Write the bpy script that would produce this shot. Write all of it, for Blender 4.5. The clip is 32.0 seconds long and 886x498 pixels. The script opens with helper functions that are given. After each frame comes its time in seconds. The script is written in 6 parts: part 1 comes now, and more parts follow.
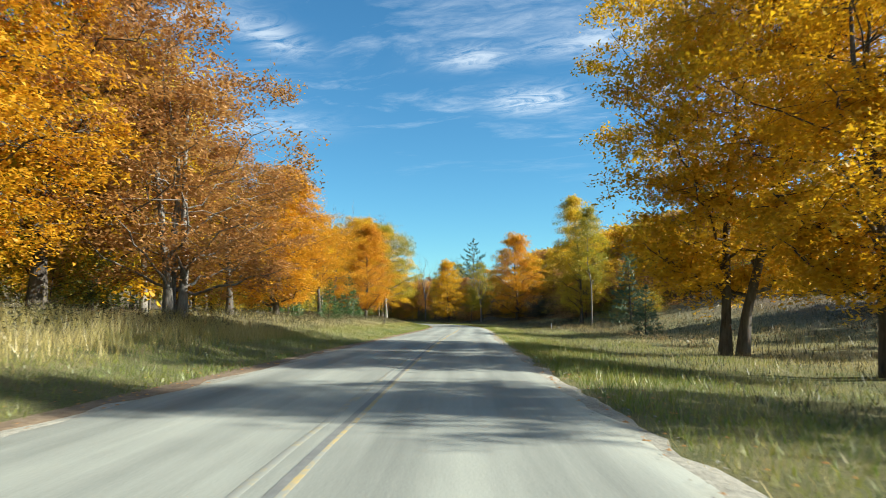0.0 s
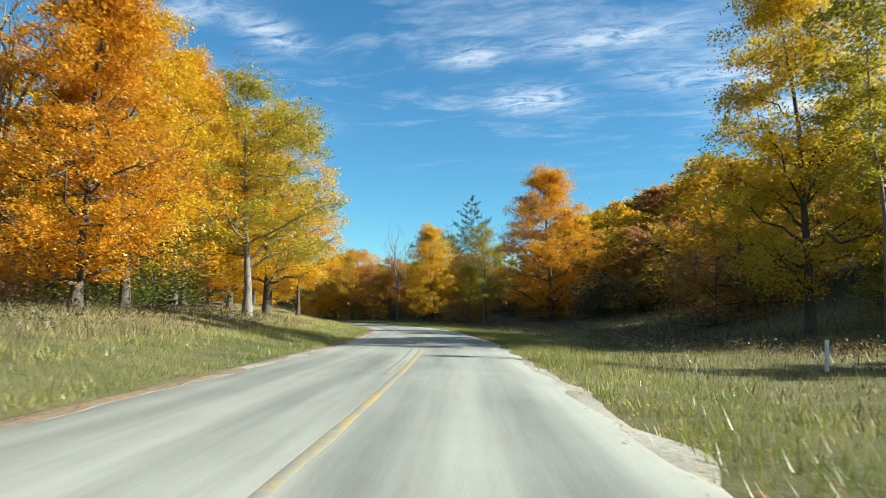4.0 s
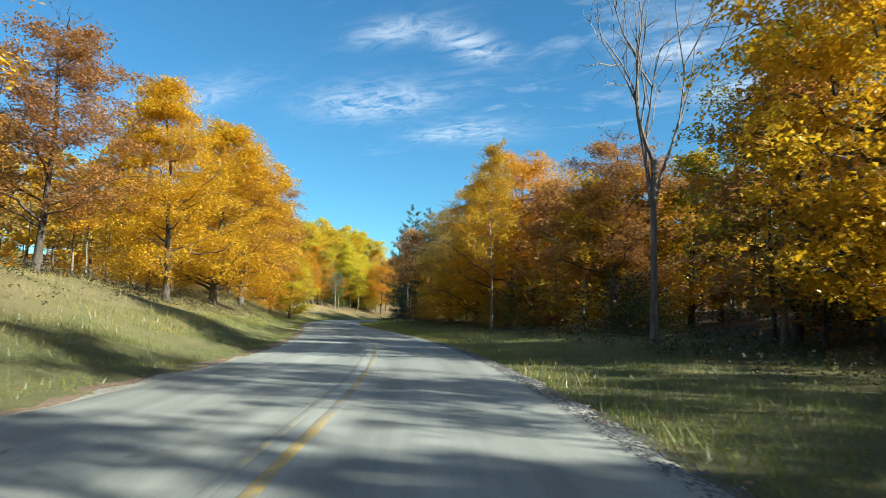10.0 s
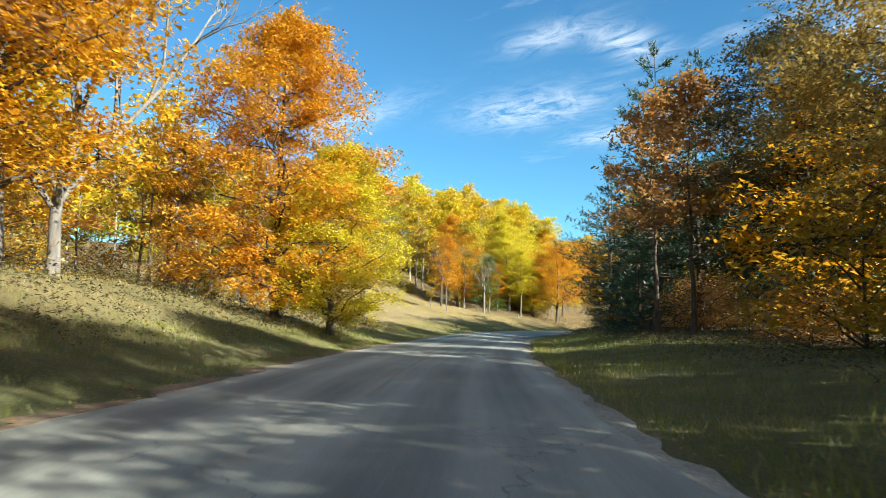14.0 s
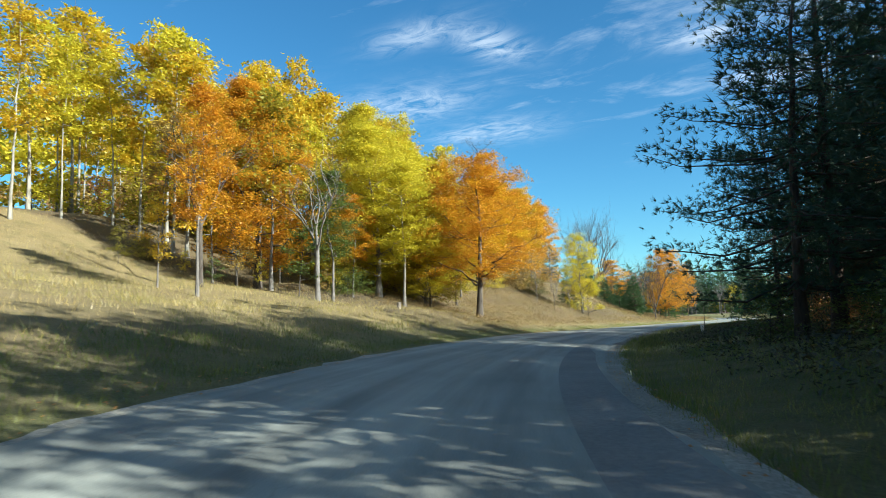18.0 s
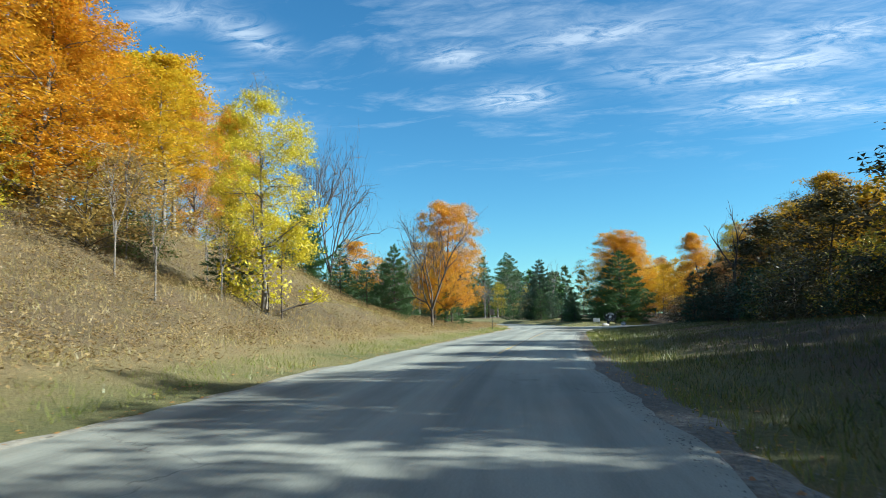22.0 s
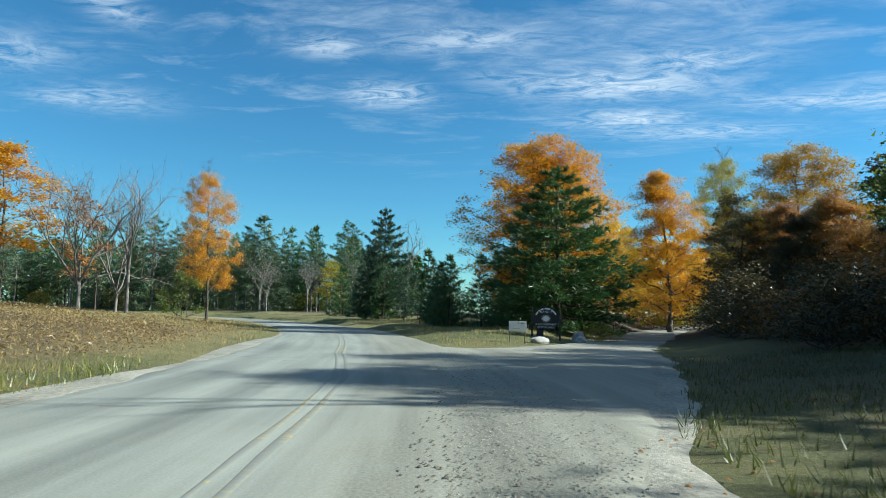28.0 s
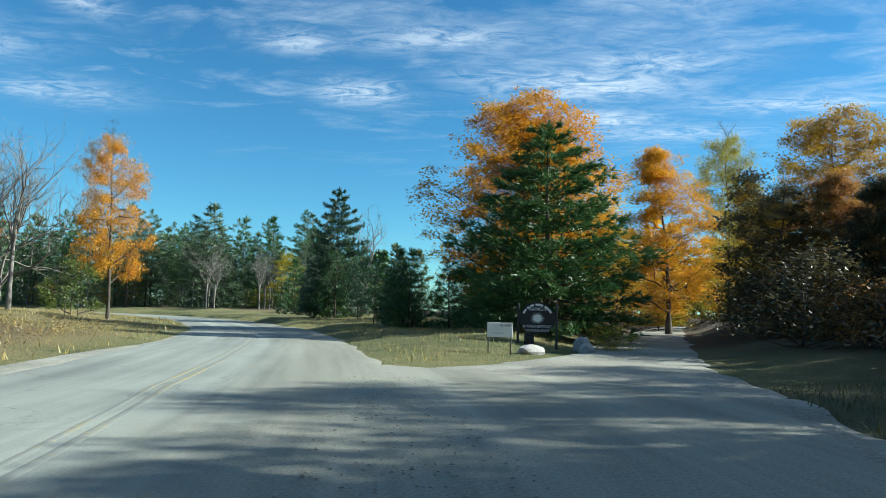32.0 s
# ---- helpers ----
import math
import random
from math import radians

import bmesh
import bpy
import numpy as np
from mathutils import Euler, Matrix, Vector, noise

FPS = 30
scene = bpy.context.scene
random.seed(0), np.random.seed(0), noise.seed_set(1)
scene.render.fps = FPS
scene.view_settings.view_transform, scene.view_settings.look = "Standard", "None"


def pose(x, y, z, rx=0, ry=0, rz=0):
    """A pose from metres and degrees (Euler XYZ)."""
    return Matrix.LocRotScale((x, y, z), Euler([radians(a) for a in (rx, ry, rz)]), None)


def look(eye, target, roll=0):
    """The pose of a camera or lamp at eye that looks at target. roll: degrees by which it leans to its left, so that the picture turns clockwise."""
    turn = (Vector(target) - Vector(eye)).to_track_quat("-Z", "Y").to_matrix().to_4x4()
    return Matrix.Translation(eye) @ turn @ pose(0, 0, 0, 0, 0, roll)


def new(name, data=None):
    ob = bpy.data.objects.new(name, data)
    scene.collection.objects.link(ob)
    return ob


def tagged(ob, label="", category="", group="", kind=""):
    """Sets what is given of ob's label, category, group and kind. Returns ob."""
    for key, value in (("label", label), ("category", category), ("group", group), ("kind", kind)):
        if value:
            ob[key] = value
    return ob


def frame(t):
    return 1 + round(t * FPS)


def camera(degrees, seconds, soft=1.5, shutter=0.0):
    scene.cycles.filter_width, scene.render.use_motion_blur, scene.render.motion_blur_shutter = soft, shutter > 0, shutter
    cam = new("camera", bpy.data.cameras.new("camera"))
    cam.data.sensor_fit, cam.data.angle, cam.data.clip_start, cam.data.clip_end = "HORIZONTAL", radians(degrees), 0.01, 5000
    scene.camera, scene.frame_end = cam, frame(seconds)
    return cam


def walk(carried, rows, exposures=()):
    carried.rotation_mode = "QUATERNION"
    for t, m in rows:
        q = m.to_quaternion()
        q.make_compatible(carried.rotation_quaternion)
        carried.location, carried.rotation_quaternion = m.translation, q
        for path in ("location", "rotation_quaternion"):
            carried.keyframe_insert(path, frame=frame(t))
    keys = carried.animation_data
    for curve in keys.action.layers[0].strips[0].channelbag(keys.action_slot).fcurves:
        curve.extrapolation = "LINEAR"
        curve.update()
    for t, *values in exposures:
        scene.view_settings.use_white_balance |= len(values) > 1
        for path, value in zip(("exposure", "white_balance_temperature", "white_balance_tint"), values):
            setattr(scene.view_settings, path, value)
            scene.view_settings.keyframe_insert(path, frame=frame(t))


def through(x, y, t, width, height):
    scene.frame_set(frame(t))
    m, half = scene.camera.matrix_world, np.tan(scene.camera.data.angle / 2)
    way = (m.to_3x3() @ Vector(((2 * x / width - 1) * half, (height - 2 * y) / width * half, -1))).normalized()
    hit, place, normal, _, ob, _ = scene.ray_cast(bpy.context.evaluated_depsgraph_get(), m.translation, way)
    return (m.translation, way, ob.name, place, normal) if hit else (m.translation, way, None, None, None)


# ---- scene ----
cam = camera(64.4, 32.0, 0.8, 0.12)
# seconds, eye, target, roll: a car that drives the road and pulls up at a fork
PATH = [
    (0, (0.000, 0.000, 1.25), (0.000, 9.951, 2.236), 0.19),
    (0.5, (0.254, 9.053, 1.25), (0.261, 19.003, 2.247), -0.13),
    (1, (0.455, 18.069, 1.25), (0.484, 28.020, 2.239), -0.26),
    (1.5, (0.683, 27.104, 1.25), (0.719, 37.057, 2.225), -0.33),
    (2, (1.008, 36.208, 1.25), (1.049, 46.161, 2.218), -0.30),
    (2.5, (1.397, 45.317, 1.25), (1.421, 55.270, 2.209), -0.44),
    (4.5, (3.241, 81.310, 1.25), (3.231, 91.263, 2.221), 1.28),
    (5, (3.420, 90.071, 1.25), (3.303, 100.022, 2.231), 1.65),
    (5.5, (3.470, 98.736, 1.25), (3.233, 108.685, 2.235), 2.00),
    (6, (3.420, 107.210, 1.25), (3.018, 117.153, 2.241), 2.37),
    (6.5, (3.228, 115.658, 1.25), (2.593, 125.588, 2.241), 2.72),
    (7, (2.799, 124.055, 1.25), (1.922, 133.968, 2.234), 3.04),
    (7.5, (2.282, 132.425, 1.25), (1.134, 142.312, 2.216), 3.29),
    (8, (1.396, 140.905, 1.25), (-0.037, 150.753, 2.230), 3.27),
    (8.5, (0.266, 149.447, 1.25), (-1.482, 159.245, 2.223), 2.81),
    (9, (-1.281, 158.090, 1.25), (-3.353, 167.824, 2.220), 2.26),
    (9.5, (-3.243, 166.704, 1.25), (-5.661, 176.359, 2.215), 1.77),
    (10, (-5.466, 175.228, 1.25), (-8.235, 184.788, 2.218), 1.58),
    (10.5, (-7.919, 183.637, 1.25), (-11.058, 193.081, 2.229), 1.66),
    (11, (-10.672, 191.847, 1.25), (-14.172, 201.161, 2.245), 1.77),
    (11.5, (-13.699, 199.714, 1.25), (-17.548, 208.889, 2.257), 1.79),
    (12, (-16.987, 207.512, 1.25), (-21.156, 216.544, 2.266), 2.07),
    (12.5, (-20.567, 215.210, 1.25), (-25.050, 224.091, 2.270), 2.23),
    (13, (-24.342, 222.922, 1.25), (-29.036, 231.694, 2.258), 2.29),
    (13.5, (-28.186, 230.460, 1.25), (-33.005, 239.164, 2.251), 1.88),
    (14, (-32.034, 237.907, 1.25), (-36.897, 246.586, 2.267), 1.27),
    (14.5, (-35.836, 245.418, 1.25), (-40.688, 254.100, 2.283), 0.68),
    (15, (-39.640, 252.939, 1.25), (-44.423, 261.660, 2.290), 0.08),
    (15.5, (-43.324, 260.374, 1.25), (-48.012, 269.146, 2.290), -0.43),
    (17.5, (-55.712, 290.034, 1.25), (-59.400, 299.273, 2.262), -1.68),
    (18, (-58.104, 297.491, 1.25), (-61.302, 306.913, 2.241), -1.26),
    (18.5, (-59.987, 304.867, 1.25), (-62.701, 314.442, 2.225), -1.27),
    (19, (-61.405, 312.110, 1.25), (-63.657, 321.804, 2.227), -0.78),
    (19.5, (-62.458, 319.168, 1.25), (-64.253, 328.958, 2.216), -0.42),
    (20, (-63.075, 326.069, 1.25), (-64.470, 335.922, 2.231), -0.24),
    (20.5, (-63.449, 332.832, 1.25), (-64.462, 342.732, 2.231), -0.56),
    (21, (-63.524, 339.641, 1.25), (-64.139, 349.573, 2.237), -0.84),
    (21.5, (-63.298, 346.494, 1.25), (-63.480, 356.443, 2.244), -1.06),
    (22, (-62.789, 353.338, 1.25), (-62.546, 363.287, 2.225), -0.63),
    (22.5, (-62.121, 360.075, 1.25), (-61.481, 370.009, 2.197), -0.54),
    (23, (-61.202, 366.697, 1.25), (-60.259, 376.608, 2.185), -0.50),
    (23.5, (-60.179, 373.010, 1.25), (-59.002, 382.898, 2.169), -0.65),
    (24, (-59.109, 378.911, 1.25), (-57.777, 388.782, 2.140), -0.71),
    (24.5, (-58.028, 384.429, 1.25), (-56.570, 394.284, 2.117), -0.74),
    (25, (-56.934, 389.493, 1.25), (-55.359, 399.330, 2.122), -0.91),
    (25.5, (-55.883, 394.131, 1.25), (-54.194, 403.949, 2.117), -0.74),
    (27.5, (-51.939, 410.905, 1.25), (-49.884, 420.648, 2.167), 0.99),
    (28, (-50.995, 414.478, 1.25), (-48.843, 424.200, 2.173), 1.30),
    (28.5, (-50.151, 417.493, 1.25), (-47.907, 427.194, 2.171), 1.60),
    (29, (-49.555, 419.620, 1.25), (-47.232, 429.303, 2.165), 1.81),
    (29.5, (-49.233, 420.611, 1.25), (-46.888, 430.289, 2.159), 1.85),
    (30, (-49.027, 421.338, 1.25), (-46.649, 431.008, 2.163), 1.84),
    (30.5, (-48.803, 422.059, 1.25), (-46.398, 431.723, 2.162), 1.84),
    (31, (-48.569, 422.843, 1.25), (-46.121, 432.496, 2.161), 1.73),
    (31.5, (-48.269, 423.824, 1.25), (-45.763, 433.463, 2.151), 1.64),
    (32, (-48.020, 424.514, 1.25), (-45.466, 434.140, 2.158), 1.50),
]
walk(cam, [(t, look(eye, target, roll)) for t, eye, target, roll in PATH],
     [(0, 1.44, 6450, 4), (6, 1.44, 6300, 3), (9, 1.42, 6150, 3), (12, 1.58, 6450, 3), (13.5, 1.70, 6500, 4), (15.5, 1.68, 6400, 4), (18, 1.40, 5950, 2), (21, 1.34, 5900, 2), (24, 1.30, 6000, 1), (28, 1.13, 5850, -1), (30, 1.2, 5850, -1), (32, 1.22, 5850, -1)])

# ---------------- world and sun ----------------
SUN_AZ, SUN_EL = 98.0, 28.0      # degrees clockwise from +y, and above the horizon
world = bpy.data.worlds.new("world")
scene.world = world
world.use_nodes = True


def build_sky():
    nt = world.node_tree
    nt.nodes.clear()
    N, L = nt.nodes.new, nt.links.new

    def mth(op, a, b=None, c=None, clamp=False):
        n = N("ShaderNodeMath")
        n.operation, n.use_clamp = op, clamp
        for i, v in enumerate((a, b, c)):
            if v is None:
                continue
            if isinstance(v, (int, float)):
                n.inputs[i].default_value = v
            else:
                L(v, n.inputs[i])
        return n.outputs[0]

    sky = N("ShaderNodeTexSky")
    sky.sky_type, sky.sun_disc = "NISHITA", False
    sky.sun_elevation, sky.sun_rotation = radians(SUN_EL), radians(SUN_AZ)
    sky.altitude, sky.air_density, sky.dust_density, sky.ozone_density = 300, 1.0, 0.05, 2.6
    tc = N("ShaderNodeTexCoord")
    sep = N("ShaderNodeSeparateXYZ")
    L(tc.outputs["Generated"], sep.inputs[0])
    x, y, z = sep.outputs
    up = mth("MAXIMUM", z, 0.04)
    px, py = mth("DIVIDE", x, up), mth("DIVIDE", y, up)
    # cirrus streaks run slightly away to the right
    u = mth("ADD", mth("MULTIPLY", px, 0.93), mth("MULTIPLY", py, -0.36))
    v = mth("ADD", mth("MULTIPLY", px, 0.36), mth("MULTIPLY", py, 0.93))
    comb = N("ShaderNodeCombineXYZ")
    L(mth("MULTIPLY", u, 1.0), comb.inputs[0])
    L(mth("MULTIPLY", v, 1.75), comb.inputs[1])
    noise1 = N("ShaderNodeTexNoise")
    noise1.inputs["Scale"].default_value, noise1.inputs["Detail"].default_value = 1.55, 9
    noise1.inputs["Roughness"].default_value, noise1.inputs["Distortion"].default_value = 0.62, 0.55
    L(comb.outputs[0], noise1.inputs["Vector"])
    noise2 = N("ShaderNodeTexNoise")
    noise2.inputs["Scale"].default_value, noise2.inputs["Detail"].default_value = 0.5, 3
    L(comb.outputs[0], noise2.inputs["Vector"])
    comb3 = N("ShaderNodeCombineXYZ")
    L(mth("MULTIPLY", u, 1.0), comb3.inputs[0])
    L(mth("MULTIPLY", v, 1.7), comb3.inputs[1])
    noise3 = N("ShaderNodeTexNoise")
    noise3.inputs["Scale"].default_value, noise3.inputs["Detail"].default_value = 5.2, 12
    noise3.inputs["Roughness"].default_value, noise3.inputs["Distortion"].default_value = 0.68, 1.3
    L(comb3.outputs[0], noise3.inputs["Vector"])
    wisp = mth("MULTIPLY", mth("SUBTRACT", noise3.outputs[0], 0.36), 4.0, clamp=True)
    # the veil grows thicker towards the right and higher up
    az = mth("ARCTAN2", x, y)
    cover = mth("ADD", mth("MULTIPLY", az, 0.16), mth("MULTIPLY", noise2.outputs[0], 0.32))
    cover = mth("ADD", cover, mth("MULTIPLY", mth("MINIMUM", z, 0.5), 0.52))
    base = mth("ADD", noise1.outputs[0], cover)
    field = mth("MULTIPLY", mth("SUBTRACT", base, 0.83), 3.0, clamp=True)
    rise = mth("MULTIPLY", mth("SUBTRACT", z, 0.17), 8.0, clamp=True)
    field = mth("MULTIPLY", mth("MULTIPLY", field, rise), mth("ADD", mth("MULTIPLY", wisp, 0.5), 0.22))
    # single cirrus tufts
    for cx, cy, rx, ry, w in ((0.42, 3.16, 0.20, 0.19, 1.0), (0.12, 2.62, 0.16, 0.12, 0.75), (-0.62, 2.43, 0.10, 0.20, 0.7),
                              (-0.84, 2.25, 0.20, 0.09, 0.55), (-1.24, 3.02, 0.34, 0.22, 0.72), (-1.05, 3.62, 0.22, 0.14, 0.6),
                              (1.64, 3.20, 0.30, 0.20, 1.0), (1.35, 2.72, 0.42, 0.22, 1.0), (1.45, 2.40, 0.34, 0.16, 0.8),
                              (0.62, 2.42, 0.34, 0.14, 0.7), (2.42, 2.62, 0.50, 0.16, 0.8), (-0.90, 3.60, 0.28, 0.24, 0.5),
                              (-2.21, 2.82, 0.50, 0.14, 0.6), (2.1, 3.3, 0.5, 0.18, 0.7), (0.95, 2.75, 0.25, 0.14, 0.5)):
        du = mth("ADD", mth("MULTIPLY", mth("SUBTRACT", px, cx), 0.93), mth("MULTIPLY", mth("SUBTRACT", py, cy), -0.36))
        dv = mth("ADD", mth("MULTIPLY", mth("SUBTRACT", px, cx), 0.36), mth("MULTIPLY", mth("SUBTRACT", py, cy), 0.93))
        e = mth("ADD", mth("POWER", mth("DIVIDE", du, rx), 2), mth("POWER", mth("DIVIDE", dv, ry), 2))
        g = mth("POWER", 2.718, mth("MULTIPLY", e, -1.0))
        g = mth("MULTIPLY", g, mth("MULTIPLY", wisp, 1.05 * w))
        field = mth("MAXIMUM", field, g)
    mix = N("ShaderNodeMix")
    mix.data_type = "RGBA"
    front = mth("GREATER_THAN", z, 0.03)
    L(mth("MULTIPLY", mth("MULTIPLY", field, 0.75), front, clamp=True), mix.inputs["Factor"])
    hsv = N("ShaderNodeHueSaturation")
    hsv.inputs["Saturation"].default_value = 1.12
    L(sky.outputs[0], hsv.inputs["Color"])
    tint = N("ShaderNodeMix")
    tint.data_type, tint.blend_type = "RGBA", "MULTIPLY"
    tint.inputs["Factor"].default_value = 1.0
    tint.inputs["B"].default_value = (0.62, 0.99, 1.06, 1)
    L(hsv.outputs[0], tint.inputs["A"])
    L(tint.outputs["Result"], mix.inputs["A"])
    mix.inputs["B"].default_value = (7.2, 7.6, 8.2, 1)
    bg = N("ShaderNodeBackground")
    bg.inputs["Strength"].default_value = 0.058
    L(mix.outputs["Result"], bg.inputs["Color"])
    out = N("ShaderNodeOutputWorld")
    L(bg.outputs[0], out.inputs[0])


build_sky()
a_, e_ = radians(SUN_AZ), radians(SUN_EL)
sun_way = Vector((math.sin(a_) * math.cos(e_), math.cos(a_) * math.cos(e_), math.sin(e_)))
sun_data = bpy.data.lights.new("sun", "SUN")
sun_data.energy, sun_data.angle, sun_data.color = 5.0, radians(0.6), (1.0, 0.945, 0.85)
sun = new("sun", sun_data)
sun.matrix_world = look(sun_way * 200, (0, 0, 0))

# ---------------- materials ----------------


def material(name, rough=0.9):
    m = bpy.data.materials.new(name)
    m.use_nodes = True
    b = m.node_tree.nodes["Principled BSDF"]
    b.inputs["Roughness"].default_value = rough
    return m, m.node_tree, b


def ramp(nt, source, stops):
    r = nt.nodes.new("ShaderNodeValToRGB")
    el = r.color_ramp.elements
    while len(el) < len(stops):
        el.new(0.5)
    for e, (p, c) in zip(el, stops):
        e.position, e.color = p, (*c, 1)
    nt.links.new(source, r.inputs[0])
    return r.outputs[0]


def tex_noise(nt, scale, detail=4, rough=0.55, vector=None):
    n = nt.nodes.new("ShaderNodeTexNoise")
    n.inputs["Scale"].default_value, n.inputs["Detail"].default_value, n.inputs["Roughness"].default_value = scale, detail, rough
    if vector is not None:
        nt.links.new(vector, n.inputs["Vector"])
    return n.outputs[0]


def math_node(nt, op, a, b, clamp=False):
    n = nt.nodes.new("ShaderNodeMath")
    n.operation, n.use_clamp = op, clamp
    for i, v in enumerate((a, b)):
        if isinstance(v, (int, float)):
            n.inputs[i].default_value = v
        else:
            nt.links.new(v, n.inputs[i])
    return n.outputs[0]


def mix_rgb(nt, f, a, b, kind="MIX"):
    n = nt.nodes.new("ShaderNodeMix")
    n.data_type, n.blend_type = "RGBA", kind
    for key, v in (("Factor", f), ("A", a), ("B", b)):
        if isinstance(v, (int, float)):
            n.inputs[key].default_value = v
        elif isinstance(v, tuple):
            n.inputs[key].default_value = (*v, 1)
        else:
            nt.links.new(v, n.inputs[key])
    return n.outputs["Result"]


def bump(nt, bsdf, height, strength, distance=0.02):
    b = nt.nodes.new("ShaderNodeBump")
    b.inputs["Strength"].default_value, b.inputs["Distance"].default_value = strength, distance
    nt.links.new(height, b.inputs["Height"])
    nt.links.new(b.outputs[0], bsdf.inputs["Normal"])


def position(nt):
    return nt.nodes.new("ShaderNodeNewGeometry").outputs["Position"]


TONE = 0.80      # depth of the leaf colours


def leaf_material(name, colours, through=0.48, patch=0.35):
    """Leaves: colours from island to island and in patches over the crown, partly letting light through."""
    m = bpy.data.materials.new(name)
    m.use_nodes = True
    nt = m.node_tree
    nt.nodes.clear()
    geo = nt.nodes.new("ShaderNodeNewGeometry")
    info = nt.nodes.new("ShaderNodeObjectInfo")
    n = tex_noise(nt, 0.55, 5, 0.68, geo.outputs["Position"])
    f = math_node(nt, "MULTIPLY", geo.outputs["Random Per Island"], 0.26)
    f = math_node(nt, "ADD", f, math_node(nt, "MULTIPLY", math_node(nt, "SUBTRACT", n, 0.5), 3.4 * patch))
    f = math_node(nt, "ADD", f, math_node(nt, "MULTIPLY", info.outputs["Random"], 0.22))
    f = math_node(nt, "ADD", f, 0.24, True)
    k = len(colours) - 1
    col = ramp(nt, f, [(i / k, tuple(TONE * q for q in c)) for i, c in enumerate(colours)])
    dif, tra, gls = (nt.nodes.new(s) for s in ("ShaderNodeBsdfDiffuse", "ShaderNodeBsdfTranslucent", "ShaderNodeBsdfGlossy"))
    for s in (dif, tra):
        nt.links.new(col, s.inputs["Color"])
    gls.inputs["Roughness"].default_value = 0.45
    mx = nt.nodes.new("ShaderNodeMixShader")
    mx.inputs[0].default_value = through
    nt.links.new(dif.outputs[0], mx.inputs[1])
    nt.links.new(tra.outputs[0], mx.inputs[2])
    mg = nt.nodes.new("ShaderNodeMixShader")
    mg.inputs[0].default_value = 0.05
    nt.links.new(mx.outputs[0], mg.inputs[1])
    nt.links.new(gls.outputs[0], mg.inputs[2])
    out = nt.nodes.new("ShaderNodeOutputMaterial")
    nt.links.new(mg.outputs[0], out.inputs[0])
    return m


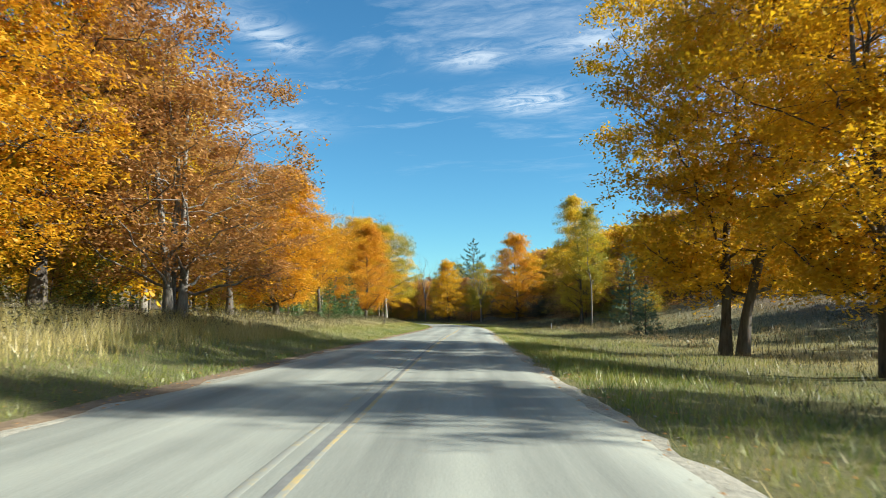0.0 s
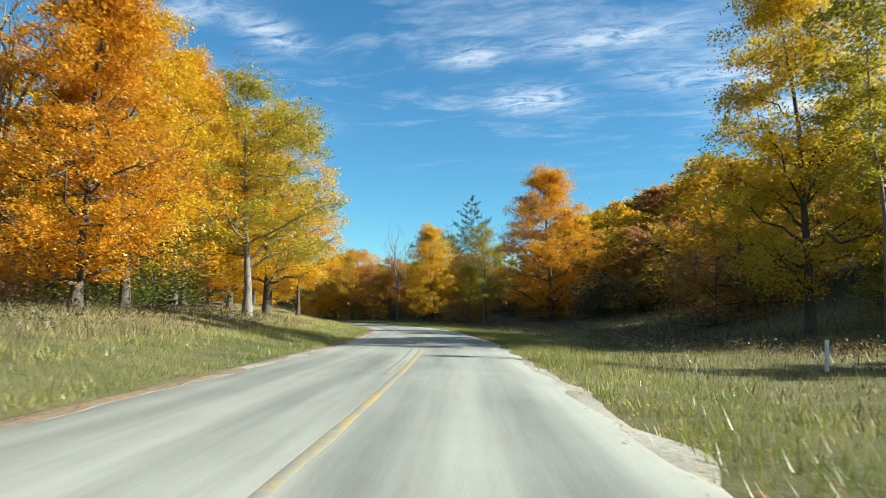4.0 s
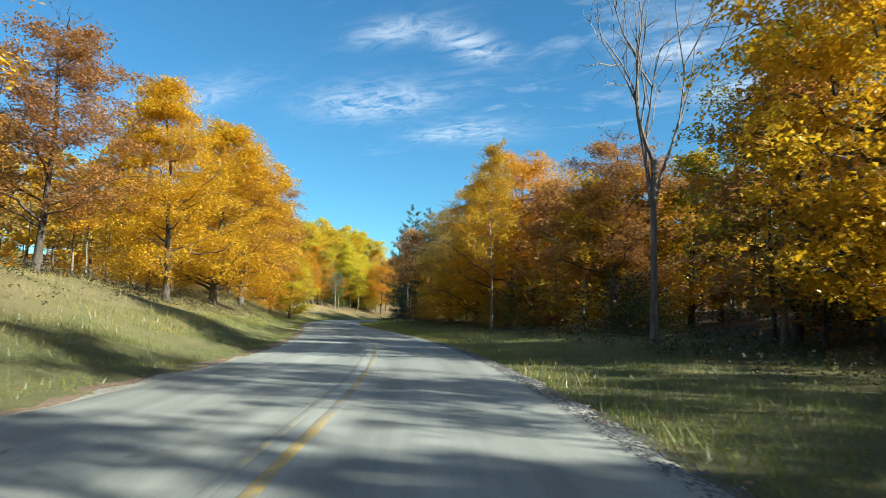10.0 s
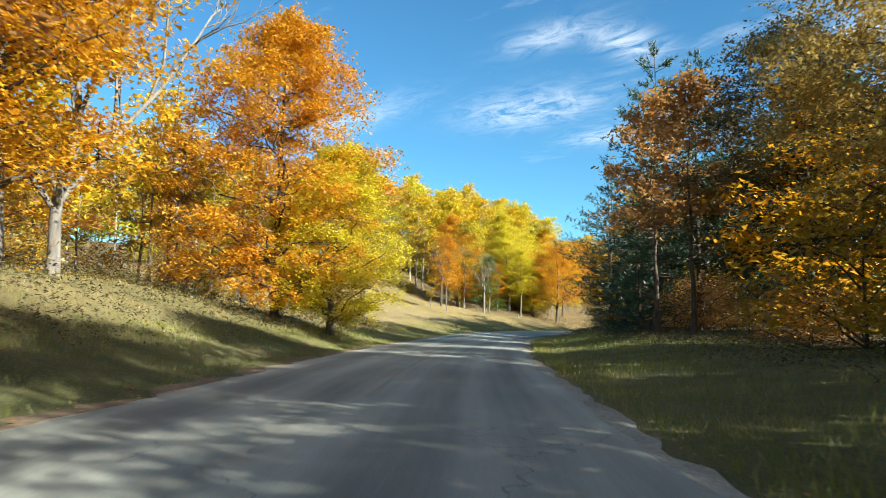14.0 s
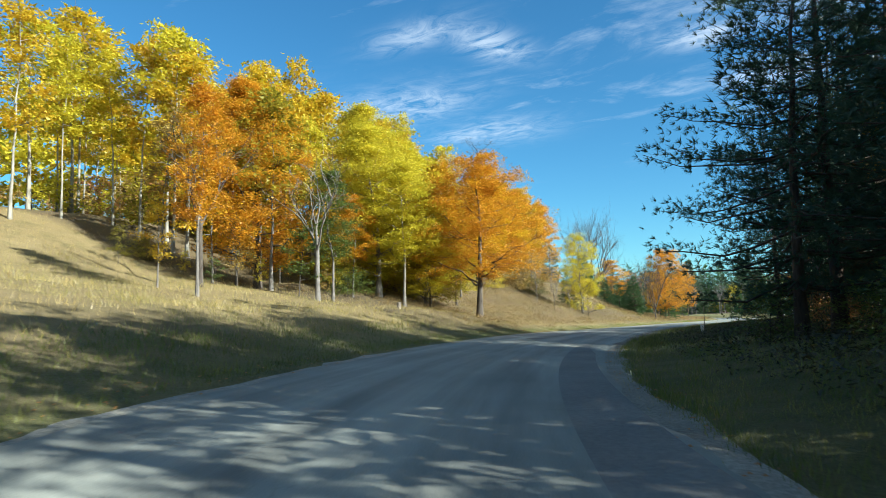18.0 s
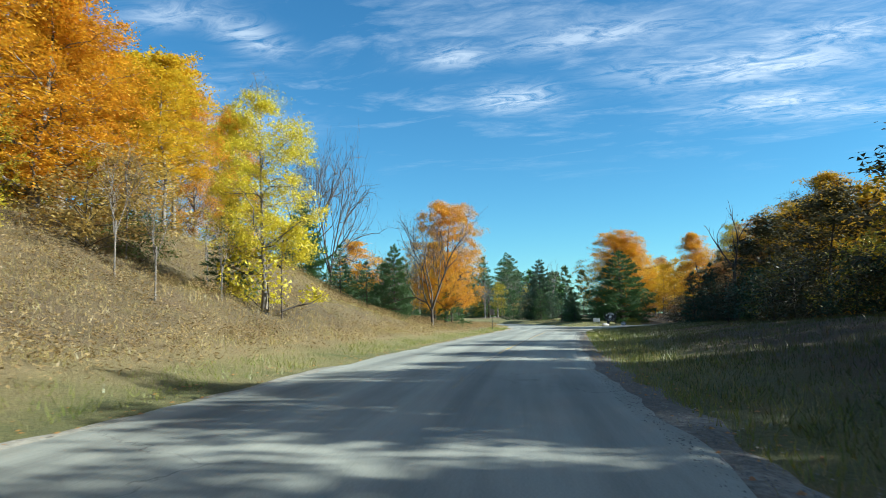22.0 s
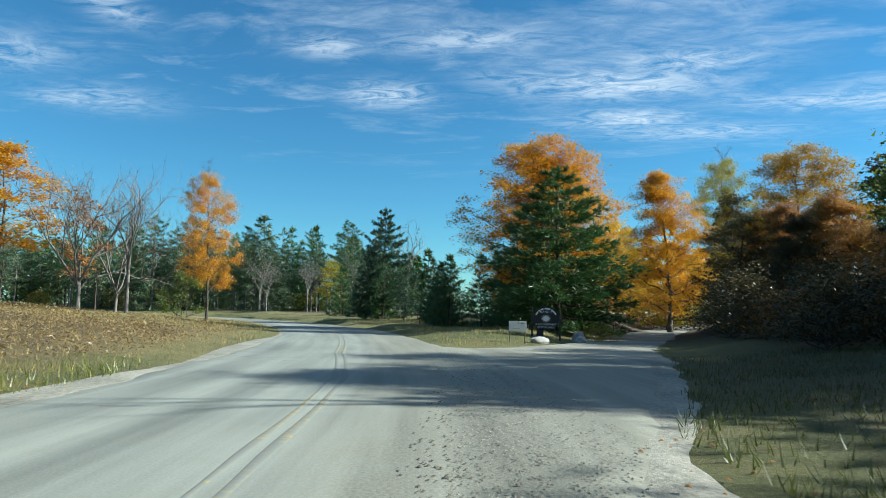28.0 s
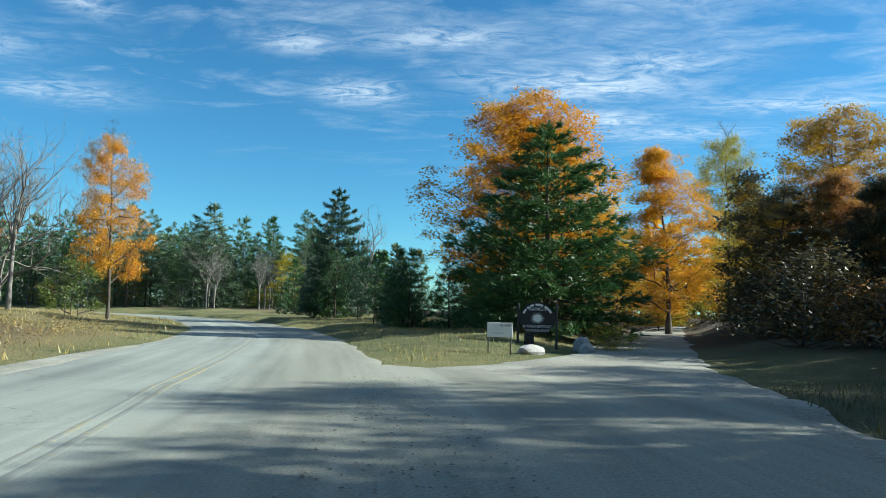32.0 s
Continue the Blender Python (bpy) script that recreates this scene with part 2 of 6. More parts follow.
LEAF = {
    "orange": leaf_material("orange_leaves", [(0.48, 0.18, 0.016), (0.72, 0.335, 0.018), (0.82, 0.45, 0.022), (0.84, 0.56, 0.03)]),
    "gold": leaf_material("golden_leaves", [(0.53, 0.28, 0.014), (0.76, 0.44, 0.017), (0.83, 0.54, 0.022), (0.77, 0.58, 0.03)]),
    "yellow": leaf_material("yellow_leaves", [(0.56, 0.36, 0.02), (0.74, 0.50, 0.025), (0.78, 0.57, 0.035), (0.60, 0.54, 0.04)]),
    "red": leaf_material("red_orange_leaves", [(0.44, 0.11, 0.014), (0.62, 0.20, 0.014), (0.74, 0.30, 0.016), (0.78, 0.43, 0.022)]),
    "rust": leaf_material("rusty_leaves", [(0.33, 0.145, 0.055), (0.46, 0.225, 0.072), (0.55, 0.30, 0.082), (0.62, 0.38, 0.085)]),
    "bronze": leaf_material("bronze_leaves", [(0.32, 0.17, 0.018), (0.51, 0.30, 0.02), (0.64, 0.41, 0.023), (0.69, 0.49, 0.028)]),
    "tan": leaf_material("tan_leaves", [(0.32, 0.20, 0.07), (0.44, 0.30, 0.08), (0.52, 0.38, 0.09), (0.50, 0.41, 0.09)]),
    "olive": leaf_material("olive_leaves", [(0.19, 0.18, 0.025), (0.33, 0.30, 0.03), (0.48, 0.40, 0.035), (0.56, 0.43, 0.035)]),
    "lime": leaf_material("yellow_green_leaves", [(0.46, 0.43, 0.03), (0.68, 0.60, 0.037), (0.81, 0.67, 0.042), (0.86, 0.66, 0.042)]),
    "green": leaf_material("green_leaves", [(0.08, 0.13, 0.03), (0.13, 0.19, 0.04), (0.20, 0.25, 0.05), (0.30, 0.30, 0.05)]),
    "pine": leaf_material("pine_needles", [(0.035, 0.095, 0.030), (0.06, 0.14, 0.04), (0.09, 0.18, 0.05), (0.13, 0.21, 0.06)], 0.18),
    "dark_pine": leaf_material("dark_pine_needles", [(0.028, 0.062, 0.038), (0.042, 0.090, 0.048), (0.058, 0.112, 0.054), (0.08, 0.14, 0.06)], 0.2),
    "grey_pine": leaf_material("grey_green_needles", [(0.07, 0.12, 0.06), (0.10, 0.16, 0.08), (0.13, 0.19, 0.09), (0.17, 0.21, 0.10)], 0.2),
    "grass": leaf_material("green_grass", [(0.09, 0.145, 0.018), (0.16, 0.22, 0.028), (0.28, 0.30, 0.045), (0.42, 0.38, 0.10)], 0.35, 0.7),
    "dry_grass": leaf_material("dry_grass", [(0.22, 0.21, 0.045), (0.38, 0.33, 0.085), (0.52, 0.42, 0.15), (0.60, 0.50, 0.22)], 0.35, 0.7),
    "straw": leaf_material("straw_grass", [(0.34, 0.25, 0.08), (0.50, 0.37, 0.12), (0.62, 0.47, 0.17), (0.66, 0.54, 0.25)], 0.35, 0.7),
    "bracken": leaf_material("brown_bracken", [(0.20, 0.125, 0.05), (0.32, 0.22, 0.085), (0.43, 0.31, 0.125), (0.50, 0.39, 0.18)], 0.35, 0.7),
    # the green grass again, its colours lowered to paint in the field's shade
    "shade_grass": leaf_material("shaded_green_grass", [(0.045, 0.07, 0.014), (0.08, 0.11, 0.022), (0.13, 0.15, 0.035), (0.21, 0.20, 0.07)], 0.35, 0.7),
    # brown of weeds; on trees and bushes it paints shade into the leaves
    "weed_shade": leaf_material("dark_weeds", [(0.04, 0.046, 0.02), (0.075, 0.072, 0.028), (0.12, 0.10, 0.042), (0.19, 0.15, 0.07)], 0.25, 0.7),
}


def bark_material(name, dark, light, scale=7.0):
    m, nt, b = material(name, 0.95)
    tc = nt.nodes.new("ShaderNodeTexCoord")
    mp = nt.nodes.new("ShaderNodeMapping")
    mp.inputs["Scale"].default_value = (1, 1, 0.22)
    nt.links.new(tc.outputs["Object"], mp.inputs[0])
    n = tex_noise(nt, scale, 6, 0.65, mp.outputs[0])
    big = tex_noise(nt, 0.9, 2, 0.5, tc.outputs["Object"])
    f = math_node(nt, "ADD", math_node(nt, "MULTIPLY", n, 0.75), math_node(nt, "MULTIPLY", big, 0.3))
    c = ramp(nt, f, [(0.36, dark), (0.66, light)])
    nt.links.new(c, b.inputs["Base Color"])
    bump(nt, b, n, 0.8, 0.04)
    return m


BARK = {
    "maple": bark_material("maple_bark", (0.031, 0.024, 0.019), (0.116, 0.099, 0.078)),
    "grey": bark_material("grey_bark", (0.075, 0.068, 0.058), (0.231, 0.211, 0.184)),
    "aspen": bark_material("aspen_bark", (0.150, 0.136, 0.102), (0.381, 0.360, 0.292), 4.0),
    "pine": bark_material("pine_bark", (0.031, 0.022, 0.016), (0.095, 0.068, 0.051)),
}


def asphalt_material():
    m, nt, b = material("worn_asphalt", 0.86)
    uv = nt.nodes.new("ShaderNodeUVMap").outputs[0]      # u: metres across, v: metres along
    sep = nt.nodes.new("ShaderNodeSeparateXYZ")
    nt.links.new(uv, sep.inputs[0])
    mp = nt.nodes.new("ShaderNodeMapping")
    mp.inputs["Scale"].default_value = (1.0, 0.045, 1)
    nt.links.new(uv, mp.inputs[0])
    streak = tex_noise(nt, 1.1, 5, 0.6, mp.outputs[0])
    blot = tex_noise(nt, 0.16, 4, 0.6, uv)
    grain = tex_noise(nt, 42, 3, 0.75, uv)
    # polished wheel tracks
    w = nt.nodes.new("ShaderNodeMath")
    w.operation = "COSINE"
    nt.links.new(math_node(nt, "MULTIPLY", sep.outputs[0], 2 * math.pi / 1.62), w.inputs[0])
    f = math_node(nt, "ADD", math_node(nt, "MULTIPLY", streak, 0.75), math_node(nt, "MULTIPLY", blot, 0.35))
    f = math_node(nt, "ADD", f, math_node(nt, "MULTIPLY", w.outputs[0], 0.045))
    f = math_node(nt, "ADD", f, math_node(nt, "MULTIPLY", math_node(nt, "SUBTRACT", grain, 0.5), 0.48))
    c = ramp(nt, f, [(0.36, (0.126, 0.134, 0.117)), (0.55, (0.218, 0.230, 0.198)), (0.72, (0.310, 0.324, 0.276))])
    # tar-filled cracks
    vo = nt.nodes.new("ShaderNodeTexVoronoi")
    vo.feature = "DISTANCE_TO_EDGE"
    vo.inputs["Scale"].default_value = 0.16
    wob = nt.nodes.new("ShaderNodeVectorMath")
    wob.operation = "ADD"
    nn = nt.nodes.new("ShaderNodeTexNoise")
    nn.inputs["Scale"].default_value, nn.inputs["Detail"].default_value = 0.8, 5
    nt.links.new(uv, nn.inputs["Vector"])
    sc = nt.nodes.new("ShaderNodeVectorMath")
    sc.operation = "SCALE"
    sc.inputs["Scale"].default_value = 2.2
    nt.links.new(nn.outputs["Color"], sc.inputs[0])
    nt.links.new(uv, wob.inputs[0])
    nt.links.new(sc.outputs[0], wob.inputs[1])
    nt.links.new(wob.outputs[0], vo.inputs["Vector"])
    gate = math_node(nt, "MULTIPLY", math_node(nt, "SUBTRACT", tex_noise(nt, 0.07, 2, 0.5, uv), 0.47), 9.0, True)
    crack = math_node(nt, "MULTIPLY", math_node(nt, "LESS_THAN", vo.outputs["Distance"], 0.0022), gate)
    c = mix_rgb(nt, math_node(nt, "MULTIPLY", crack, 0.45), c, (0.037, 0.035, 0.033))
    at = nt.nodes.new("ShaderNodeAttribute")
    at.attribute_name = "dust"
    k = math_node(nt, "ADD", at.outputs["Fac"], math_node(nt, "MULTIPLY", math_node(nt, "SUBTRACT", tex_noise(nt, 0.9, 6, 0.7, uv), 0.5), 1.5))
    k = math_node(nt, "MULTIPLY", math_node(nt, "SUBTRACT", k, 0.30), 1.7, True)
    sand = ramp(nt, math_node(nt, "ADD", math_node(nt, "MULTIPLY", tex_noise(nt, 30, 4, 0.8, uv), 0.55), math_node(nt, "MULTIPLY", streak, 0.45)),
                [(0.36, (0.108, 0.106, 0.082)), (0.5, (0.216, 0.212, 0.166)), (0.64, (0.335, 0.327, 0.260))])
    c = mix_rgb(nt, k, c, sand)
    nt.links.new(c, b.inputs["Base Color"])
    bump(nt, b, math_node(nt, "ADD", grain, math_node(nt, "MULTIPLY", k, tex_noise(nt, 45, 3, 0.7, uv))), 0.3, 0.008)
    return m


def speckle_material(name, stops, scale, rough=0.95, strength=0.6, big=0.35):
    m, nt, b = material(name, rough)
    p = position(nt)
    n1, n2 = tex_noise(nt, scale, 5, 0.7, p), tex_noise(nt, big, 4, 0.6, p)
    f = math_node(nt, "ADD", math_node(nt, "MULTIPLY", n1, 0.55), math_node(nt, "MULTIPLY", n2, 0.45))
    nt.links.new(ramp(nt, f, stops), b.inputs["Base Color"])
    bump(nt, b, n1, strength, 0.03)
    return m


ASPHALT = asphalt_material()
GRAVEL = speckle_material("sandy_gravel", [(0.36, (0.125, 0.117, 0.090)), (0.5, (0.250, 0.238, 0.190)), (0.64, (0.385, 0.366, 0.300))], 14)
SHOULDER = speckle_material("dirt_and_gravel", [(0.36, (0.055, 0.048, 0.037)), (0.5, (0.125, 0.112, 0.088)), (0.64, (0.25, 0.235, 0.195))], 11)
DIRT = speckle_material("leaf_littered_dirt", [(0.36, (0.068, 0.044, 0.027)), (0.5, (0.143, 0.099, 0.058)), (0.64, (0.224, 0.170, 0.109))], 7)
REPAIR = speckle_material("repaired_asphalt", [(0.36, (0.109, 0.111, 0.102)), (0.64, (0.204, 0.204, 0.184))], 14, 0.85, 0.3)
TARRED = speckle_material("tar_seal", [(0.36, (0.105, 0.110, 0.103)), (0.64, (0.19, 0.196, 0.18))], 9, 0.8, 0.3)
PATCH = speckle_material("tar_patch", [(0.36, (0.051, 0.053, 0.054)), (0.64, (0.102, 0.103, 0.102))], 14, 0.8, 0.3)
STONE = speckle_material("pale_fieldstone", [(0.35, (0.15, 0.14, 0.125)), (0.5, (0.32, 0.305, 0.28)), (0.66, (0.52, 0.505, 0.475))], 5, 0.85, 0.5, 1.4)
WOOD = speckle_material("weathered_wood", [(0.36, (0.095, 0.075, 0.058)), (0.64, (0.245, 0.211, 0.170))], 16, 0.9, 0.5, 2.0)
DARKPOST = speckle_material("dark_metal", [(0.36, (0.018, 0.018, 0.018)), (0.64, (0.05, 0.048, 0.045))], 20, 0.6, 0.2, 2.0)
BLACK = speckle_material("black_painted_wood", [(0.36, (0.010, 0.010, 0.011)), (0.64, (0.026, 0.026, 0.027))], 18, 0.6, 0.2, 2.0)
WHITE = speckle_material("white_paint", [(0.36, (0.72, 0.72, 0.70)), (0.64, (0.82, 0.82, 0.80))], 8, 0.7, 0.1, 1.0)
BARGREY = speckle_material("faded_print", [(0.36, (0.36, 0.37, 0.38)), (0.64, (0.46, 0.46, 0.47))], 8, 0.8, 0.1)
BLACKINK = speckle_material("black_print", [(0.36, (0.02, 0.02, 0.02)), (0.64, (0.04, 0.04, 0.04))], 8, 0.8, 0.1)
REFLECT = speckle_material("weathered_sign_back", [(0.36, (0.16, 0.16, 0.155)), (0.64, (0.27, 0.27, 0.26))], 8, 0.5, 0.1)


def yellow_material(name, wear, tone):
    m, nt, b = material(name, 0.8)
    p = position(nt)
    n = tex_noise(nt, 11, 5, 0.7, p)
    big = tex_noise(nt, 0.35, 3, 0.6, p)
    f = math_node(nt, "ADD", math_node(nt, "MULTIPLY", n, 0.6), math_node(nt, "MULTIPLY", big, 0.4))
    k = math_node(nt, "MULTIPLY", math_node(nt, "SUBTRACT", f, wear), 7.0, True)
    nt.links.new(mix_rgb(nt, k, (0.205, 0.213, 0.186), tone), b.inputs["Base Color"])
    return m


YELLOW = yellow_material("yellow_road_paint", 0.45, (0.394, 0.272, 0.061))
YELLOW_WORN = yellow_material("worn_yellow_road_paint", 0.50, (0.36, 0.285, 0.10))


def ground_material():
    m, nt, b = material("meadow_and_leaf_litter", 1.0)
    p = position(nt)
    fine, mid, big = tex_noise(nt, 17, 7, 0.78, p), tex_noise(nt, 0.7, 5, 0.65, p), tex_noise(nt, 0.09, 4, 0.6, p)
    at = nt.nodes.new("ShaderNodeAttribute")
    at.attribute_name = "litter"
    f = math_node(nt, "ADD", math_node(nt, "MULTIPLY", fine, 0.55), math_node(nt, "ADD", math_node(nt, "MULTIPLY", mid, 0.25), math_node(nt, "MULTIPLY", big, 0.35)))
    grass = ramp(nt, f, [(0.43, (0.040, 0.050, 0.013)), (0.53, (0.095, 0.104, 0.027)), (0.64, (0.180, 0.168, 0.056)), (0.76, (0.260, 0.222, 0.100))])
    litter = ramp(nt, f, [(0.42, (0.028, 0.022, 0.012)), (0.57, (0.068, 0.048, 0.025)), (0.74, (0.145, 0.095, 0.044))])
    dry = nt.nodes.new("ShaderNodeAttribute")
    dry.attribute_name = "dry"
    straw = ramp(nt, f, [(0.42, (0.105, 0.080, 0.030)), (0.57, (0.235, 0.176, 0.070)), (0.74, (0.345, 0.272, 0.126))])
    kd = math_node(nt, "ADD", dry.outputs["Fac"], math_node(nt, "MULTIPLY", math_node(nt, "SUBTRACT", mid, 0.5), 1.2), True)
    grass = mix_rgb(nt, kd, grass, straw)
    k = math_node(nt, "ADD", at.outputs["Fac"], math_node(nt, "MULTIPLY", math_node(nt, "SUBTRACT", mid, 0.5), 1.2), True)
    nt.links.new(mix_rgb(nt, k, grass, litter), b.inputs["Base Color"])
    bump(nt, b, math_node(nt, "ADD", fine, mid), 0.9, 0.12)
    return m


GROUND = ground_material()

# ---------------- the line of the road ----------------
ROAD = [(-1.45, -80), (-1.45, -60), (-1.45, -38), (-1.45, -16), (-1.3, 6), (-0.7, 28), (0.2, 50), (1.3, 72), (2.0, 93.9), (1.8, 115.9), (0.3, 137.7),
        (-3.0, 159.3), (-8.5, 180.5), (-15.8, 201.1), (-25.0, 220.9), (-35.0, 240.5), (-44.8, 260.3), (-53.3, 280.6), (-60.6, 301.6),
        (-64.3, 323.4), (-64.8, 345.6), (-62.5, 367.6), (-58.4, 389.4), (-53.6, 411.5), (-50.0, 429.0), (-48.2, 445.0), (-47.7, 460.0),
        (-48.8, 477.0), (-53.2, 501.0), (-63.5, 526.0), (-82.0, 549.0), (-112.0, 566.0), (-150.0, 574.0), (-200.0, 580.0)]
DRIVE = [(-48.0, 423.0), (-45.0, 430.0), (-41.0, 437.5), (-36.6, 444.2), (-31.2, 452.6), (-25.8, 461.0), (-18.0, 473.0), (-8.0, 488.0), (4.0, 506.0), (18.0, 526.0)]


def smooth_line(points, step=1.0):
    """Catmull-Rom through the points, evenly sampled."""
    P = np.array(points, float)
    P = np.vstack([2 * P[0] - P[1], P, 2 * P[-1] - P[-2]])
    out = []
    for i in range(1, len(P) - 2):
        a, b, c, d = P[i - 1:i + 3]
        t = np.linspace(0, 1, 40, endpoint=False)[:, None]
        out.append(0.5 * (2 * b + (c - a) * t + (2 * a - 5 * b + 4 * c - d) * t ** 2 + (3 * b - a - 3 * c + d) * t ** 3))
    out = np.vstack(out + [P[-2:-1]])
    s = np.concatenate([[0], np.cumsum(np.linalg.norm(np.diff(out, axis=0), axis=1))])
    q = np.arange(0, s[-1], step)
    return np.stack([np.interp(q, s, out[:, 0]), np.interp(q, s, out[:, 1])], 1), q


LINE, LINE_S = smooth_line(ROAD)
TAN = np.gradient(LINE, axis=0)
TAN /= np.linalg.norm(TAN, axis=1, keepdims=True)
LINE_S = LINE_S - float(LINE_S[np.abs(LINE[:, 1]).argmin()])      # 0 abreast of the world's origin
DLINE, DLINE_S = smooth_line(DRIVE)
DTAN = np.gradient(DLINE, axis=0)
DTAN /= np.linalg.norm(DTAN, axis=1, keepdims=True)


def along(x, y, line=LINE, tan=TAN, ls=LINE_S):
    """Distance along the road and across it (right is positive)."""
    x, y = np.atleast_1d(np.asarray(x, float)), np.atleast_1d(np.asarray(y, float))
    s, d = np.empty(len(x)), np.empty(len(x))
    for k in range(0, len(x), 20000):
        q = np.stack([x[k:k + 20000], y[k:k + 20000]], 1)
        d2 = (q[:, :1] - line[None, :, 0]) ** 2 + (q[:, 1:] - line[None, :, 1]) ** 2
        i = d2.argmin(1)
        r = q - line[i]
        s[k:k + 20000] = ls[i] + (r * tan[i]).sum(1)
        side = r[:, 0] * tan[i, 1] - r[:, 1] * tan[i, 0]
        d[k:k + 20000] = np.sign(side) * np.sqrt(d2[np.arange(len(i)), i])
    return s, d


def beside(s, d):
    """World x, y of a place s along the road and d across it."""
    s, d = np.asarray(s, float), np.asarray(d, float)
    cx, cy = np.interp(s, LINE_S, LINE[:, 0]), np.interp(s, LINE_S, LINE[:, 1])
    tx, ty = np.interp(s, LINE_S, TAN[:, 0]), np.interp(s, LINE_S, TAN[:, 1])
    return cx + d * ty, cy - d * tx


def bank(s):
    """Superelevation of the road in its right-hand bend, metres of rise per metre to the left."""
    return 0.052 * np.exp(-((np.asarray(s, float) - 335) / 34.0) ** 4)


def table(s, *rows):
    return np.interp(s, [r[0] for r in rows], [r[1] for r in rows])


def vnoise(x, y, seed=0):
    """Smooth value noise on arrays, about -1 to 1."""
    def h(i, j):
        v = np.sin(i * 127.1 + j * 311.7 + seed * 74.7) * 43758.5453
        return (v - np.floor(v)) * 2 - 1
    xi, yi = np.floor(x), np.floor(y)
    fx, fy = x - xi, y - yi
    fx, fy = fx * fx * (3 - 2 * fx), fy * fy * (3 - 2 * fy)
    return (h(xi, yi) * (1 - fx) + h(xi + 1, yi) * fx) * (1 - fy) + (h(xi, yi + 1) * (1 - fx) + h(xi + 1, yi + 1) * fx) * fy


def height(x, y):
    """The lie of the land."""
    x, y = np.atleast_1d(np.asarray(x, float)), np.atleast_1d(np.asarray(y, float))
    s, d = along(x, y)
    l8 = table(s, (0, .55), (60, .55), (150, .5), (185, .9), (205, 1.2), (225, .8), (250, 1.2), (270, .9), (300, .5), (330, .6), (380, .7), (420, .45), (450, .25), (520, .2))
    l12 = table(s, (0, 1.2), (60, 1.15), (120, 1.3), (160, 1.15), (180, 1.9), (205, 2.5), (222, 1.5), (235, 2.4), (255, 2.7), (268, 2.5), (285, 1.6), (310, 1.1), (340, 1.5), (365, 1.5), (390, 2.4), (412, 2.3), (425, 1.1), (450, .6), (520, .5))
    l22 = table(s, (0, 1.6), (120, 1.9), (160, 2.0), (205, 3.6), (250, 3.6), (300, 2.4), (335, 3.0), (352, 3.4), (380, 5.4), (402, 7.0), (420, 6.2), (435, 3.4), (450, 1.3), (520, .6))
    l45 = table(s, (0, 1.8), (150, 2.4), (205, 4.5), (250, 4.5), (300, 4.5), (330, 8.5), (355, 11.0), (380, 12.0), (405, 13.0), (425, 9.5), (450, 3.0), (520, .8))
    l90 = table(s, (0, 2.0), (150, 3.0), (250, 7.0), (300, 9.0), (330, 14.0), (390, 18.0), (420, 12.0), (460, 3.0), (520, 1.0))
    r9 = table(s, (0, -.4), (60, -.35), (150, -.1), (210, .25), (235, .1), (280, .6), (320, .8), (345, .5), (380, .35), (420, .2), (450, .05))
    r16 = table(s, (0, -.45), (60, -.25), (100, .0), (130, .2), (160, .15), (205, .6), (235, .4), (290, 1.2), (335, 1.1), (360, 1.0), (400, 1.1), (425, .6), (440, .45), (480, .5))
    r40 = table(s, (0, .3), (60, 2.0), (90, 4.2), (130, 6.5), (165, 6.5), (205, 4.2), (240, 3.0), (290, 2.5), (340, 2.2), (370, 2.8), (400, 2.8), (425, 1.6), (440, 1.2), (490, .8))
    r90 = table(s, (0, 2.0), (60, 8.0), (110, 13.0), (160, 14.0), (220, 9.0), (260, 5.5), (300, 4.0), (380, 4.0), (440, 3.0), (500, 1.0))
    a = np.abs(d)
    z = np.zeros(len(x))
    stops_l, stops_r = (3.4, 4.6, 8, 12, 22, 45, 90), (3.4, 4.6, 9, 16, 40, 90)
    zl = [np.full(len(x), -0.09), np.full(len(x), 0.03), l8, l12, l22, l45, l90]
    zr = [np.full(len(x), -0.09), np.full(len(x), -0.05), r9, r16, r40, r90]
    for stops, zs, side in ((stops_l, zl, d < 0), (stops_r, zr, d >= 0)):
        v = zs[0].copy()
        for i in range(len(stops) - 1):
            t = np.clip((a - stops[i]) / (stops[i + 1] - stops[i]), 0, 1)
            t = t * t * (3 - 2 * t) * 0.6 + t * 0.4
            v = v + (zs[i + 1] - zs[i]) * t
        z = np.where(side, v, z)
    z = z - bank(s) * np.clip(d, -9, 6)
    rough = np.clip((a - 5) / 8, 0, 1)
    z = z + rough * (0.16 * vnoise(x / 4.5, y / 4.5, 1) + 0.07 * vnoise(x / 1.7, y / 1.7, 2))
    z = z + np.clip((a - 30) / 60, 0, 1) * 0.9 * vnoise(x / 31, y / 31, 3)
    # the lane into the trees, and flat land at the fork
    ds, dd = along(x, y, DLINE, DTAN, DLINE_S)
    k = np.clip(1 - (np.abs(dd) - 2.6) / 2.6, 0, 1) * (y > 424)
    isle = 0.42 * np.exp(-((x + 36.8) ** 2 + (y - 454.0) ** 2) / 75.0) + 0.5 * np.clip((y - 452) / 30, 0, 1) * (d > 4) * np.clip((np.abs(dd) - 2.6) / 6, 0, 1)
    pad = np.clip(1 - np.hypot(x + 43.0, y - 435.5) / 10.5, 0, 1) ** 0.5
    z = (z * (1 - pad) - 0.09 * pad) + isle * (1 - k) * (a > 3.6)
    z = z * (1 - k) + (-0.06) * k
    far = np.clip((np.hypot(x + 30, y - 250) - 420) / 900, 0, 1)
    z = z * (1 - far) + far * 3.0
    return np.where(a < 3.35, np.minimum(z, -0.09 - bank(s) * d), z)


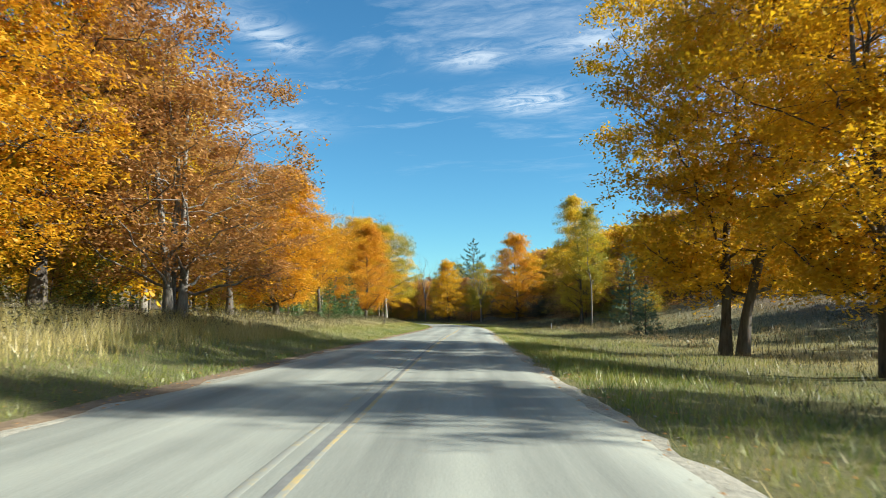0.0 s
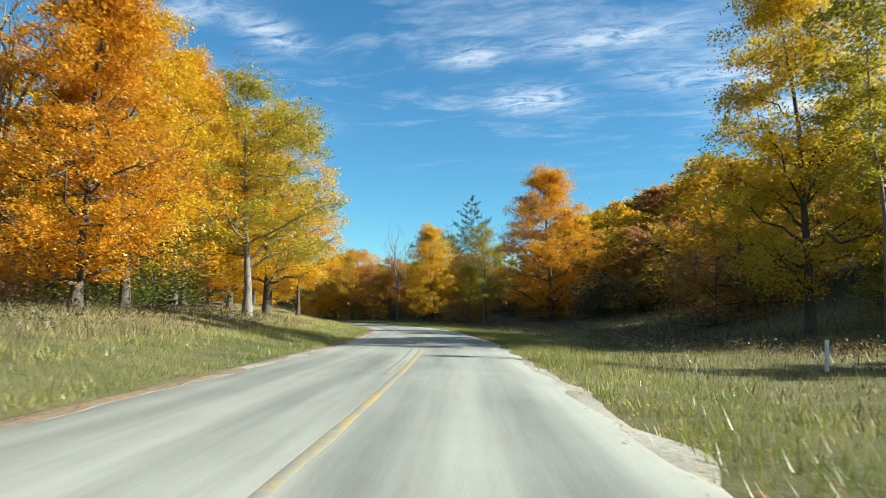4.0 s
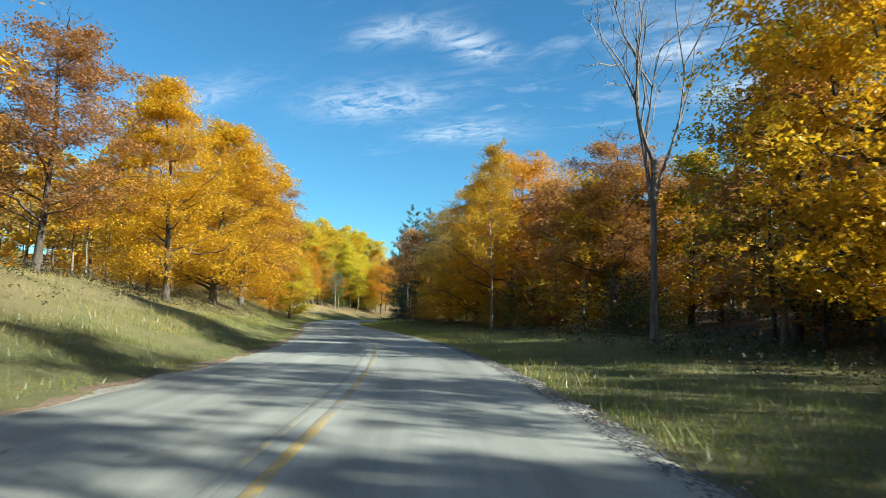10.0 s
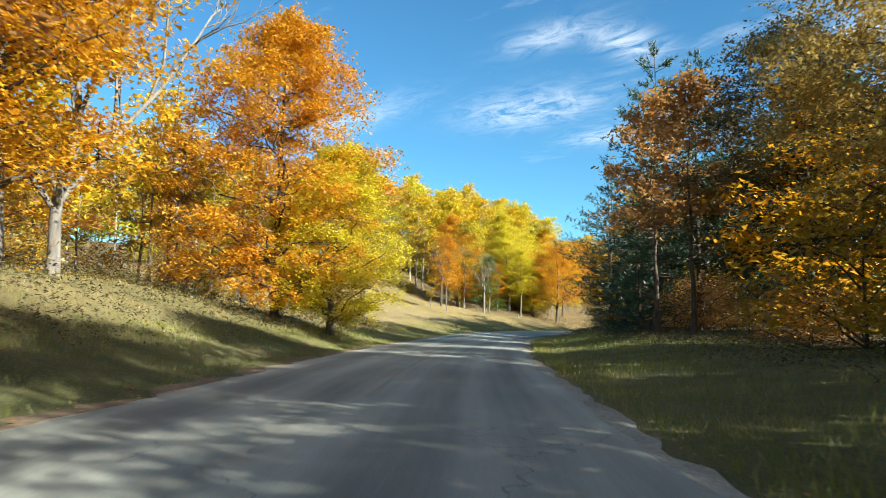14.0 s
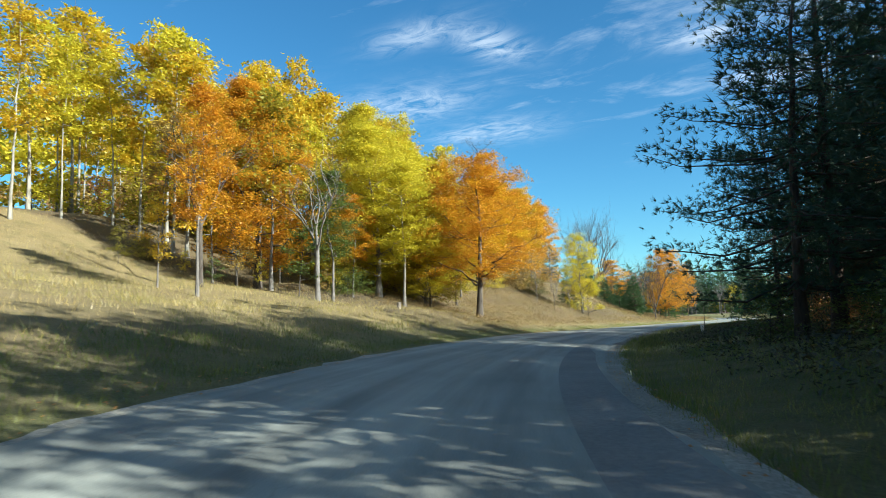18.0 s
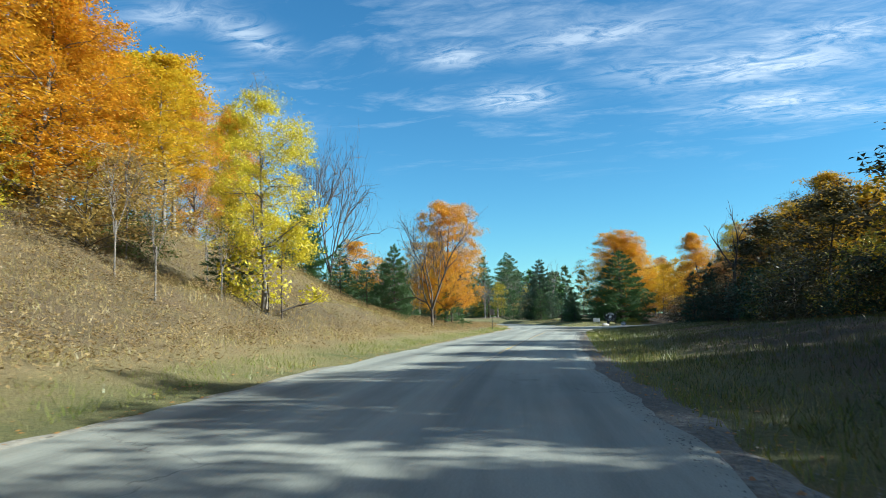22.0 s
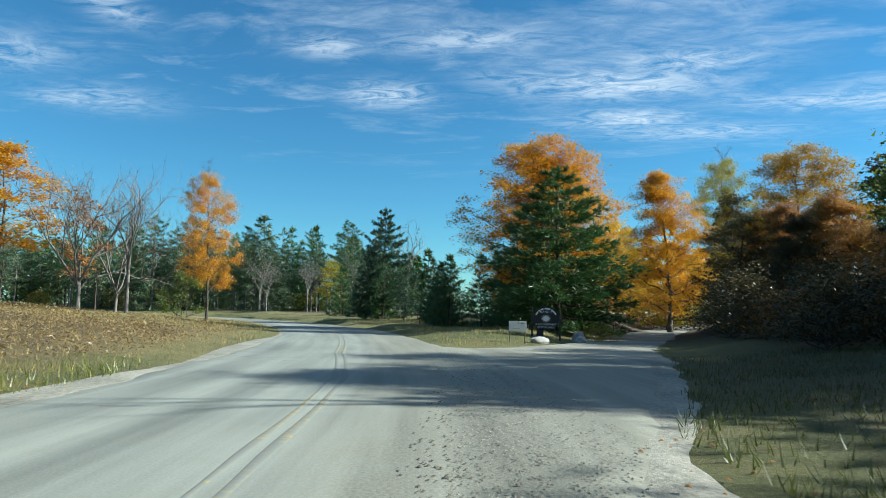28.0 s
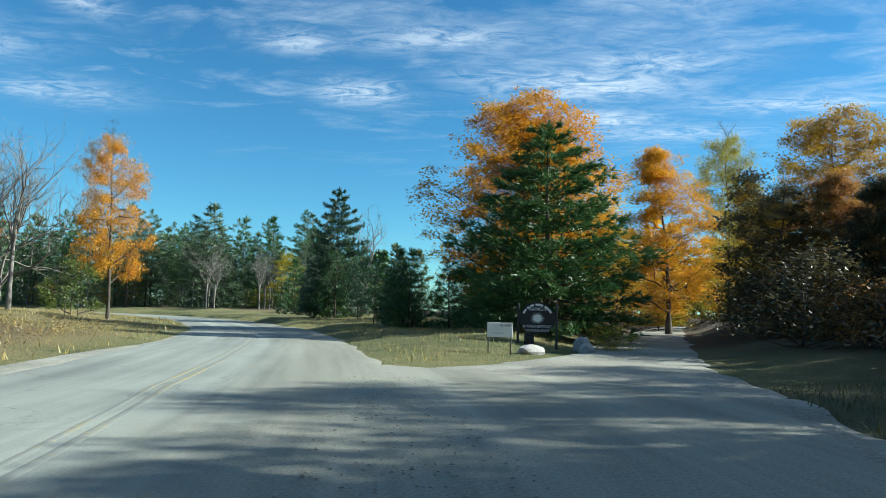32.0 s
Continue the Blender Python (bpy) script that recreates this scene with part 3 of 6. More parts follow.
def ground_at(x, y):
    return float(height([x], [y])[0])


def mesh_from(name, co, faces_idx, size, mat, smooth=False):
    """A mesh from a vertex array and an index array with `size` corners a face."""
    co, idx = np.asarray(co, np.float32), np.asarray(faces_idx, np.int32).ravel()
    me = bpy.data.meshes.new(name)
    me.vertices.add(len(co))
    me.vertices.foreach_set("co", co.ravel())
    me.loops.add(len(idx))
    me.loops.foreach_set("vertex_index", idx)
    n = len(idx) // size
    me.polygons.add(n)
    me.polygons.foreach_set("loop_start", np.arange(n, dtype=np.int32) * size)
    me.polygons.foreach_set("loop_total", np.full(n, size, np.int32))
    if smooth:
        me.polygons.foreach_set("use_smooth", np.ones(n, bool))
    me.update(calc_edges=True)
    me.validate()
    if mat:
        me.materials.append(mat)
    return me


def part(name, bm, mat, parent, label=""):
    me = bpy.data.meshes.new(name)
    bm.to_mesh(me)
    bm.free()
    me.materials.append(mat)
    ob = new(name, me)
    ob.parent = parent
    if label:
        ob["label"] = label
    return ob


# ---------------- ground ----------------
def build_ground():
    def axis(lo, hi, step, far_lo, far_hi):
        mid = np.arange(lo, hi + 0.01, step)
        g = step * 1.16 ** np.arange(1, 60)
        c = np.cumsum(g)
        return np.concatenate([(lo - c[c < lo - far_lo])[::-1], mid, hi + c[c < far_hi - hi]])
    gx, gy = axis(-130, 60, 1.9, -3000, 3000), axis(-20, 540, 1.9, -2500, 4000)
    X, Y = np.meshgrid(gx, gy)
    Z = height(X.ravel(), Y.ravel())
    co = np.stack([X.ravel(), Y.ravel(), Z], 1)
    nx, ny = len(gx), len(gy)
    i = (np.arange(ny - 1)[:, None] * nx + np.arange(nx - 1)[None]).ravel()
    me = mesh_from("ground", co, np.stack([i, i + 1, i + nx + 1, i + nx], 1), 4, GROUND, True)
    s, d = along(co[:, 0], co[:, 1])
    litter = np.where(d < 0, np.clip((-d - 17) / 8, 0, 1), np.clip((d - 13) / 8, 0, 1))
    litter = np.where((s > 292) & (s < 352) & (d < 0), np.clip((-d - 40) / 10, 0, 1) * 0.7, litter)
    litter = np.where((s > 350) & (s < 470) & (d < 0), np.clip((-d - 5.6) / 3, 0, 1) * 0.75, litter)
    litter = np.where((s < 150) & (d > 0), np.clip((d - 24) / 12, 0, 1), litter)
    litter = np.where((s > 345) & (s < 452) & (d > 0), np.clip((d - 5.5) / 3, 0, 1) * np.clip(1 - (s - 412) / 24, 0.4, 1), litter)
    at = me.attributes.new("litter", "FLOAT", "POINT")
    at.data.foreach_set("value", litter.astype(np.float32))
    dry = np.where(d < 0, 0.5 * np.clip((-d - 5.5) / 4, 0, 1), 0.25 * np.clip((d - 10) / 6, 0, 1))
    dry = np.where((s > 288) & (s < 470) & (d < 0), np.clip((-d - 4.4) / 2.5, 0, 1) * 0.95, dry)
    at = me.attributes.new("dry", "FLOAT", "POINT")
    at.data.foreach_set("value", dry.astype(np.float32))
    tagged(new("ground", me), "rolling meadow ground with dry grass and fallen leaves", "ground", kind="structure")


build_ground()


def ribbon(name, line, tan, ls, left, right, mat, lift, lo, hi, across=8, ragged=0.0, seed=0, crown=0.0, follow=None, rim=(0.16, 0.06)):
    """A strip along a line, with ragged edges and a downturned rim; UV in metres."""
    keep = (ls >= lo) & (ls <= hi)
    c, t, s = line[keep], tan[keep], ls[keep]
    n = len(c)
    lw = left(s) if callable(left) else np.full(n, left, float)
    rw = right(s) if callable(right) else np.full(n, right, float)
    if ragged:
        lw = lw + ragged * (vnoise(s / 1.9, s * 0 + 3, seed) + 0.6 * vnoise(s / 0.8, s * 0 + 7, seed))
        rw = rw + ragged * (vnoise(s / 1.7, s * 0 + 11, seed) + 0.6 * vnoise(s / 0.8, s * 0 + 17, seed))
    f = np.linspace(0, 1, across + 1)
    d = lw[:, None] * (1 - f) + rw[:, None] * f
    x, y = c[:, :1] + d * t[:, 1:], c[:, 1:] - d * t[:, :1]
    if follow is not None:
        z = follow(x, y, s, d) + lift
    else:
        z = np.full_like(d, lift) - bank(s)[:, None] * d + crown * (1 - np.minimum(np.abs(d) / 3.4, 1) ** 2)
    d2 = np.concatenate([d[:, :1], d, d[:, -1:]], 1)
    x, y, z = (np.concatenate([q[:, :1], q, q[:, -1:]], 1) for q in (x, y, z))
    x[:, 0] -= t[:, 1] * rim[0]
    y[:, 0] += t[:, 0] * rim[0]
    x[:, -1] += t[:, 1] * rim[0]
    y[:, -1] -= t[:, 0] * rim[0]
    z[:, 0] -= rim[1]
    z[:, -1] -= rim[1]
    k = across + 3
    co = np.stack([x.ravel(), y.ravel(), z.ravel()], 1)
    i = (np.arange(n - 1)[:, None] * k + np.arange(k - 1)[None]).ravel()
    me = mesh_from(name, co, np.stack([i, i + 1, i + k + 1, i + k], 1), 4, mat, False)
    uv = me.uv_layers.new(name="UVMap")
    li = np.empty(len(me.loops), np.int32)
    me.loops.foreach_get("vertex_index", li)
    uvs = np.stack([d2.ravel()[li], np.repeat(s, k)[li]], 1).astype(np.float32)
    uv.data.foreach_set("uv", uvs.ravel())
    return me


def mouth(s):
    """Right edge of the asphalt, which widens into the fork."""
    return 3.25 + 0.25 * np.exp(-((s - 165) / 30.0) ** 2) + 0.38 * np.clip(s - 434, 0, 30) * np.clip((455.5 - s) / 6, 0, 1)


FINE, FINE_S = smooth_line(ROAD, 0.5)
FTAN = np.gradient(FINE, axis=0)
FTAN /= np.linalg.norm(FTAN, axis=1, keepdims=True)
FINE_S = FINE_S - float(FINE_S[np.abs(FINE[:, 1]).argmin()])


def dust(me):
    """How far sand and gravel lie over the asphalt: along the edges and at the driveway's mouth."""
    n = len(me.vertices)
    co = np.empty(n * 3, np.float32)
    me.vertices.foreach_get("co", co)
    co = co.reshape(-1, 3)
    s, d = along(co[:, 0], co[:, 1])
    v = 0.55 * np.clip((np.abs(d) - 2.75) / 0.7, 0, 1)
    _, ld = along(co[:, 0], co[:, 1], DLINE, DTAN, DLINE_S)
    v = np.maximum(v, np.clip((s - 420) / 8, 0, 1) * np.clip((d + 0.3) / 2.2, 0, 1))
    v = np.maximum(v, 0.25 * np.clip((s - 424) / 10, 0, 1))
    at = me.attributes.new("dust", "FLOAT", "POINT")
    at.data.foreach_set("value", v.astype(np.float32))
    return me


road_me = ribbon("road", FINE, FTAN, FINE_S, -3.35, mouth, ASPHALT, 0.0, -60, 640, 18, 0.12, 1, 0.02, rim=(0.22, 0.05))
dust(road_me)
tagged(new("road", road_me), "worn pale grey asphalt country road with cracks", "road", kind="structure")
sh_l = ribbon("gravel_shoulder", FINE, FTAN, FINE_S, lambda s: -3.75 - 0.2 * np.sin(s / 13.0) - 0.8 * np.clip((s - 425) / 10, 0, 1) * np.clip((475 - s) / 15, 0, 1), -3.2, GRAVEL, -0.02, -60, 640, 3, 0.16, 5)
tagged(new("gravel_shoulder", sh_l), "narrow sandy gravel shoulder along the asphalt", "road shoulder", kind="structure")
sh_r = ribbon("gravel_shoulder", FINE, FTAN, FINE_S, lambda s: mouth(s) - 0.15, lambda s: mouth(s) + 0.22 + 0.3 * np.clip((s - 300) / 25, 0, 1), GRAVEL, -0.03, -60, 346, 3, 0.2, 9, rim=(0.4, 0.07))
tagged(new("gravel_shoulder", sh_r), "crumbling gravel shoulder with fallen leaves", "road shoulder", kind="structure")
sh_d = ribbon("dirt_shoulder", FINE, FTAN, FINE_S, lambda s: mouth(s) - 0.15, lambda s: mouth(s) + 0.55, SHOULDER, -0.03, 346, 424, 4, 0.24, 13, rim=(0.4, 0.07))
tagged(new("dirt_shoulder", sh_d), "brown dirt and gravel shoulder with broken asphalt edge", "road shoulder", kind="structure")
sh_a = ribbon("gravel_shoulder", FINE, FTAN, FINE_S, lambda s: mouth(s) - 0.15, lambda s: mouth(s) + 0.55, GRAVEL, -0.03, 423.6, 451, 4, 0.2, 13, rim=(0.4, 0.07))
tagged(new("gravel_shoulder", sh_a), "sandy gravel shoulder fanning out into the driveway mouth", "road shoulder", kind="structure")
lt_l = ribbon("leaf_litter_edge", FINE, FTAN, FINE_S, -4.6, -3.6, DIRT, -0.015, -60, 300, 3, 0.22, 15)
tagged(new("leaf_litter_edge", lt_l), "strip of fallen leaves along the grass edge", "leaf litter", kind="structure")


def lane_follow(x, y, s, d):
    return np.zeros_like(d)


DF, DF_S = smooth_line(DRIVE, 0.6)
DFT = np.gradient(DF, axis=0)
DFT /= np.linalg.norm(DFT, axis=1, keepdims=True)
lane_me = ribbon("gravel_lane", DF, DFT, DF_S, lambda s: -2.1 - 2.2 * np.exp(-((s - 15) / 5.0) ** 2), lambda s: 1.95 + 0.9 * np.exp(-((s - 14) / 7.0) ** 2), GRAVEL, -0.012, 3.0, 150, 8, 0.2, 21, 0, lane_follow)
tagged(new("gravel_lane", lane_me), "pale gravel driveway turning off into the trees", "driveway", kind="structure")


def drift(s):
    """The centre line runs a little to the right of the middle before the fork."""
    return np.interp(s, [370, 392, 410, 428, 442, 450, 470], [0.22, 0.30, 0.46, 0.44, 0.15, -0.38, -0.42]) * (np.asarray(s) > 300)


def marking(name, offset, width, mat, pieces, label):
    for lo, hi in pieces:
        me = ribbon(name, FINE, FTAN, FINE_S, lambda s: drift(s) + offset - width / 2, lambda s: drift(s) + offset + width / 2, mat, 0.0245, lo, hi, 2, 0.014, 31, rim=(0.014, 0.004))
        tagged(new(name, me), label, "road marking", "centre line of the road", "structure")


marking("yellow_line", 0.16, 0.115, YELLOW, [(-55, 214)], "solid yellow centre line painted on the asphalt")
marking("yellow_line", 0.16, 0.095, YELLOW, [(390, 424)], "solid yellow centre line painted on the asphalt")
marking("faded_yellow_line", 0.16, 0.08, YELLOW_WORN, [(378, 390), (424, 492)], "worn faded yellow centre line on the asphalt")
marking("faded_yellow_line", -0.06, 0.05, YELLOW_WORN, [(396, 492)], "worn faded yellow centre line on the asphalt")
marking("faded_yellow_line", -0.14, 0.08, YELLOW_WORN, [(-55, 60), (88, 215), (255, 276)], "worn faded yellow centre line on the asphalt")
marking("faded_yellow_line", 0.16, 0.10, YELLOW_WORN, [(214, 240)], "worn faded yellow centre line on the asphalt")

# ---------------- trees: shapes ----------------
def tube_arrays(chains):
    """Tapered tubes along chains of (points, radii, sides)."""
    vs, fs, base = [], [], 0
    for pts, rad, k in chains:
        pts, rad = np.asarray(pts, float), np.asarray(rad, float)
        n = len(pts)
        t = np.gradient(pts, axis=0)
        t /= np.linalg.norm(t, axis=1, keepdims=True) + 1e-9
        ref = np.where(np.abs(t[:, 2:]) > 0.9, np.array([[1.0, 0, 0]]), np.array([[0, 0, 1.0]]))
        a = np.cross(t, ref)
        a /= np.linalg.norm(a, axis=1, keepdims=True) + 1e-9
        b = np.cross(t, a)
        ang = np.linspace(0, 2 * np.pi, k, endpoint=False)
        ring = pts[:, None] + rad[:, None, None] * (np.cos(ang)[None, :, None] * a[:, None] + np.sin(ang)[None, :, None] * b[:, None])
        vs.append(ring.reshape(-1, 3))
        i, j = np.meshgrid(np.arange(n - 1), np.arange(k), indexing="ij")
        q = base + np.stack([i * k + j, i * k + (j + 1) % k, (i + 1) * k + (j + 1) % k, (i + 1) * k + j], -1)
        fs.append(q.reshape(-1, 4))
        base += n * k
    return np.vstack(vs), np.vstack(fs)


def limb(rng, a, b, n=6, sag=0.18, wob=0.08):
    """A bowed limb from a to b."""
    a, b = np.asarray(a, float), np.asarray(b, float)
    t = np.linspace(0, 1, n)[:, None]
    L = np.linalg.norm(b - a)
    p = a * (1 - t) + b * t
    p[:, 2] += sag * L * (t[:, 0] * (1 - t[:, 0])) * -1.0
    p[1:-1] += rng.normal(0, wob * L / n, (n - 2, 3))
    return p


def leaf_arrays(rng, centres, size, slim=0.8, up=0.95):
    """One small leaf blade for each centre."""
    n = len(centres)
    nz = rng.normal(0, 1, (n, 3))
    nz[:, 2] = np.abs(nz[:, 2]) + up
    nz /= np.linalg.norm(nz, axis=1, keepdims=True)
    ax = np.cross(nz, rng.normal(0, 1, (n, 3)))
    ax /= np.linalg.norm(ax, axis=1, keepdims=True) + 1e-9
    bx = np.cross(nz, ax)
    s = (size * rng.uniform(0.6, 1.35, n))[:, None]
    k = rng.uniform(-0.35, 0.35, n)[:, None]
    v = np.stack([centres - ax * s * 0.55, centres + bx * s * 0.58 * slim + ax * s * k, centres + ax * s * 0.5 - bx * s * 0.5 * slim], 1)
    return v.reshape(-1, 3), np.arange(3 * n).reshape(-1, 3)


def crown_shape(u, kind):
    """Radius of the crown, 0 to 1, at u from its foot to its top."""
    u = np.clip(u, 0, 1)
    if kind == "round":
        return np.sqrt(np.clip(1 - ((u - 0.42) / 0.60) ** 2, 0.02, 1))
    if kind == "egg":
        return np.clip(np.sin(np.pi * (0.18 + 0.80 * u ** 0.75)), 0.05, 1) ** 0.75
    if kind == "spread":
        return np.clip((0.62 + 0.45 * u) * np.sqrt(np.clip(1 - ((u - 0.5) / 0.56) ** 4, 0.02, 1)), 0.05, 1)
    if kind == "fir":
        return np.clip(1.03 - u, 0.05, 1) ** 0.62 * np.clip(0.72 + 1.6 * u, 0, 1)
    if kind == "cone":
        return np.clip(1.02 - u, 0.06, 1) ** 0.8
    return np.clip(np.sin(np.pi * (0.1 + 0.85 * u)), 0.1, 1)


def broadleaf(name, seed, H, R, foot, kind, n_limbs, n_sub, n_leaf, leaf, trunk_r, stems=1, top_bare=0.0, pad=(1.0, 0.5), twig=True):
    """Meshes of trunk, limbs and crown of a broad-leaved tree; the crown is many leafy sprays with gaps between them."""
    rng = np.random.default_rng(seed)
    trunks, limbs, centres, weights = [], [], [], []
    for st in range(stems):
        lean = rng.normal(0, 0.035 + 0.06 * (stems > 1), 2) * H
        n = 10
        t = np.linspace(0, 1, n)
        p = np.zeros((n, 3))
        p[:, 2] = t * H * (0.93 if st == 0 else rng.uniform(0.7, 0.9))
        off = np.array([0.35 * math.cos(st * 2.2), 0.35 * math.sin(st * 2.2)]) * (stems > 1)
        p[:, :2] = off + lean * (t ** 1.4)[:, None] + np.cumsum(rng.normal(0, 0.012 * H, (n, 2)), 0) * t[:, None]
        p[0, 2] = -0.4
        r = trunk_r * (0.75 if stems > 1 else 1) * (1 - 0.93 * t ** 0.9)
        r[0] *= 1.5
        trunks.append((p, r, 8))
        m = max(3, n_limbs // stems)
        for i in range(m):
            u = ((i + rng.uniform(0.2, 0.8)) / m) ** 0.9
            ang = i * 2.39996 + rng.uniform(-0.35, 0.35) + st
            h_tip = H * (foot + (1 - foot) * u)
            rad = R * crown_shape(u, kind) * rng.uniform(0.72, 1.08)
            drop = rad * rng.uniform(0.15, 0.75)
            h0 = np.clip(h_tip - drop, H * foot * 0.75, H * 0.9)
            a = np.array([np.interp(h0, p[:, 2], p[:, k]) for k in (0, 1)] + [h0])
            b = np.array([a[0] + rad * math.cos(ang), a[1] + rad * math.sin(ang), h_tip])
            q = limb(rng, a, b, 7, rng.uniform(-0.25, 0.35), 0.25)
            r0 = max(0.03, np.interp(h0, p[:, 2], r) * rng.uniform(0.35, 0.55))
            limbs.append((q, r0 * np.linspace(1, 0.22, 7), 5) if twig else (q[::2], r0 * np.linspace(1, 0.22, 4), 4))
            spray = max(0.55, rad * 0.42)
            for j in range(n_sub):
                w = rng.uniform(0.35, 1.0)
                k = w * 6
                s0 = q[int(k)] + (q[min(int(k) + 1, 6)] - q[int(k)]) * (k % 1)
                c = s0 + np.clip(rng.normal(0, 1, 3), -1.5, 1.5) * np.array([spray, spray, spray * 0.42]) * (0.42 + 0.42 * w)
                c[2] += 0.15 * spray
                reach = R * max(0.42, 1.04 * float(crown_shape(np.array((c[2] / H - foot) / (1 - foot)), kind)))
                away = math.hypot(c[0] - a[0], c[1] - a[1])
                if away > reach:
                    c[0], c[1] = a[0] + (c[0] - a[0]) * reach / away, a[1] + (c[1] - a[1]) * reach / away
                bare = top_bare > 0 and (c[2] / H) > 1 - top_bare * rng.uniform(0.6, 1.2)
                if twig:
                    tw = limb(rng, s0, c, 4, rng.uniform(-0.2, 0.3), 0.3)
                    limbs.append((tw, r0 * 0.28 * np.linspace(1, 0.3, 4), 3))
                    if bare or top_bare > 0.95:
                        for _ in range(3):
                            e = tw[rng.integers(1, 4)]
                            dirn = (c - s0) * rng.uniform(0.25, 0.5) + rng.normal(0, 0.22, 3) * spray + np.array([0, 0, 0.3 * spray])
                            limbs.append((np.stack([e, e + dirn * 0.55 + rng.normal(0, .05, 3), e + dirn]), r0 * 0.12 * np.array([1, .7, .35]), 3))
                if not bare or rng.random() < 0.12:
                    centres.append(c)
                    weights.append(1.0 if not bare else 0.3)
    v, f = tube_arrays(trunks + limbs)
    me_t = mesh_from(name + "_trunk", v, f, 4, BARK["maple"], True)
    me_c = None
    if n_leaf and centres:
        C, W = np.array(centres), np.array(weights)
        pick = rng.choice(len(C), n_leaf, p=W / W.sum())
        tilt = rng.normal(0, 0.22, (len(C), 2))
        big = rng.uniform(0.65, 1.3, len(C))[pick]
        ang, rad = rng.uniform(0, 2 * np.pi, n_leaf), np.sqrt(rng.uniform(0, 1, n_leaf)) * pad[0] * 1.5 * big
        lob = 0.75 + 0.35 * np.sin(ang * 3 + pick * 1.7)
        o = np.stack([np.cos(ang) * rad * lob, np.sin(ang) * rad * lob, rng.normal(0, 0.38 * pad[1], n_leaf)], 1)
        o[:, 2] += (o[:, :2] * tilt[pick]).sum(1) - 0.16 * rad ** 2 / pad[0]
        pts = C[pick] + o
        pts = pts[pts[:, 2] > 0.35]
        v, f = leaf_arrays(rng, pts, leaf)
        me_c = mesh_from(name + "_crown", v, f, 3, LEAF["orange"])
    return me_t, me_c, H


def conifer(name, seed, H, R, foot, whorls, per, tufts, needle, trunk_r, droop=0.05, ragged=0.25, kind="cone", blade=0.16, reps=5):
    """Meshes of trunk, boughs and needles of a pine: whorls of boughs with sprays of needle tufts."""
    rng = np.random.default_rng(seed)
    n = 9
    t = np.linspace(0, 1, n)
    p = np.stack([np.cumsum(rng.normal(0, 0.006 * H, n)) * t, np.cumsum(rng.normal(0, 0.006 * H, n)) * t, t * H], 1)
    p[0, 2] = -0.3
    r = trunk_r * (1 - 0.95 * t)
    r[0] *= 1.35
    limbs, pts, axes = [], [], []
    for i in range(whorls):
        u = i / (whorls - 1)
        h = H * (foot + (0.97 - foot) * u)
        m = max(3, int(per * (1 - 0.35 * u)))
        for j in range(m):
            ang = (j + rng.uniform(-0.3, 0.3)) / m * 2 * np.pi + i * 1.1
            L = R * crown_shape(u, kind) * rng.uniform(1 - ragged, 1 + ragged * 0.6)
            hh = h + rng.uniform(-0.25, 0.25) * H / whorls
            a = np.array([np.interp(hh, p[:, 2], p[:, 0]), np.interp(hh, p[:, 2], p[:, 1]), hh])
            rise = L * (rng.uniform(-0.12, 0.16) + 0.32 * u - droop)
            b = a + np.array([L * math.cos(ang), L * math.sin(ang), rise])
            q = limb(rng, a, b, 5, 0.28, 0.1)
            limbs.append((q, max(0.012, trunk_r * 0.28 * (1 - 0.7 * u)) * np.linspace(1, 0.2, 5), 4) if trunk_r > 0.2 else (q[::2], max(0.012, trunk_r * 0.28 * (1 - 0.7 * u)) * np.array([1, .6, .2]), 3))
            k = max(3, int(tufts * L / R))
            w = rng.uniform(0.22, 1.04, k) ** 0.8
            side = rng.normal(0, 0.17, k) * L * (1.1 - 0.5 * w)
            base = a + (b - a) * w[:, None]
            base[:, 2] -= 0.28 * L * w * (1 - w)
            base[:, 0] += -math.sin(ang) * side
            base[:, 1] += math.cos(ang) * side
            base[:, 2] += rng.normal(0.03, 0.045, k) * L
            pts.append(base)
            axes.append(np.tile([math.cos(ang), math.sin(ang), 0.35], (k, 1)))
    pts.append(np.stack([rng.normal(0, .12, 14) * R * 0.3 + p[-1, 0], rng.normal(0, .12, 14) * R * 0.3 + p[-1, 1], H * rng.uniform(0.95, 1.01, 14)], 1))
    axes.append(np.tile([0, 0, 1.0], (14, 1)))
    P, A = np.vstack(pts), np.vstack(axes)
    P, A = np.repeat(P, reps, 0), np.repeat(A, reps, 0)
    A = A + rng.normal(0, 0.62, A.shape)
    A /= np.linalg.norm(A, axis=1, keepdims=True)
    s = (needle * rng.uniform(0.7, 1.25, len(P)))[:, None]
    side = np.cross(A, rng.normal(0, 1, A.shape))
    side /= np.linalg.norm(side, axis=1, keepdims=True) + 1e-9
    v = np.stack([P - side * s * blade, P + side * s * blade, P + A * s], 1).reshape(-1, 3)
    me_c = mesh_from(name + "_needles", v, np.arange(len(v)).reshape(-1, 3), 3, LEAF["pine"])
    tv, tf = tube_arrays([(p, r, 8)] + limbs)
    return mesh_from(name + "_trunk", tv, tf, 4, BARK["pine"], True), me_c, H


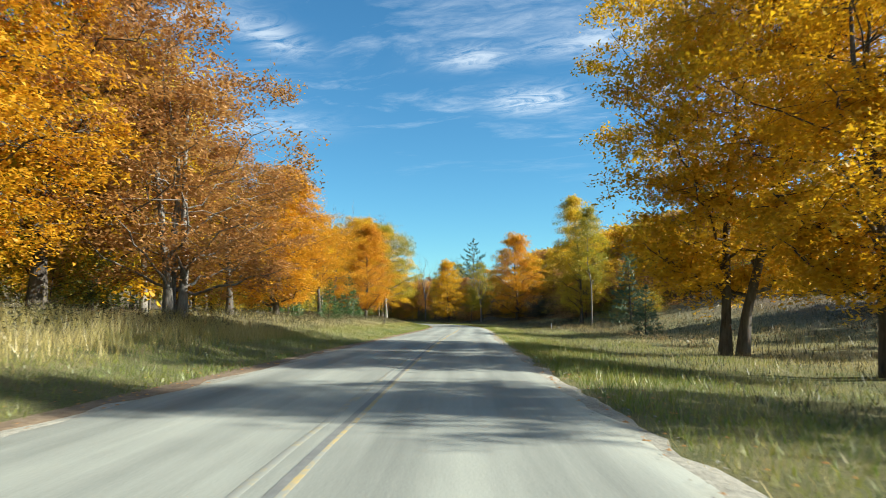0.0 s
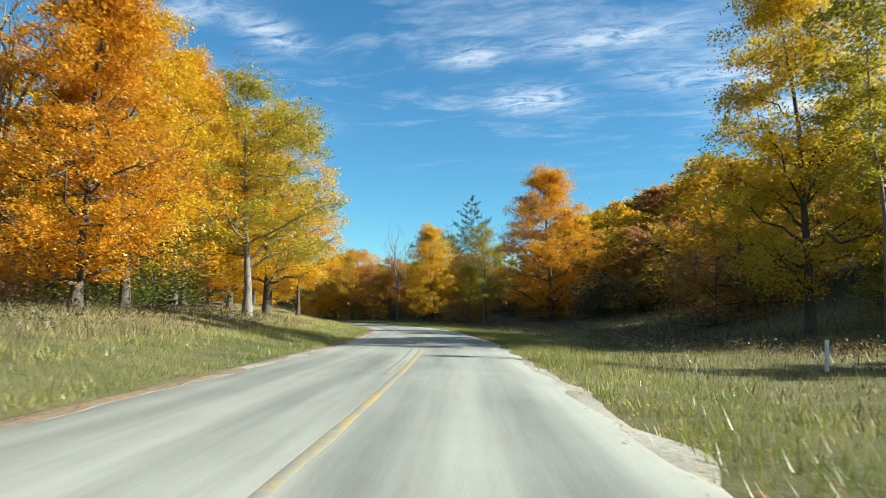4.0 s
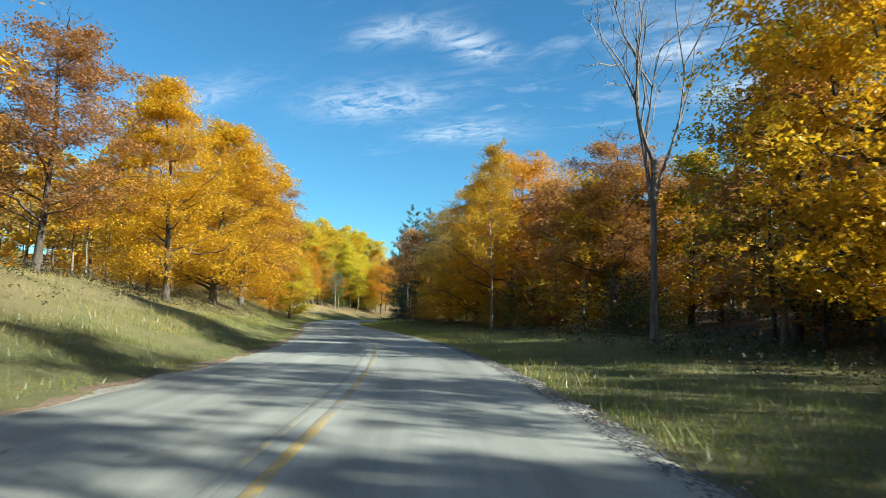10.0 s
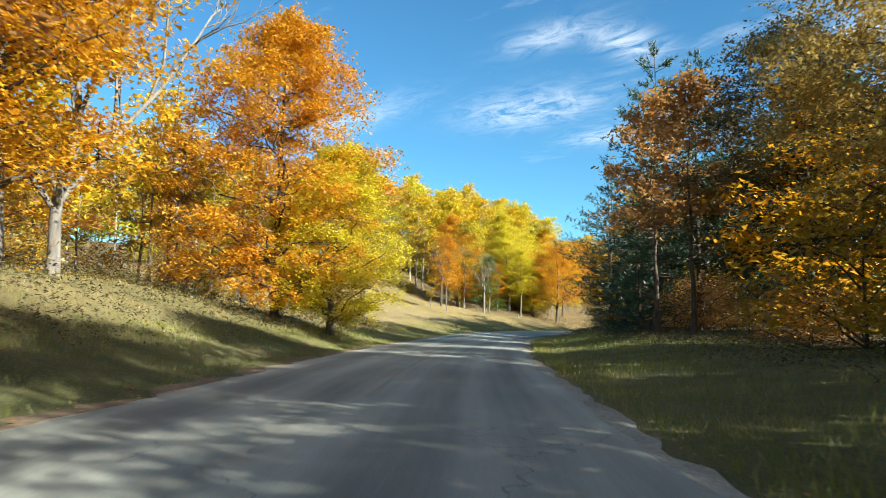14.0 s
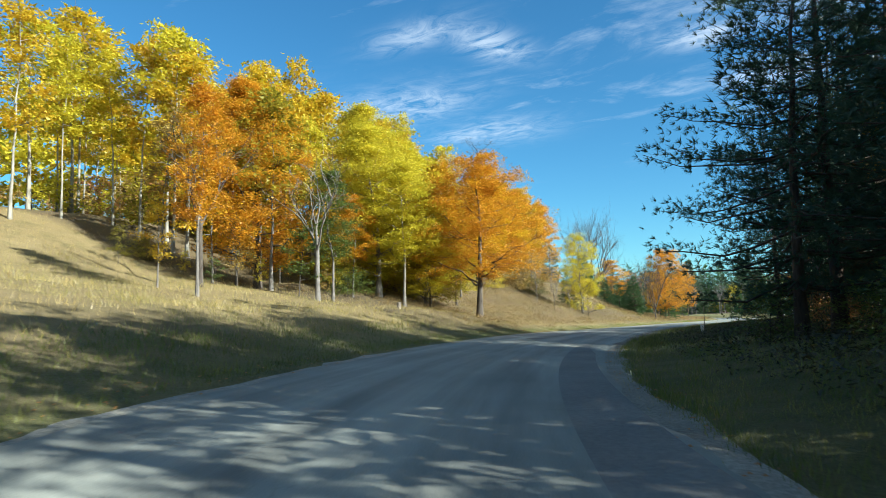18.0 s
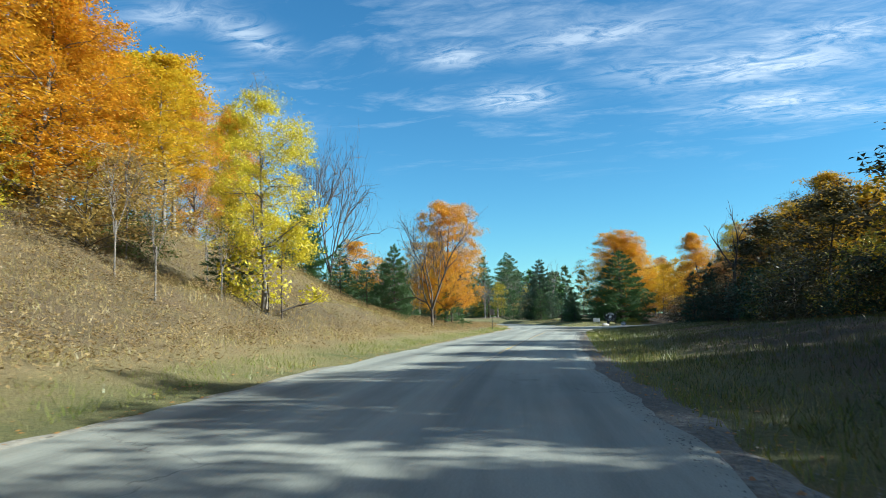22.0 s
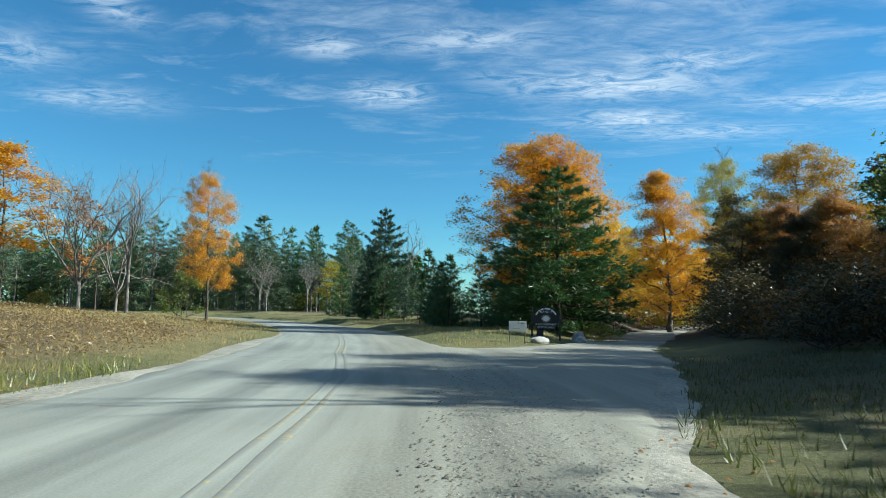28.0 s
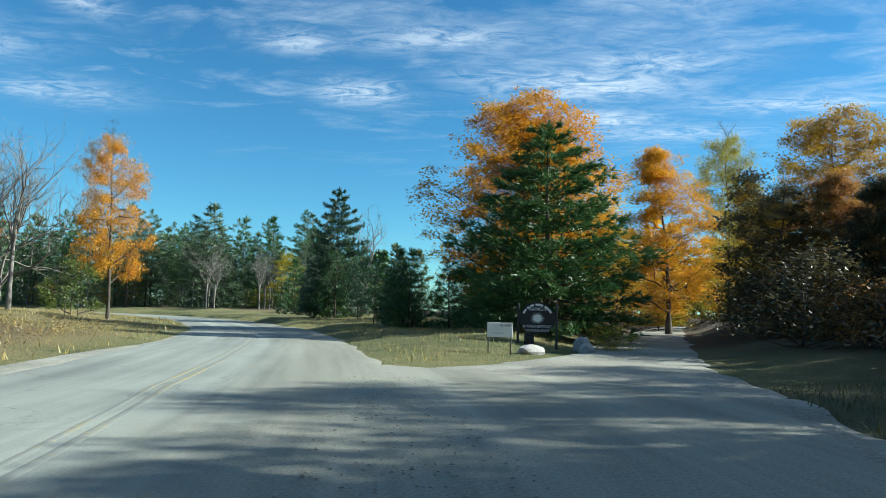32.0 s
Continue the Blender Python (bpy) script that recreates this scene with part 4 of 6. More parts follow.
def bare_branches(name, seed, H, R, fork, n_main, levels=4, trunk_r=0.2, split=3):
    """Mesh of a leafless tree: a short trunk that forks into rising limbs, which branch again and again."""
    rng = np.random.default_rng(seed)
    chains = []

    def grow(a, way, length, r, level):
        n = 6 if level < 2 else 4
        way = way / np.linalg.norm(way)
        p, d = [a], way
        for _ in range(n - 1):
            d = d + rng.normal(0, 0.13 + 0.05 * level, 3) + np.array([0, 0, 0.07])
            d = d / np.linalg.norm(d)
            p.append(p[-1] + d * length / (n - 1))
        p = np.array(p)
        chains.append((p, r * np.linspace(1, 0.45 if level < levels else 0.2, n), (7, 6, 4, 3, 3)[min(level, 4)]))
        if level >= levels:
            return
        for i in range(split + (level == 1)):
            w = rng.uniform(0.35, 1.0) if i else 1.0
            k = w * (n - 1)
            b = p[int(k)] + (p[min(int(k) + 1, n - 1)] - p[int(k)]) * (k % 1)
            out = rng.normal(0, 1, 3)
            out -= d * (out @ d)
            out /= np.linalg.norm(out) + 1e-9
            grow(b, d + out * rng.uniform(0.45, 0.95) + np.array([0, 0, 0.15]), length * rng.uniform(0.5, 0.72), r * rng.uniform(0.42, 0.6), level + 1)

    top = H * fork
    base = np.array([(0, 0, -0.3), (0.02, 0.01, top * 0.3), (0.05, -0.03, top * 0.7), (0.04, 0.02, top)])
    chains.append((base, trunk_r * np.array([1.45, 1.05, 0.95, 0.85]), 9))
    for i in range(n_main):
        a = i / n_main * 2 * math.pi + rng.uniform(-0.5, 0.5)
        grow(base[-1] - np.array([0, 0, top * rng.uniform(0, 0.35)]), np.array([math.cos(a) * R / H * 1.6, math.sin(a) * R / H * 1.6, 1.0]), (H - top) * rng.uniform(0.42, 0.56), trunk_r * rng.uniform(0.5, 0.75), 1)
    tall = max(c[0][:, 2].max() for c in chains) / H
    out = []
    for nm, some in (("_trunk", chains[:1]), ("_branches", chains[1:])):
        v, f = tube_arrays(some)
        v[:, 2] = np.where(v[:, 2] > 0, v[:, 2] / tall, v[:, 2])
        out.append(mesh_from(name + nm, v, f, 4, BARK["maple"], True))
    return out[0], out[1], H


SHAPES = {}


def shape(name):
    """Builds a tree shape the first time it is asked for."""
    if name in SHAPES:
        return SHAPES[name]
    B = broadleaf
    make = {
        # near trees
        "maple_a": lambda: B(name, 11, 16, 6.0, 0.20, "round", 34, 12, 66000, 0.152, 0.30, pad=(0.85, 0.42)),
        "maple_b": lambda: B(name, 12, 17, 5.0, 0.16, "egg", 36, 12, 62000, 0.152, 0.27, pad=(0.78, 0.45)),
        "maple_c": lambda: B(name, 13, 17, 6.8, 0.19, "spread", 44, 13, 110000, 0.16, 0.32, stems=2, pad=(0.85, 0.42)),
        "maple_d": lambda: B(name, 14, 16, 5.4, 0.12, "egg", 38, 12, 68000, 0.160, 0.28, pad=(0.8, 0.4)),
        "maple_fine": lambda: B(name, 24, 16, 5.6, 0.10, "egg", 40, 13, 84000, 0.155, 0.28, pad=(0.8, 0.45)),
        "thin_maple": lambda: B(name, 15, 16, 4.6, 0.24, "egg", 30, 10, 42000, 0.138, 0.22, top_bare=0.16, pad=(0.75, 0.45)),
        "sparse_maple": lambda: B(name, 16, 16, 5.4, 0.14, "round", 33, 8, 32000, 0.175, 0.30, stems=3, top_bare=0.16, pad=(0.9, 0.6)),
        "slender": lambda: B(name, 17, 17, 3.0, 0.38, "egg", 22, 6, 15500, 0.18, 0.15, pad=(0.75, 0.45)),
        "bare_tree": lambda: bare_branches(name, 18, 15, 5.0, 0.16, 6, 4, 0.19, 4),
        "bare_b": lambda: bare_branches(name, 19, 15, 3.2, 0.38, 4, 4, 0.18, 3),
        "snag": lambda: bare_branches(name, 21, 14, 6.5, 0.42, 3, 3, 0.24, 2),
        # trees of the woods
        "wood_a": lambda: B(name, 31, 17, 4.4, 0.30, "egg", 16, 8, 4700, 0.37, 0.20, pad=(1.05, 0.6), twig=False),
        "wood_b": lambda: B(name, 32, 17, 5.0, 0.22, "round", 17, 8, 5000, 0.37, 0.22, pad=(1.15, 0.6), twig=False),
        "wood_c": lambda: B(name, 33, 18, 3.6, 0.42, "egg", 13, 6, 3600, 0.36, 0.17, pad=(1.0, 0.55), twig=False),
        "wood_d": lambda: B(name, 34, 15, 4.2, 0.10, "egg", 18, 8, 4900, 0.36, 0.18, pad=(1.05, 0.55), twig=False),
        "wood_thin": lambda: B(name, 35, 15, 3.4, 0.30, "egg", 11, 3, 1500, 0.34, 0.13, top_bare=0.2, pad=(0.9, 0.5)),
        "aspen_a": lambda: B(name, 36, 18, 2.5, 0.48, "egg", 14, 4, 2600, 0.34, 0.13, pad=(0.75, 0.6), twig=False),
        "aspen_b": lambda: B(name, 37, 17, 2.9, 0.40, "round", 14, 4, 2800, 0.34, 0.14, pad=(0.85, 0.6), twig=False),
        "sapling": lambda: B(name, 38, 5, 1.2, 0.25, "egg", 9, 3, 1300, 0.13, 0.04, pad=(0.35, 0.3)),
        "shrub": lambda: B(name, 39, 2.4, 1.5, 0.08, "round", 9, 3, 2600, 0.115, 0.035, stems=3, pad=(0.4, 0.3), twig=False),
        "thicket": lambda: B(name, 40, 3.2, 2.2, 0.03, "round", 8, 5, 1000, 0.25, 0.04, stems=1, pad=(0.7, 0.5), twig=False),
        "thicket_fine": lambda: B(name, 40, 3.2, 2.2, 0.03, "round", 16, 8, 3600, 0.13, 0.04, stems=1, pad=(0.6, 0.45), twig=False),
        "back_a": lambda: B(name, 45, 17, 4.6, 0.28, "egg", 10, 5, 1300, 0.68, 0.20, pad=(1.2, 0.7), twig=False),
        "back_b": lambda: B(name, 46, 16, 5.0, 0.16, "round", 10, 5, 1300, 0.68, 0.20, pad=(1.3, 0.7), twig=False),
        # trees of the distance
        "dist_a": lambda: B(name, 41, 17, 4.8, 0.25, "egg", 7, 3, 620, 1.05, 0.18, pad=(1.5, 0.9), twig=False),
        "dist_b": lambda: B(name, 42, 16, 5.2, 0.15, "round", 7, 3, 620, 1.05, 0.18, pad=(1.6, 0.9), twig=False),
        "dist_p": lambda: conifer(name, 43, 16, 3.2, 0.28, 7, 4, 7, 1.5, 0.16, 0.0, 0.3, "egg", 0.2),
        # conifers
        "pine_a": lambda: conifer(name, 51, 14, 5.6, 0.06, 17, 9, 66, 0.46, 0.22, 0.05, 0.26, "fir", 0.085, 9),
        "pine_b": lambda: conifer(name, 52, 16, 4.0, 0.26, 14, 6, 34, 0.38, 0.22, -0.05, 0.4, "egg", 0.06, 9),
        "pine_far": lambda: conifer(name, 53, 16, 3.4, 0.30, 13, 5, 38, 0.46, 0.17, 0.0, 0.38, "egg", 0.075, 6),
        "young_pine": lambda: conifer(name, 54, 4.5, 1.5, 0.04, 11, 6, 13, 0.40, 0.06, -0.05, 0.25, "cone", 0.07),
        "spruce": lambda: conifer(name, 55, 10, 2.9, 0.04, 14, 7, 17, 0.55, 0.13, 0.08, 0.22, "cone", 0.08),
        "pine_wild": lambda: conifer(name, 56, 15, 5.2, 0.14, 14, 7, 64, 0.25, 0.24, 0.06, 0.45, "egg", 0.055, 12),
    }[name]
    SHAPES[name] = make()
    return SHAPES[name]


WHAT = {"maple": "maple tree", "thin": "maple tree", "sparse": "maple tree", "slender": "young maple tree", "bare": "leafless tree", "snag": "dead tree",
        "wood": "tree", "back": "tree", "beech": "beech tree", "youngwood": "young tree", "aspen": "aspen tree", "sapling": "sapling", "shrub": "shrub", "thicket": "bush", "pine": "pine tree", "young": "young pine", "spruce": "spruce tree"}
HUE = {"weed_shade": "brown leaves darkened to look shaded", "orange": "orange autumn leaves", "gold": "golden autumn leaves", "yellow": "bright yellow leaves", "red": "red-orange leaves", "rust": "rusty brown leaves",
       "bronze": "bronze-gold leaves", "tan": "pale tan leaves", "olive": "olive and gold leaves", "lime": "yellow-green leaves", "green": "dull green leaves",
       "pine": "green needles", "dark_pine": "dark green needles", "grey_pine": "grey-green needles"}
planted = []
turns = random.Random(5)


def plant(kind, x, y, tall, wide=1.0, hue="orange", bark=None, turn=None, where="", group="", sink=0.12):
    """One tree: trunk, limbs and crown under an empty at its foot. wide: girth of the crown against the shape's own."""
    me_t, me_c, H = shape(kind)
    z = ground_at(x, y) - sink
    what = WHAT[{"wood_d": "beech", "wood_b": "beech", "wood_thin": "youngwood"}.get(kind, kind.split("_")[0])]
    root = new(what.replace(" ", "_"))
    k = tall / H
    rz = turns.uniform(0, 360) if turn is None else turn
    root.matrix_world = pose(x, y, z, 0, 0, rz) @ Matrix.Diagonal((k * wide, k * wide, k, 1))
    root.empty_display_size = 0.3
    girth = "tall " if tall > 16 else ("small " if tall < 8 else "")
    look_of = "bare grey branches" if kind.startswith(("bare", "snag")) else HUE[hue]
    tagged(root, f"{girth}{what} with {look_of}" + (f" {where}" if where else ""), "shrub" if kind in ("shrub", "thicket", "thicket_fine") else "tree", group)
    for nm, me in (("trunk", me_t), ("crown", me_c)):
        if me is None:
            continue
        o = new(nm, me)
        o.parent = root
        slot = o.material_slots[0]
        if nm == "crown" and not kind.startswith(("bare", "snag")):
            slot.link, slot.material = "OBJECT", LEAF[hue]
        elif bark:
            slot.link, slot.material = "OBJECT", BARK[bark]
    planted.append((x, y, max(1.2, 0.18 * tall)))
    return root


# ---------------- single trees along the road ----------------
EDGE, FIELD, WOODS = "at the woods' edge", "in roadside grass", "before the woods"
# left of the first straight
plant("maple_b", -18.5, 25, 19, 1.1, "orange", None, 20, EDGE)
plant("maple_a", -19, 33, 21, 1.0, "rust", None, 60, EDGE)
plant("sparse_maple", -13.2, 34.6, 15.5, 1.15, "rust", "grey", 10, EDGE)
plant("thin_maple", -14.5, 48, 13.5, 1.35, "rust", None, 30, EDGE)
plant("maple_d", -13.5, 57, 12.5, 1.2, "orange", None, 80, EDGE)
plant("thin_maple", -12.0, 68.6, 11.5, 1.3, "orange", "maple", 45, EDGE)
plant("young_pine", -10.8, 66.9, 3.6, 1.1, "pine", None, 0, "at the edge of the grass")
plant("young_pine", -14.0, 64, 4.2, 1.0, "pine", None, 50, "at the edge of the grass")
plant("young_pine", -12.6, 93, 5.6, 1.0, "pine", None, 90, "at the edge of the grass")
plant("young_pine", -11.4, 90, 3.6, 1.1, "pine", None, 130, "at the edge of the grass")
plant("maple_d", -10.8, 99, 13.5, 0.95, "orange", None, 120, EDGE)
plant("maple_a", -12.5, 107, 15.5, 0.85, "gold", None, 160, EDGE)
plant("maple_b", -13.5, 116, 16.5, 0.95, "orange", None, 200, EDGE)
plant("thin_maple", -9.5, 118.1, 18, 1.1, "olive", "grey", 15, EDGE)
plant("bare_b", -15.5, 101, 17, 0.7, "tan", "grey", 0, EDGE)
plant("maple_a", -11.2, 130, 17, 0.95, "gold", None, 230, FIELD)
plant("maple_b", -17.2, 140, 17, 1.0, "orange", None, 280, EDGE)
plant("slender", -16.0, 124.5, 17, 1.4, "gold", None, 280, EDGE)
plant("maple_b", -17.9, 158.9, 15.5, 0.95, "gold", None, 20, FIELD)
plant("thin_maple", -14.4, 158.9, 17.5, 1.05, "orange", "maple", 75, FIELD)
plant("maple_a", -24.5, 172, 17, 1.05, "red", None, 100, EDGE)
plant("thin_maple", -27, 186, 16, 1.3, "orange", None, 140, EDGE)
plant("maple_b", -34.2, 212.7, 14.5, 1.0, "gold", None, 170, FIELD)
plant("thin_maple", -37.5, 206, 15.5, 1.2, "rust", None, 200, EDGE)
plant("maple_fine", -37.5, 222.5, 14.5, 1.15, "gold", None, 60, FIELD)
plant("thin_maple", -45.7, 239.5, 15.5, 1.35, "rust", None, 240, WOODS)
plant("maple_b", -50.5, 247, 16.5, 1.05, "orange", None, 285, WOODS)
plant("bare_tree", -55.5, 252.4, 18, 0.9, "tan", "grey", 320, WOODS)
plant("slender", -53.5, 249.4, 17, 1.3, "gold", "grey", 10, WOODS)
plant("maple_fine", -56.8, 265.0, 16.0, 1.0, "orange", None, 320, WOODS)
plant("maple_fine", -54.6, 266.6, 10.0, 1.1, "lime", None, 0, WOODS)
plant("thin_maple", -68.6, 289.2, 14.0, 0.95, "olive", "grey", 40, "beside the meadow")
plant("wood_thin", -71.0, 292, 12.0, 1.2, "tan", "grey", 40, "beside the meadow")
plant("maple_b", -86.0, 339.5, 15.5, 1.05, "orange", None, 80, "on the hillside")
plant("slender", -81.2, 341.5, 9.5, 1.3, "green", "grey", 80, "on the hillside")
plant("maple_b", -81.5, 350.0, 14.5, 1.1, "lime", "grey", 110, "on the hillside")
plant("maple_b", -84.5, 356.0, 17.0, 1.0, "lime", "grey", 130, "on the hillside")
plant("maple_fine", -78.8, 353.8, 9.0, 1.2, "lime", "grey", 20, "on the hillside")
plant("maple_fine", -81.5, 357.5, 9.5, 1.2, "yellow", "grey", 90, "on the hillside")
plant("maple_fine", -84.0, 352.0, 9.0, 1.2, "lime", "grey", 200, "on the hillside")
plant("slender", -78.5, 348.0, 11.5, 1.3, "lime", "grey", 120, "on the hillside")
plant("thin_maple", -73.9, 353.0, 15.0, 1.25, "orange", "maple", 150, "on the roadside bank")
plant("slender", -77.5, 366.0, 14.5, 1.5, "gold", "maple", 190, "on the hillside")
plant("thin_maple", -80.0, 374.0, 14.0, 1.3, "orange", "maple", 220, "on the hillside")
plant("maple_d", -81.2, 420.6, 16.0, 0.66, "orange", "grey", 260, "on the hillside")
plant("maple_b", -83.0, 415.0, 15.0, 0.75, "orange", "grey", 130, "on the hillside")
plant("slender", -82.1, 407.4, 15.0, 1.4, "gold", "grey", 20, "on the hillside")
plant("aspen_b", -87.0, 412.0, 16.5, 1.1, "yellow", "aspen", 70, "on the hillside")
plant("maple_b", -84.7, 395.5, 12.5, 1.25, "orange", "grey", 110, "on the hillside")
plant("maple_d", -81.5, 387.0, 12.5, 1.15, "orange", "grey", 40, "on the hillside")
plant("thin_maple", -88.0, 402.0, 14.0, 1.4, "gold", "grey", 160, "on the hillside")
plant("maple_b", -84.5, 404.0, 13.0, 1.0, "gold", "grey", 10, "on the hillside")
plant("slender", -79.8, 399.0, 12.0, 1.5, "yellow", "grey", 90, "on the hillside")
plant("aspen_a", -86.5, 408.5, 15.0, 1.4, "yellow", "aspen", 190, "on the hillside")
for px, py, tall in ((-72.0, 377.5, 4.6), (-74.5, 380.0, 5.5), (-71.0, 381.8, 3.6), (-76.0, 384.5, 6.0), (-73.5, 388.0, 4.2), (-70.5, 391.0, 5.2), (-75.0, 392.5, 5.0), (-72.5, 396.5, 4.4)):
    plant("bare_b", px, py, tall, 0.55, "tan", "grey", None, "among bracken on the hillside", "thin stems on the hillside")
plant("bare_tree", -65.3, 480.0, 13.5, 0.8, "tan", "grey", 50, "in the far meadow")
plant("bare_b", -64.0, 478.0, 13.0, 0.9, "tan", "grey", 150, "in the far meadow")
plant("maple_b", -91.0, 391.0, 14.0, 1.2, "gold", "grey", 210, "on the hillside")
plant("thin_maple", -69.8, 384.1, 11.0, 0.8, "lime", "grey", 20, "on the hillside")
plant("shrub", -69.6, 384.4, 4.4, 0.75, "lime", None, 20, "on the hillside")
plant("spruce", -71.8, 385.8, 4.4, 1.1, "pine", None, 20, "on the hillside")
plant("bare_tree", -74.9, 427.5, 19.5, 0.55, "tan", "maple", 60, "among pines on the hillside")
plant("bare_tree", -72.4, 424.6, 18.5, 0.55, "tan", "maple", 140, "among pines on the hillside")
plant("pine_a", -73.9, 416.0, 6.8, 0.95, "pine", None, 140, "on the hillside")
plant("spruce", -70.5, 417.0, 4.6, 1.3, "pine", None, 40, "on the bank")
plant("spruce", -67.8, 413.5, 4.2, 1.2, "pine", None, 90, "on the bank")
plant("pine_a", -65.5, 413.2, 6.4, 0.75, "pine", None, 10, "beside the leafless tree")
plant("bare_tree", -62.3, 410.9, 11.2, 0.8, "tan", "maple", 200, "on the roadside bank")
plant("maple_a", -61.0, 418.0, 11.5, 0.85, "orange", "maple", 300, "behind the leafless tree")
plant("maple_b", -62.0, 424.5, 8.5, 0.9, "gold", None, 340, "behind the leafless tree")
plant("spruce", -60.5, 417.5, 4.6, 1.2, "pine", None, 70, "behind the leafless tree")
plant("thin_maple", -57.2, 474.6, 13.6, 0.62, "orange", "maple", 30, "beside the road bend")
plant("shrub", -58.8, 472.0, 3.4, 0.8, "green", None, 30, "beside the orange maple")
plant("bare_tree", -67.8, 478.0, 14.5, 0.9, "tan", "grey", 90, "in the far meadow")
plant("wood_thin", -69.5, 485.0, 13.5, 1.1, "rust", "grey", 120, "in the far meadow")
plant("slender", -76.0, 483.0, 15.0, 1.7, "orange", "grey", 150, "in the far meadow")
# right of the first straight
plant("maple_c", 12.9, 31.6, 19.0, 0.98, "gold", None, 0, FIELD)
plant("maple_c", 12.4, 19.3, 16.5, 0.9, "gold", None, 110, FIELD)
plant("maple_d", 19.0, 8.6, 15.0, 0.85, "gold", None, 320, FIELD)
plant("maple_a", 43.0, 55.0, 19, 1.1, "gold", None, 40, FIELD)
plant("maple_b", 51.0, 61.0, 20, 1.2, "bronze", None, 140, FIELD)
plant("slender", 21.4, 101.5, 17.5, 0.9, "olive", "grey", 40, FIELD)
plant("maple_b", 21.0, 106.8, 20.0, 0.8, "yellow", None, 90, FIELD)
plant("spruce", 24.5, 92, 10.5, 0.95, "grey_pine", None, 40, FIELD)
plant("young_pine", 17.4, 60.7, 4.2, 1.0, "grey_pine", None, 70, FIELD)
plant("sapling", 24.0, 118, 5.0, 1.0, "green", None, 70, EDGE)
plant("maple_b", 41, 106, 16, 1.25, "bronze", None, 200, EDGE)
plant("maple_d", 17.2, 164.1, 20.5, 1.0, "orange", None, 150, EDGE)
for px, py, tall in ((25.5, 126.0, 12.0), (26.0, 130.5, 12.8), (25.5, 135.0, 12.2)):
    plant("wood_d", px, py, tall, 1.15, "bronze", None, None, EDGE, "woods on the right slope")
plant("slender", 6.8, 169.8, 8.6, 1.5, "olive", "maple", 190, EDGE)
plant("thin_maple", 10.2, 184.5, 17.0, 0.8, "olive", None, 60, EDGE)
plant("bare_b", 9.5, 176, 15, 0.75, "tan", "grey", 190, EDGE)
plant("maple_d", 1.7, 197.3, 17.5, 0.88, "gold", None, 220, EDGE)
plant("pine_b", 9.0, 209, 23, 0.75, "dark_pine", None, 220, EDGE)
plant("maple_d", 8.5, 198.0, 11.5, 1.2, "bronze", None, 40, EDGE)
plant("maple_b", 7.0, 205.0, 12.0, 1.2, "rust", None, 140, EDGE)
plant("bare_b", -5.1, 207.3, 20, 0.6, "olive", "grey", 250, EDGE)
plant("thin_maple", 3.0, 215.0, 19.0, 1.1, "olive", None, 280, EDGE)
plant("thin_maple", -7.5, 224, 15.0, 1.15, "rust", None, 310, EDGE)
plant("slender", -17.7, 232.6, 16, 0.8, "bronze", "grey", 340, EDGE)
plant("maple_a", -18.0, 243, 17.0, 1.1, "orange", None, 20, EDGE)
plant("maple_fine", -23.6, 252.3, 16.5, 1.15, "gold", None, 45, EDGE)
plant("thin_maple", -29.5, 262.5, 16.0, 0.95, "tan", None, 75, EDGE)
plant("pine_b", -41.7, 282.2, 18.5, 0.72, "dark_pine", None, 20, EDGE)
plant("pine_b", -39.5, 284.2, 18.0, 0.72, "dark_pine", None, 120, EDGE)
plant("spruce", -43.5, 285.5, 8.5, 1.1, "dark_pine", None, 120, EDGE)
plant("thin_maple", -33.4, 273, 15.5, 1.1, "weed_shade", None, 120, EDGE)
plant("spruce", -45.0, 293.0, 6.5, 1.3, "dark_pine", None, 60, EDGE)
plant("pine_wild", -54.6, 322.3, 13.5, 0.95, "dark_pine", None, 30, "beside the road bend")
plant("pine_wild", -50.0, 328.5, 15.5, 1.0, "dark_pine", None, 100, "beside the road bend")
plant("pine_wild", -54.2, 331.0, 10.5, 0.8, "dark_pine", None, 170, "beside the road bend")
plant("maple_b", -47.5, 323, 14.5, 0.95, "bronze", None, 100, EDGE)
plant("pine_wild", -45.5, 317, 16.5, 0.9, "dark_pine", None, 250, EDGE)
for px, py, tall in ((-50.8, 316.8, 13.5), (-50.5, 303.5, 15.0), (-46.0, 300.0, 16.0), (-47.0, 312.0, 16.0), (-51.5, 309.0, 14.5), (-42.5, 307.0, 16.0), (-49.0, 336.5, 13.0)):
    plant("pine_wild", px, py, tall, 0.9, "dark_pine", None, None, "beside the road bend")
for px, py, tall in ((-51.0, 334.5, 16.0), (-47.5, 340.0, 16.0), (-50.5, 345.5, 14.0), (-47.0, 350.0, 13.5)):
    plant("pine_wild", px, py, tall, 0.9, "dark_pine", None, None, "beside the road bend")
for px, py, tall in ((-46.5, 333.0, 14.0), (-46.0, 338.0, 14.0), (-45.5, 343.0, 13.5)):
    plant("wood_d", px, py, tall, 1.2, "weed_shade", None, None, "in the woods", "woods right of the field")
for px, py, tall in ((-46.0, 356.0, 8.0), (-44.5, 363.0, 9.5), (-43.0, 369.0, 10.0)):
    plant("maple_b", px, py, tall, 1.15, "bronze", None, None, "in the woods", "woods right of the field")
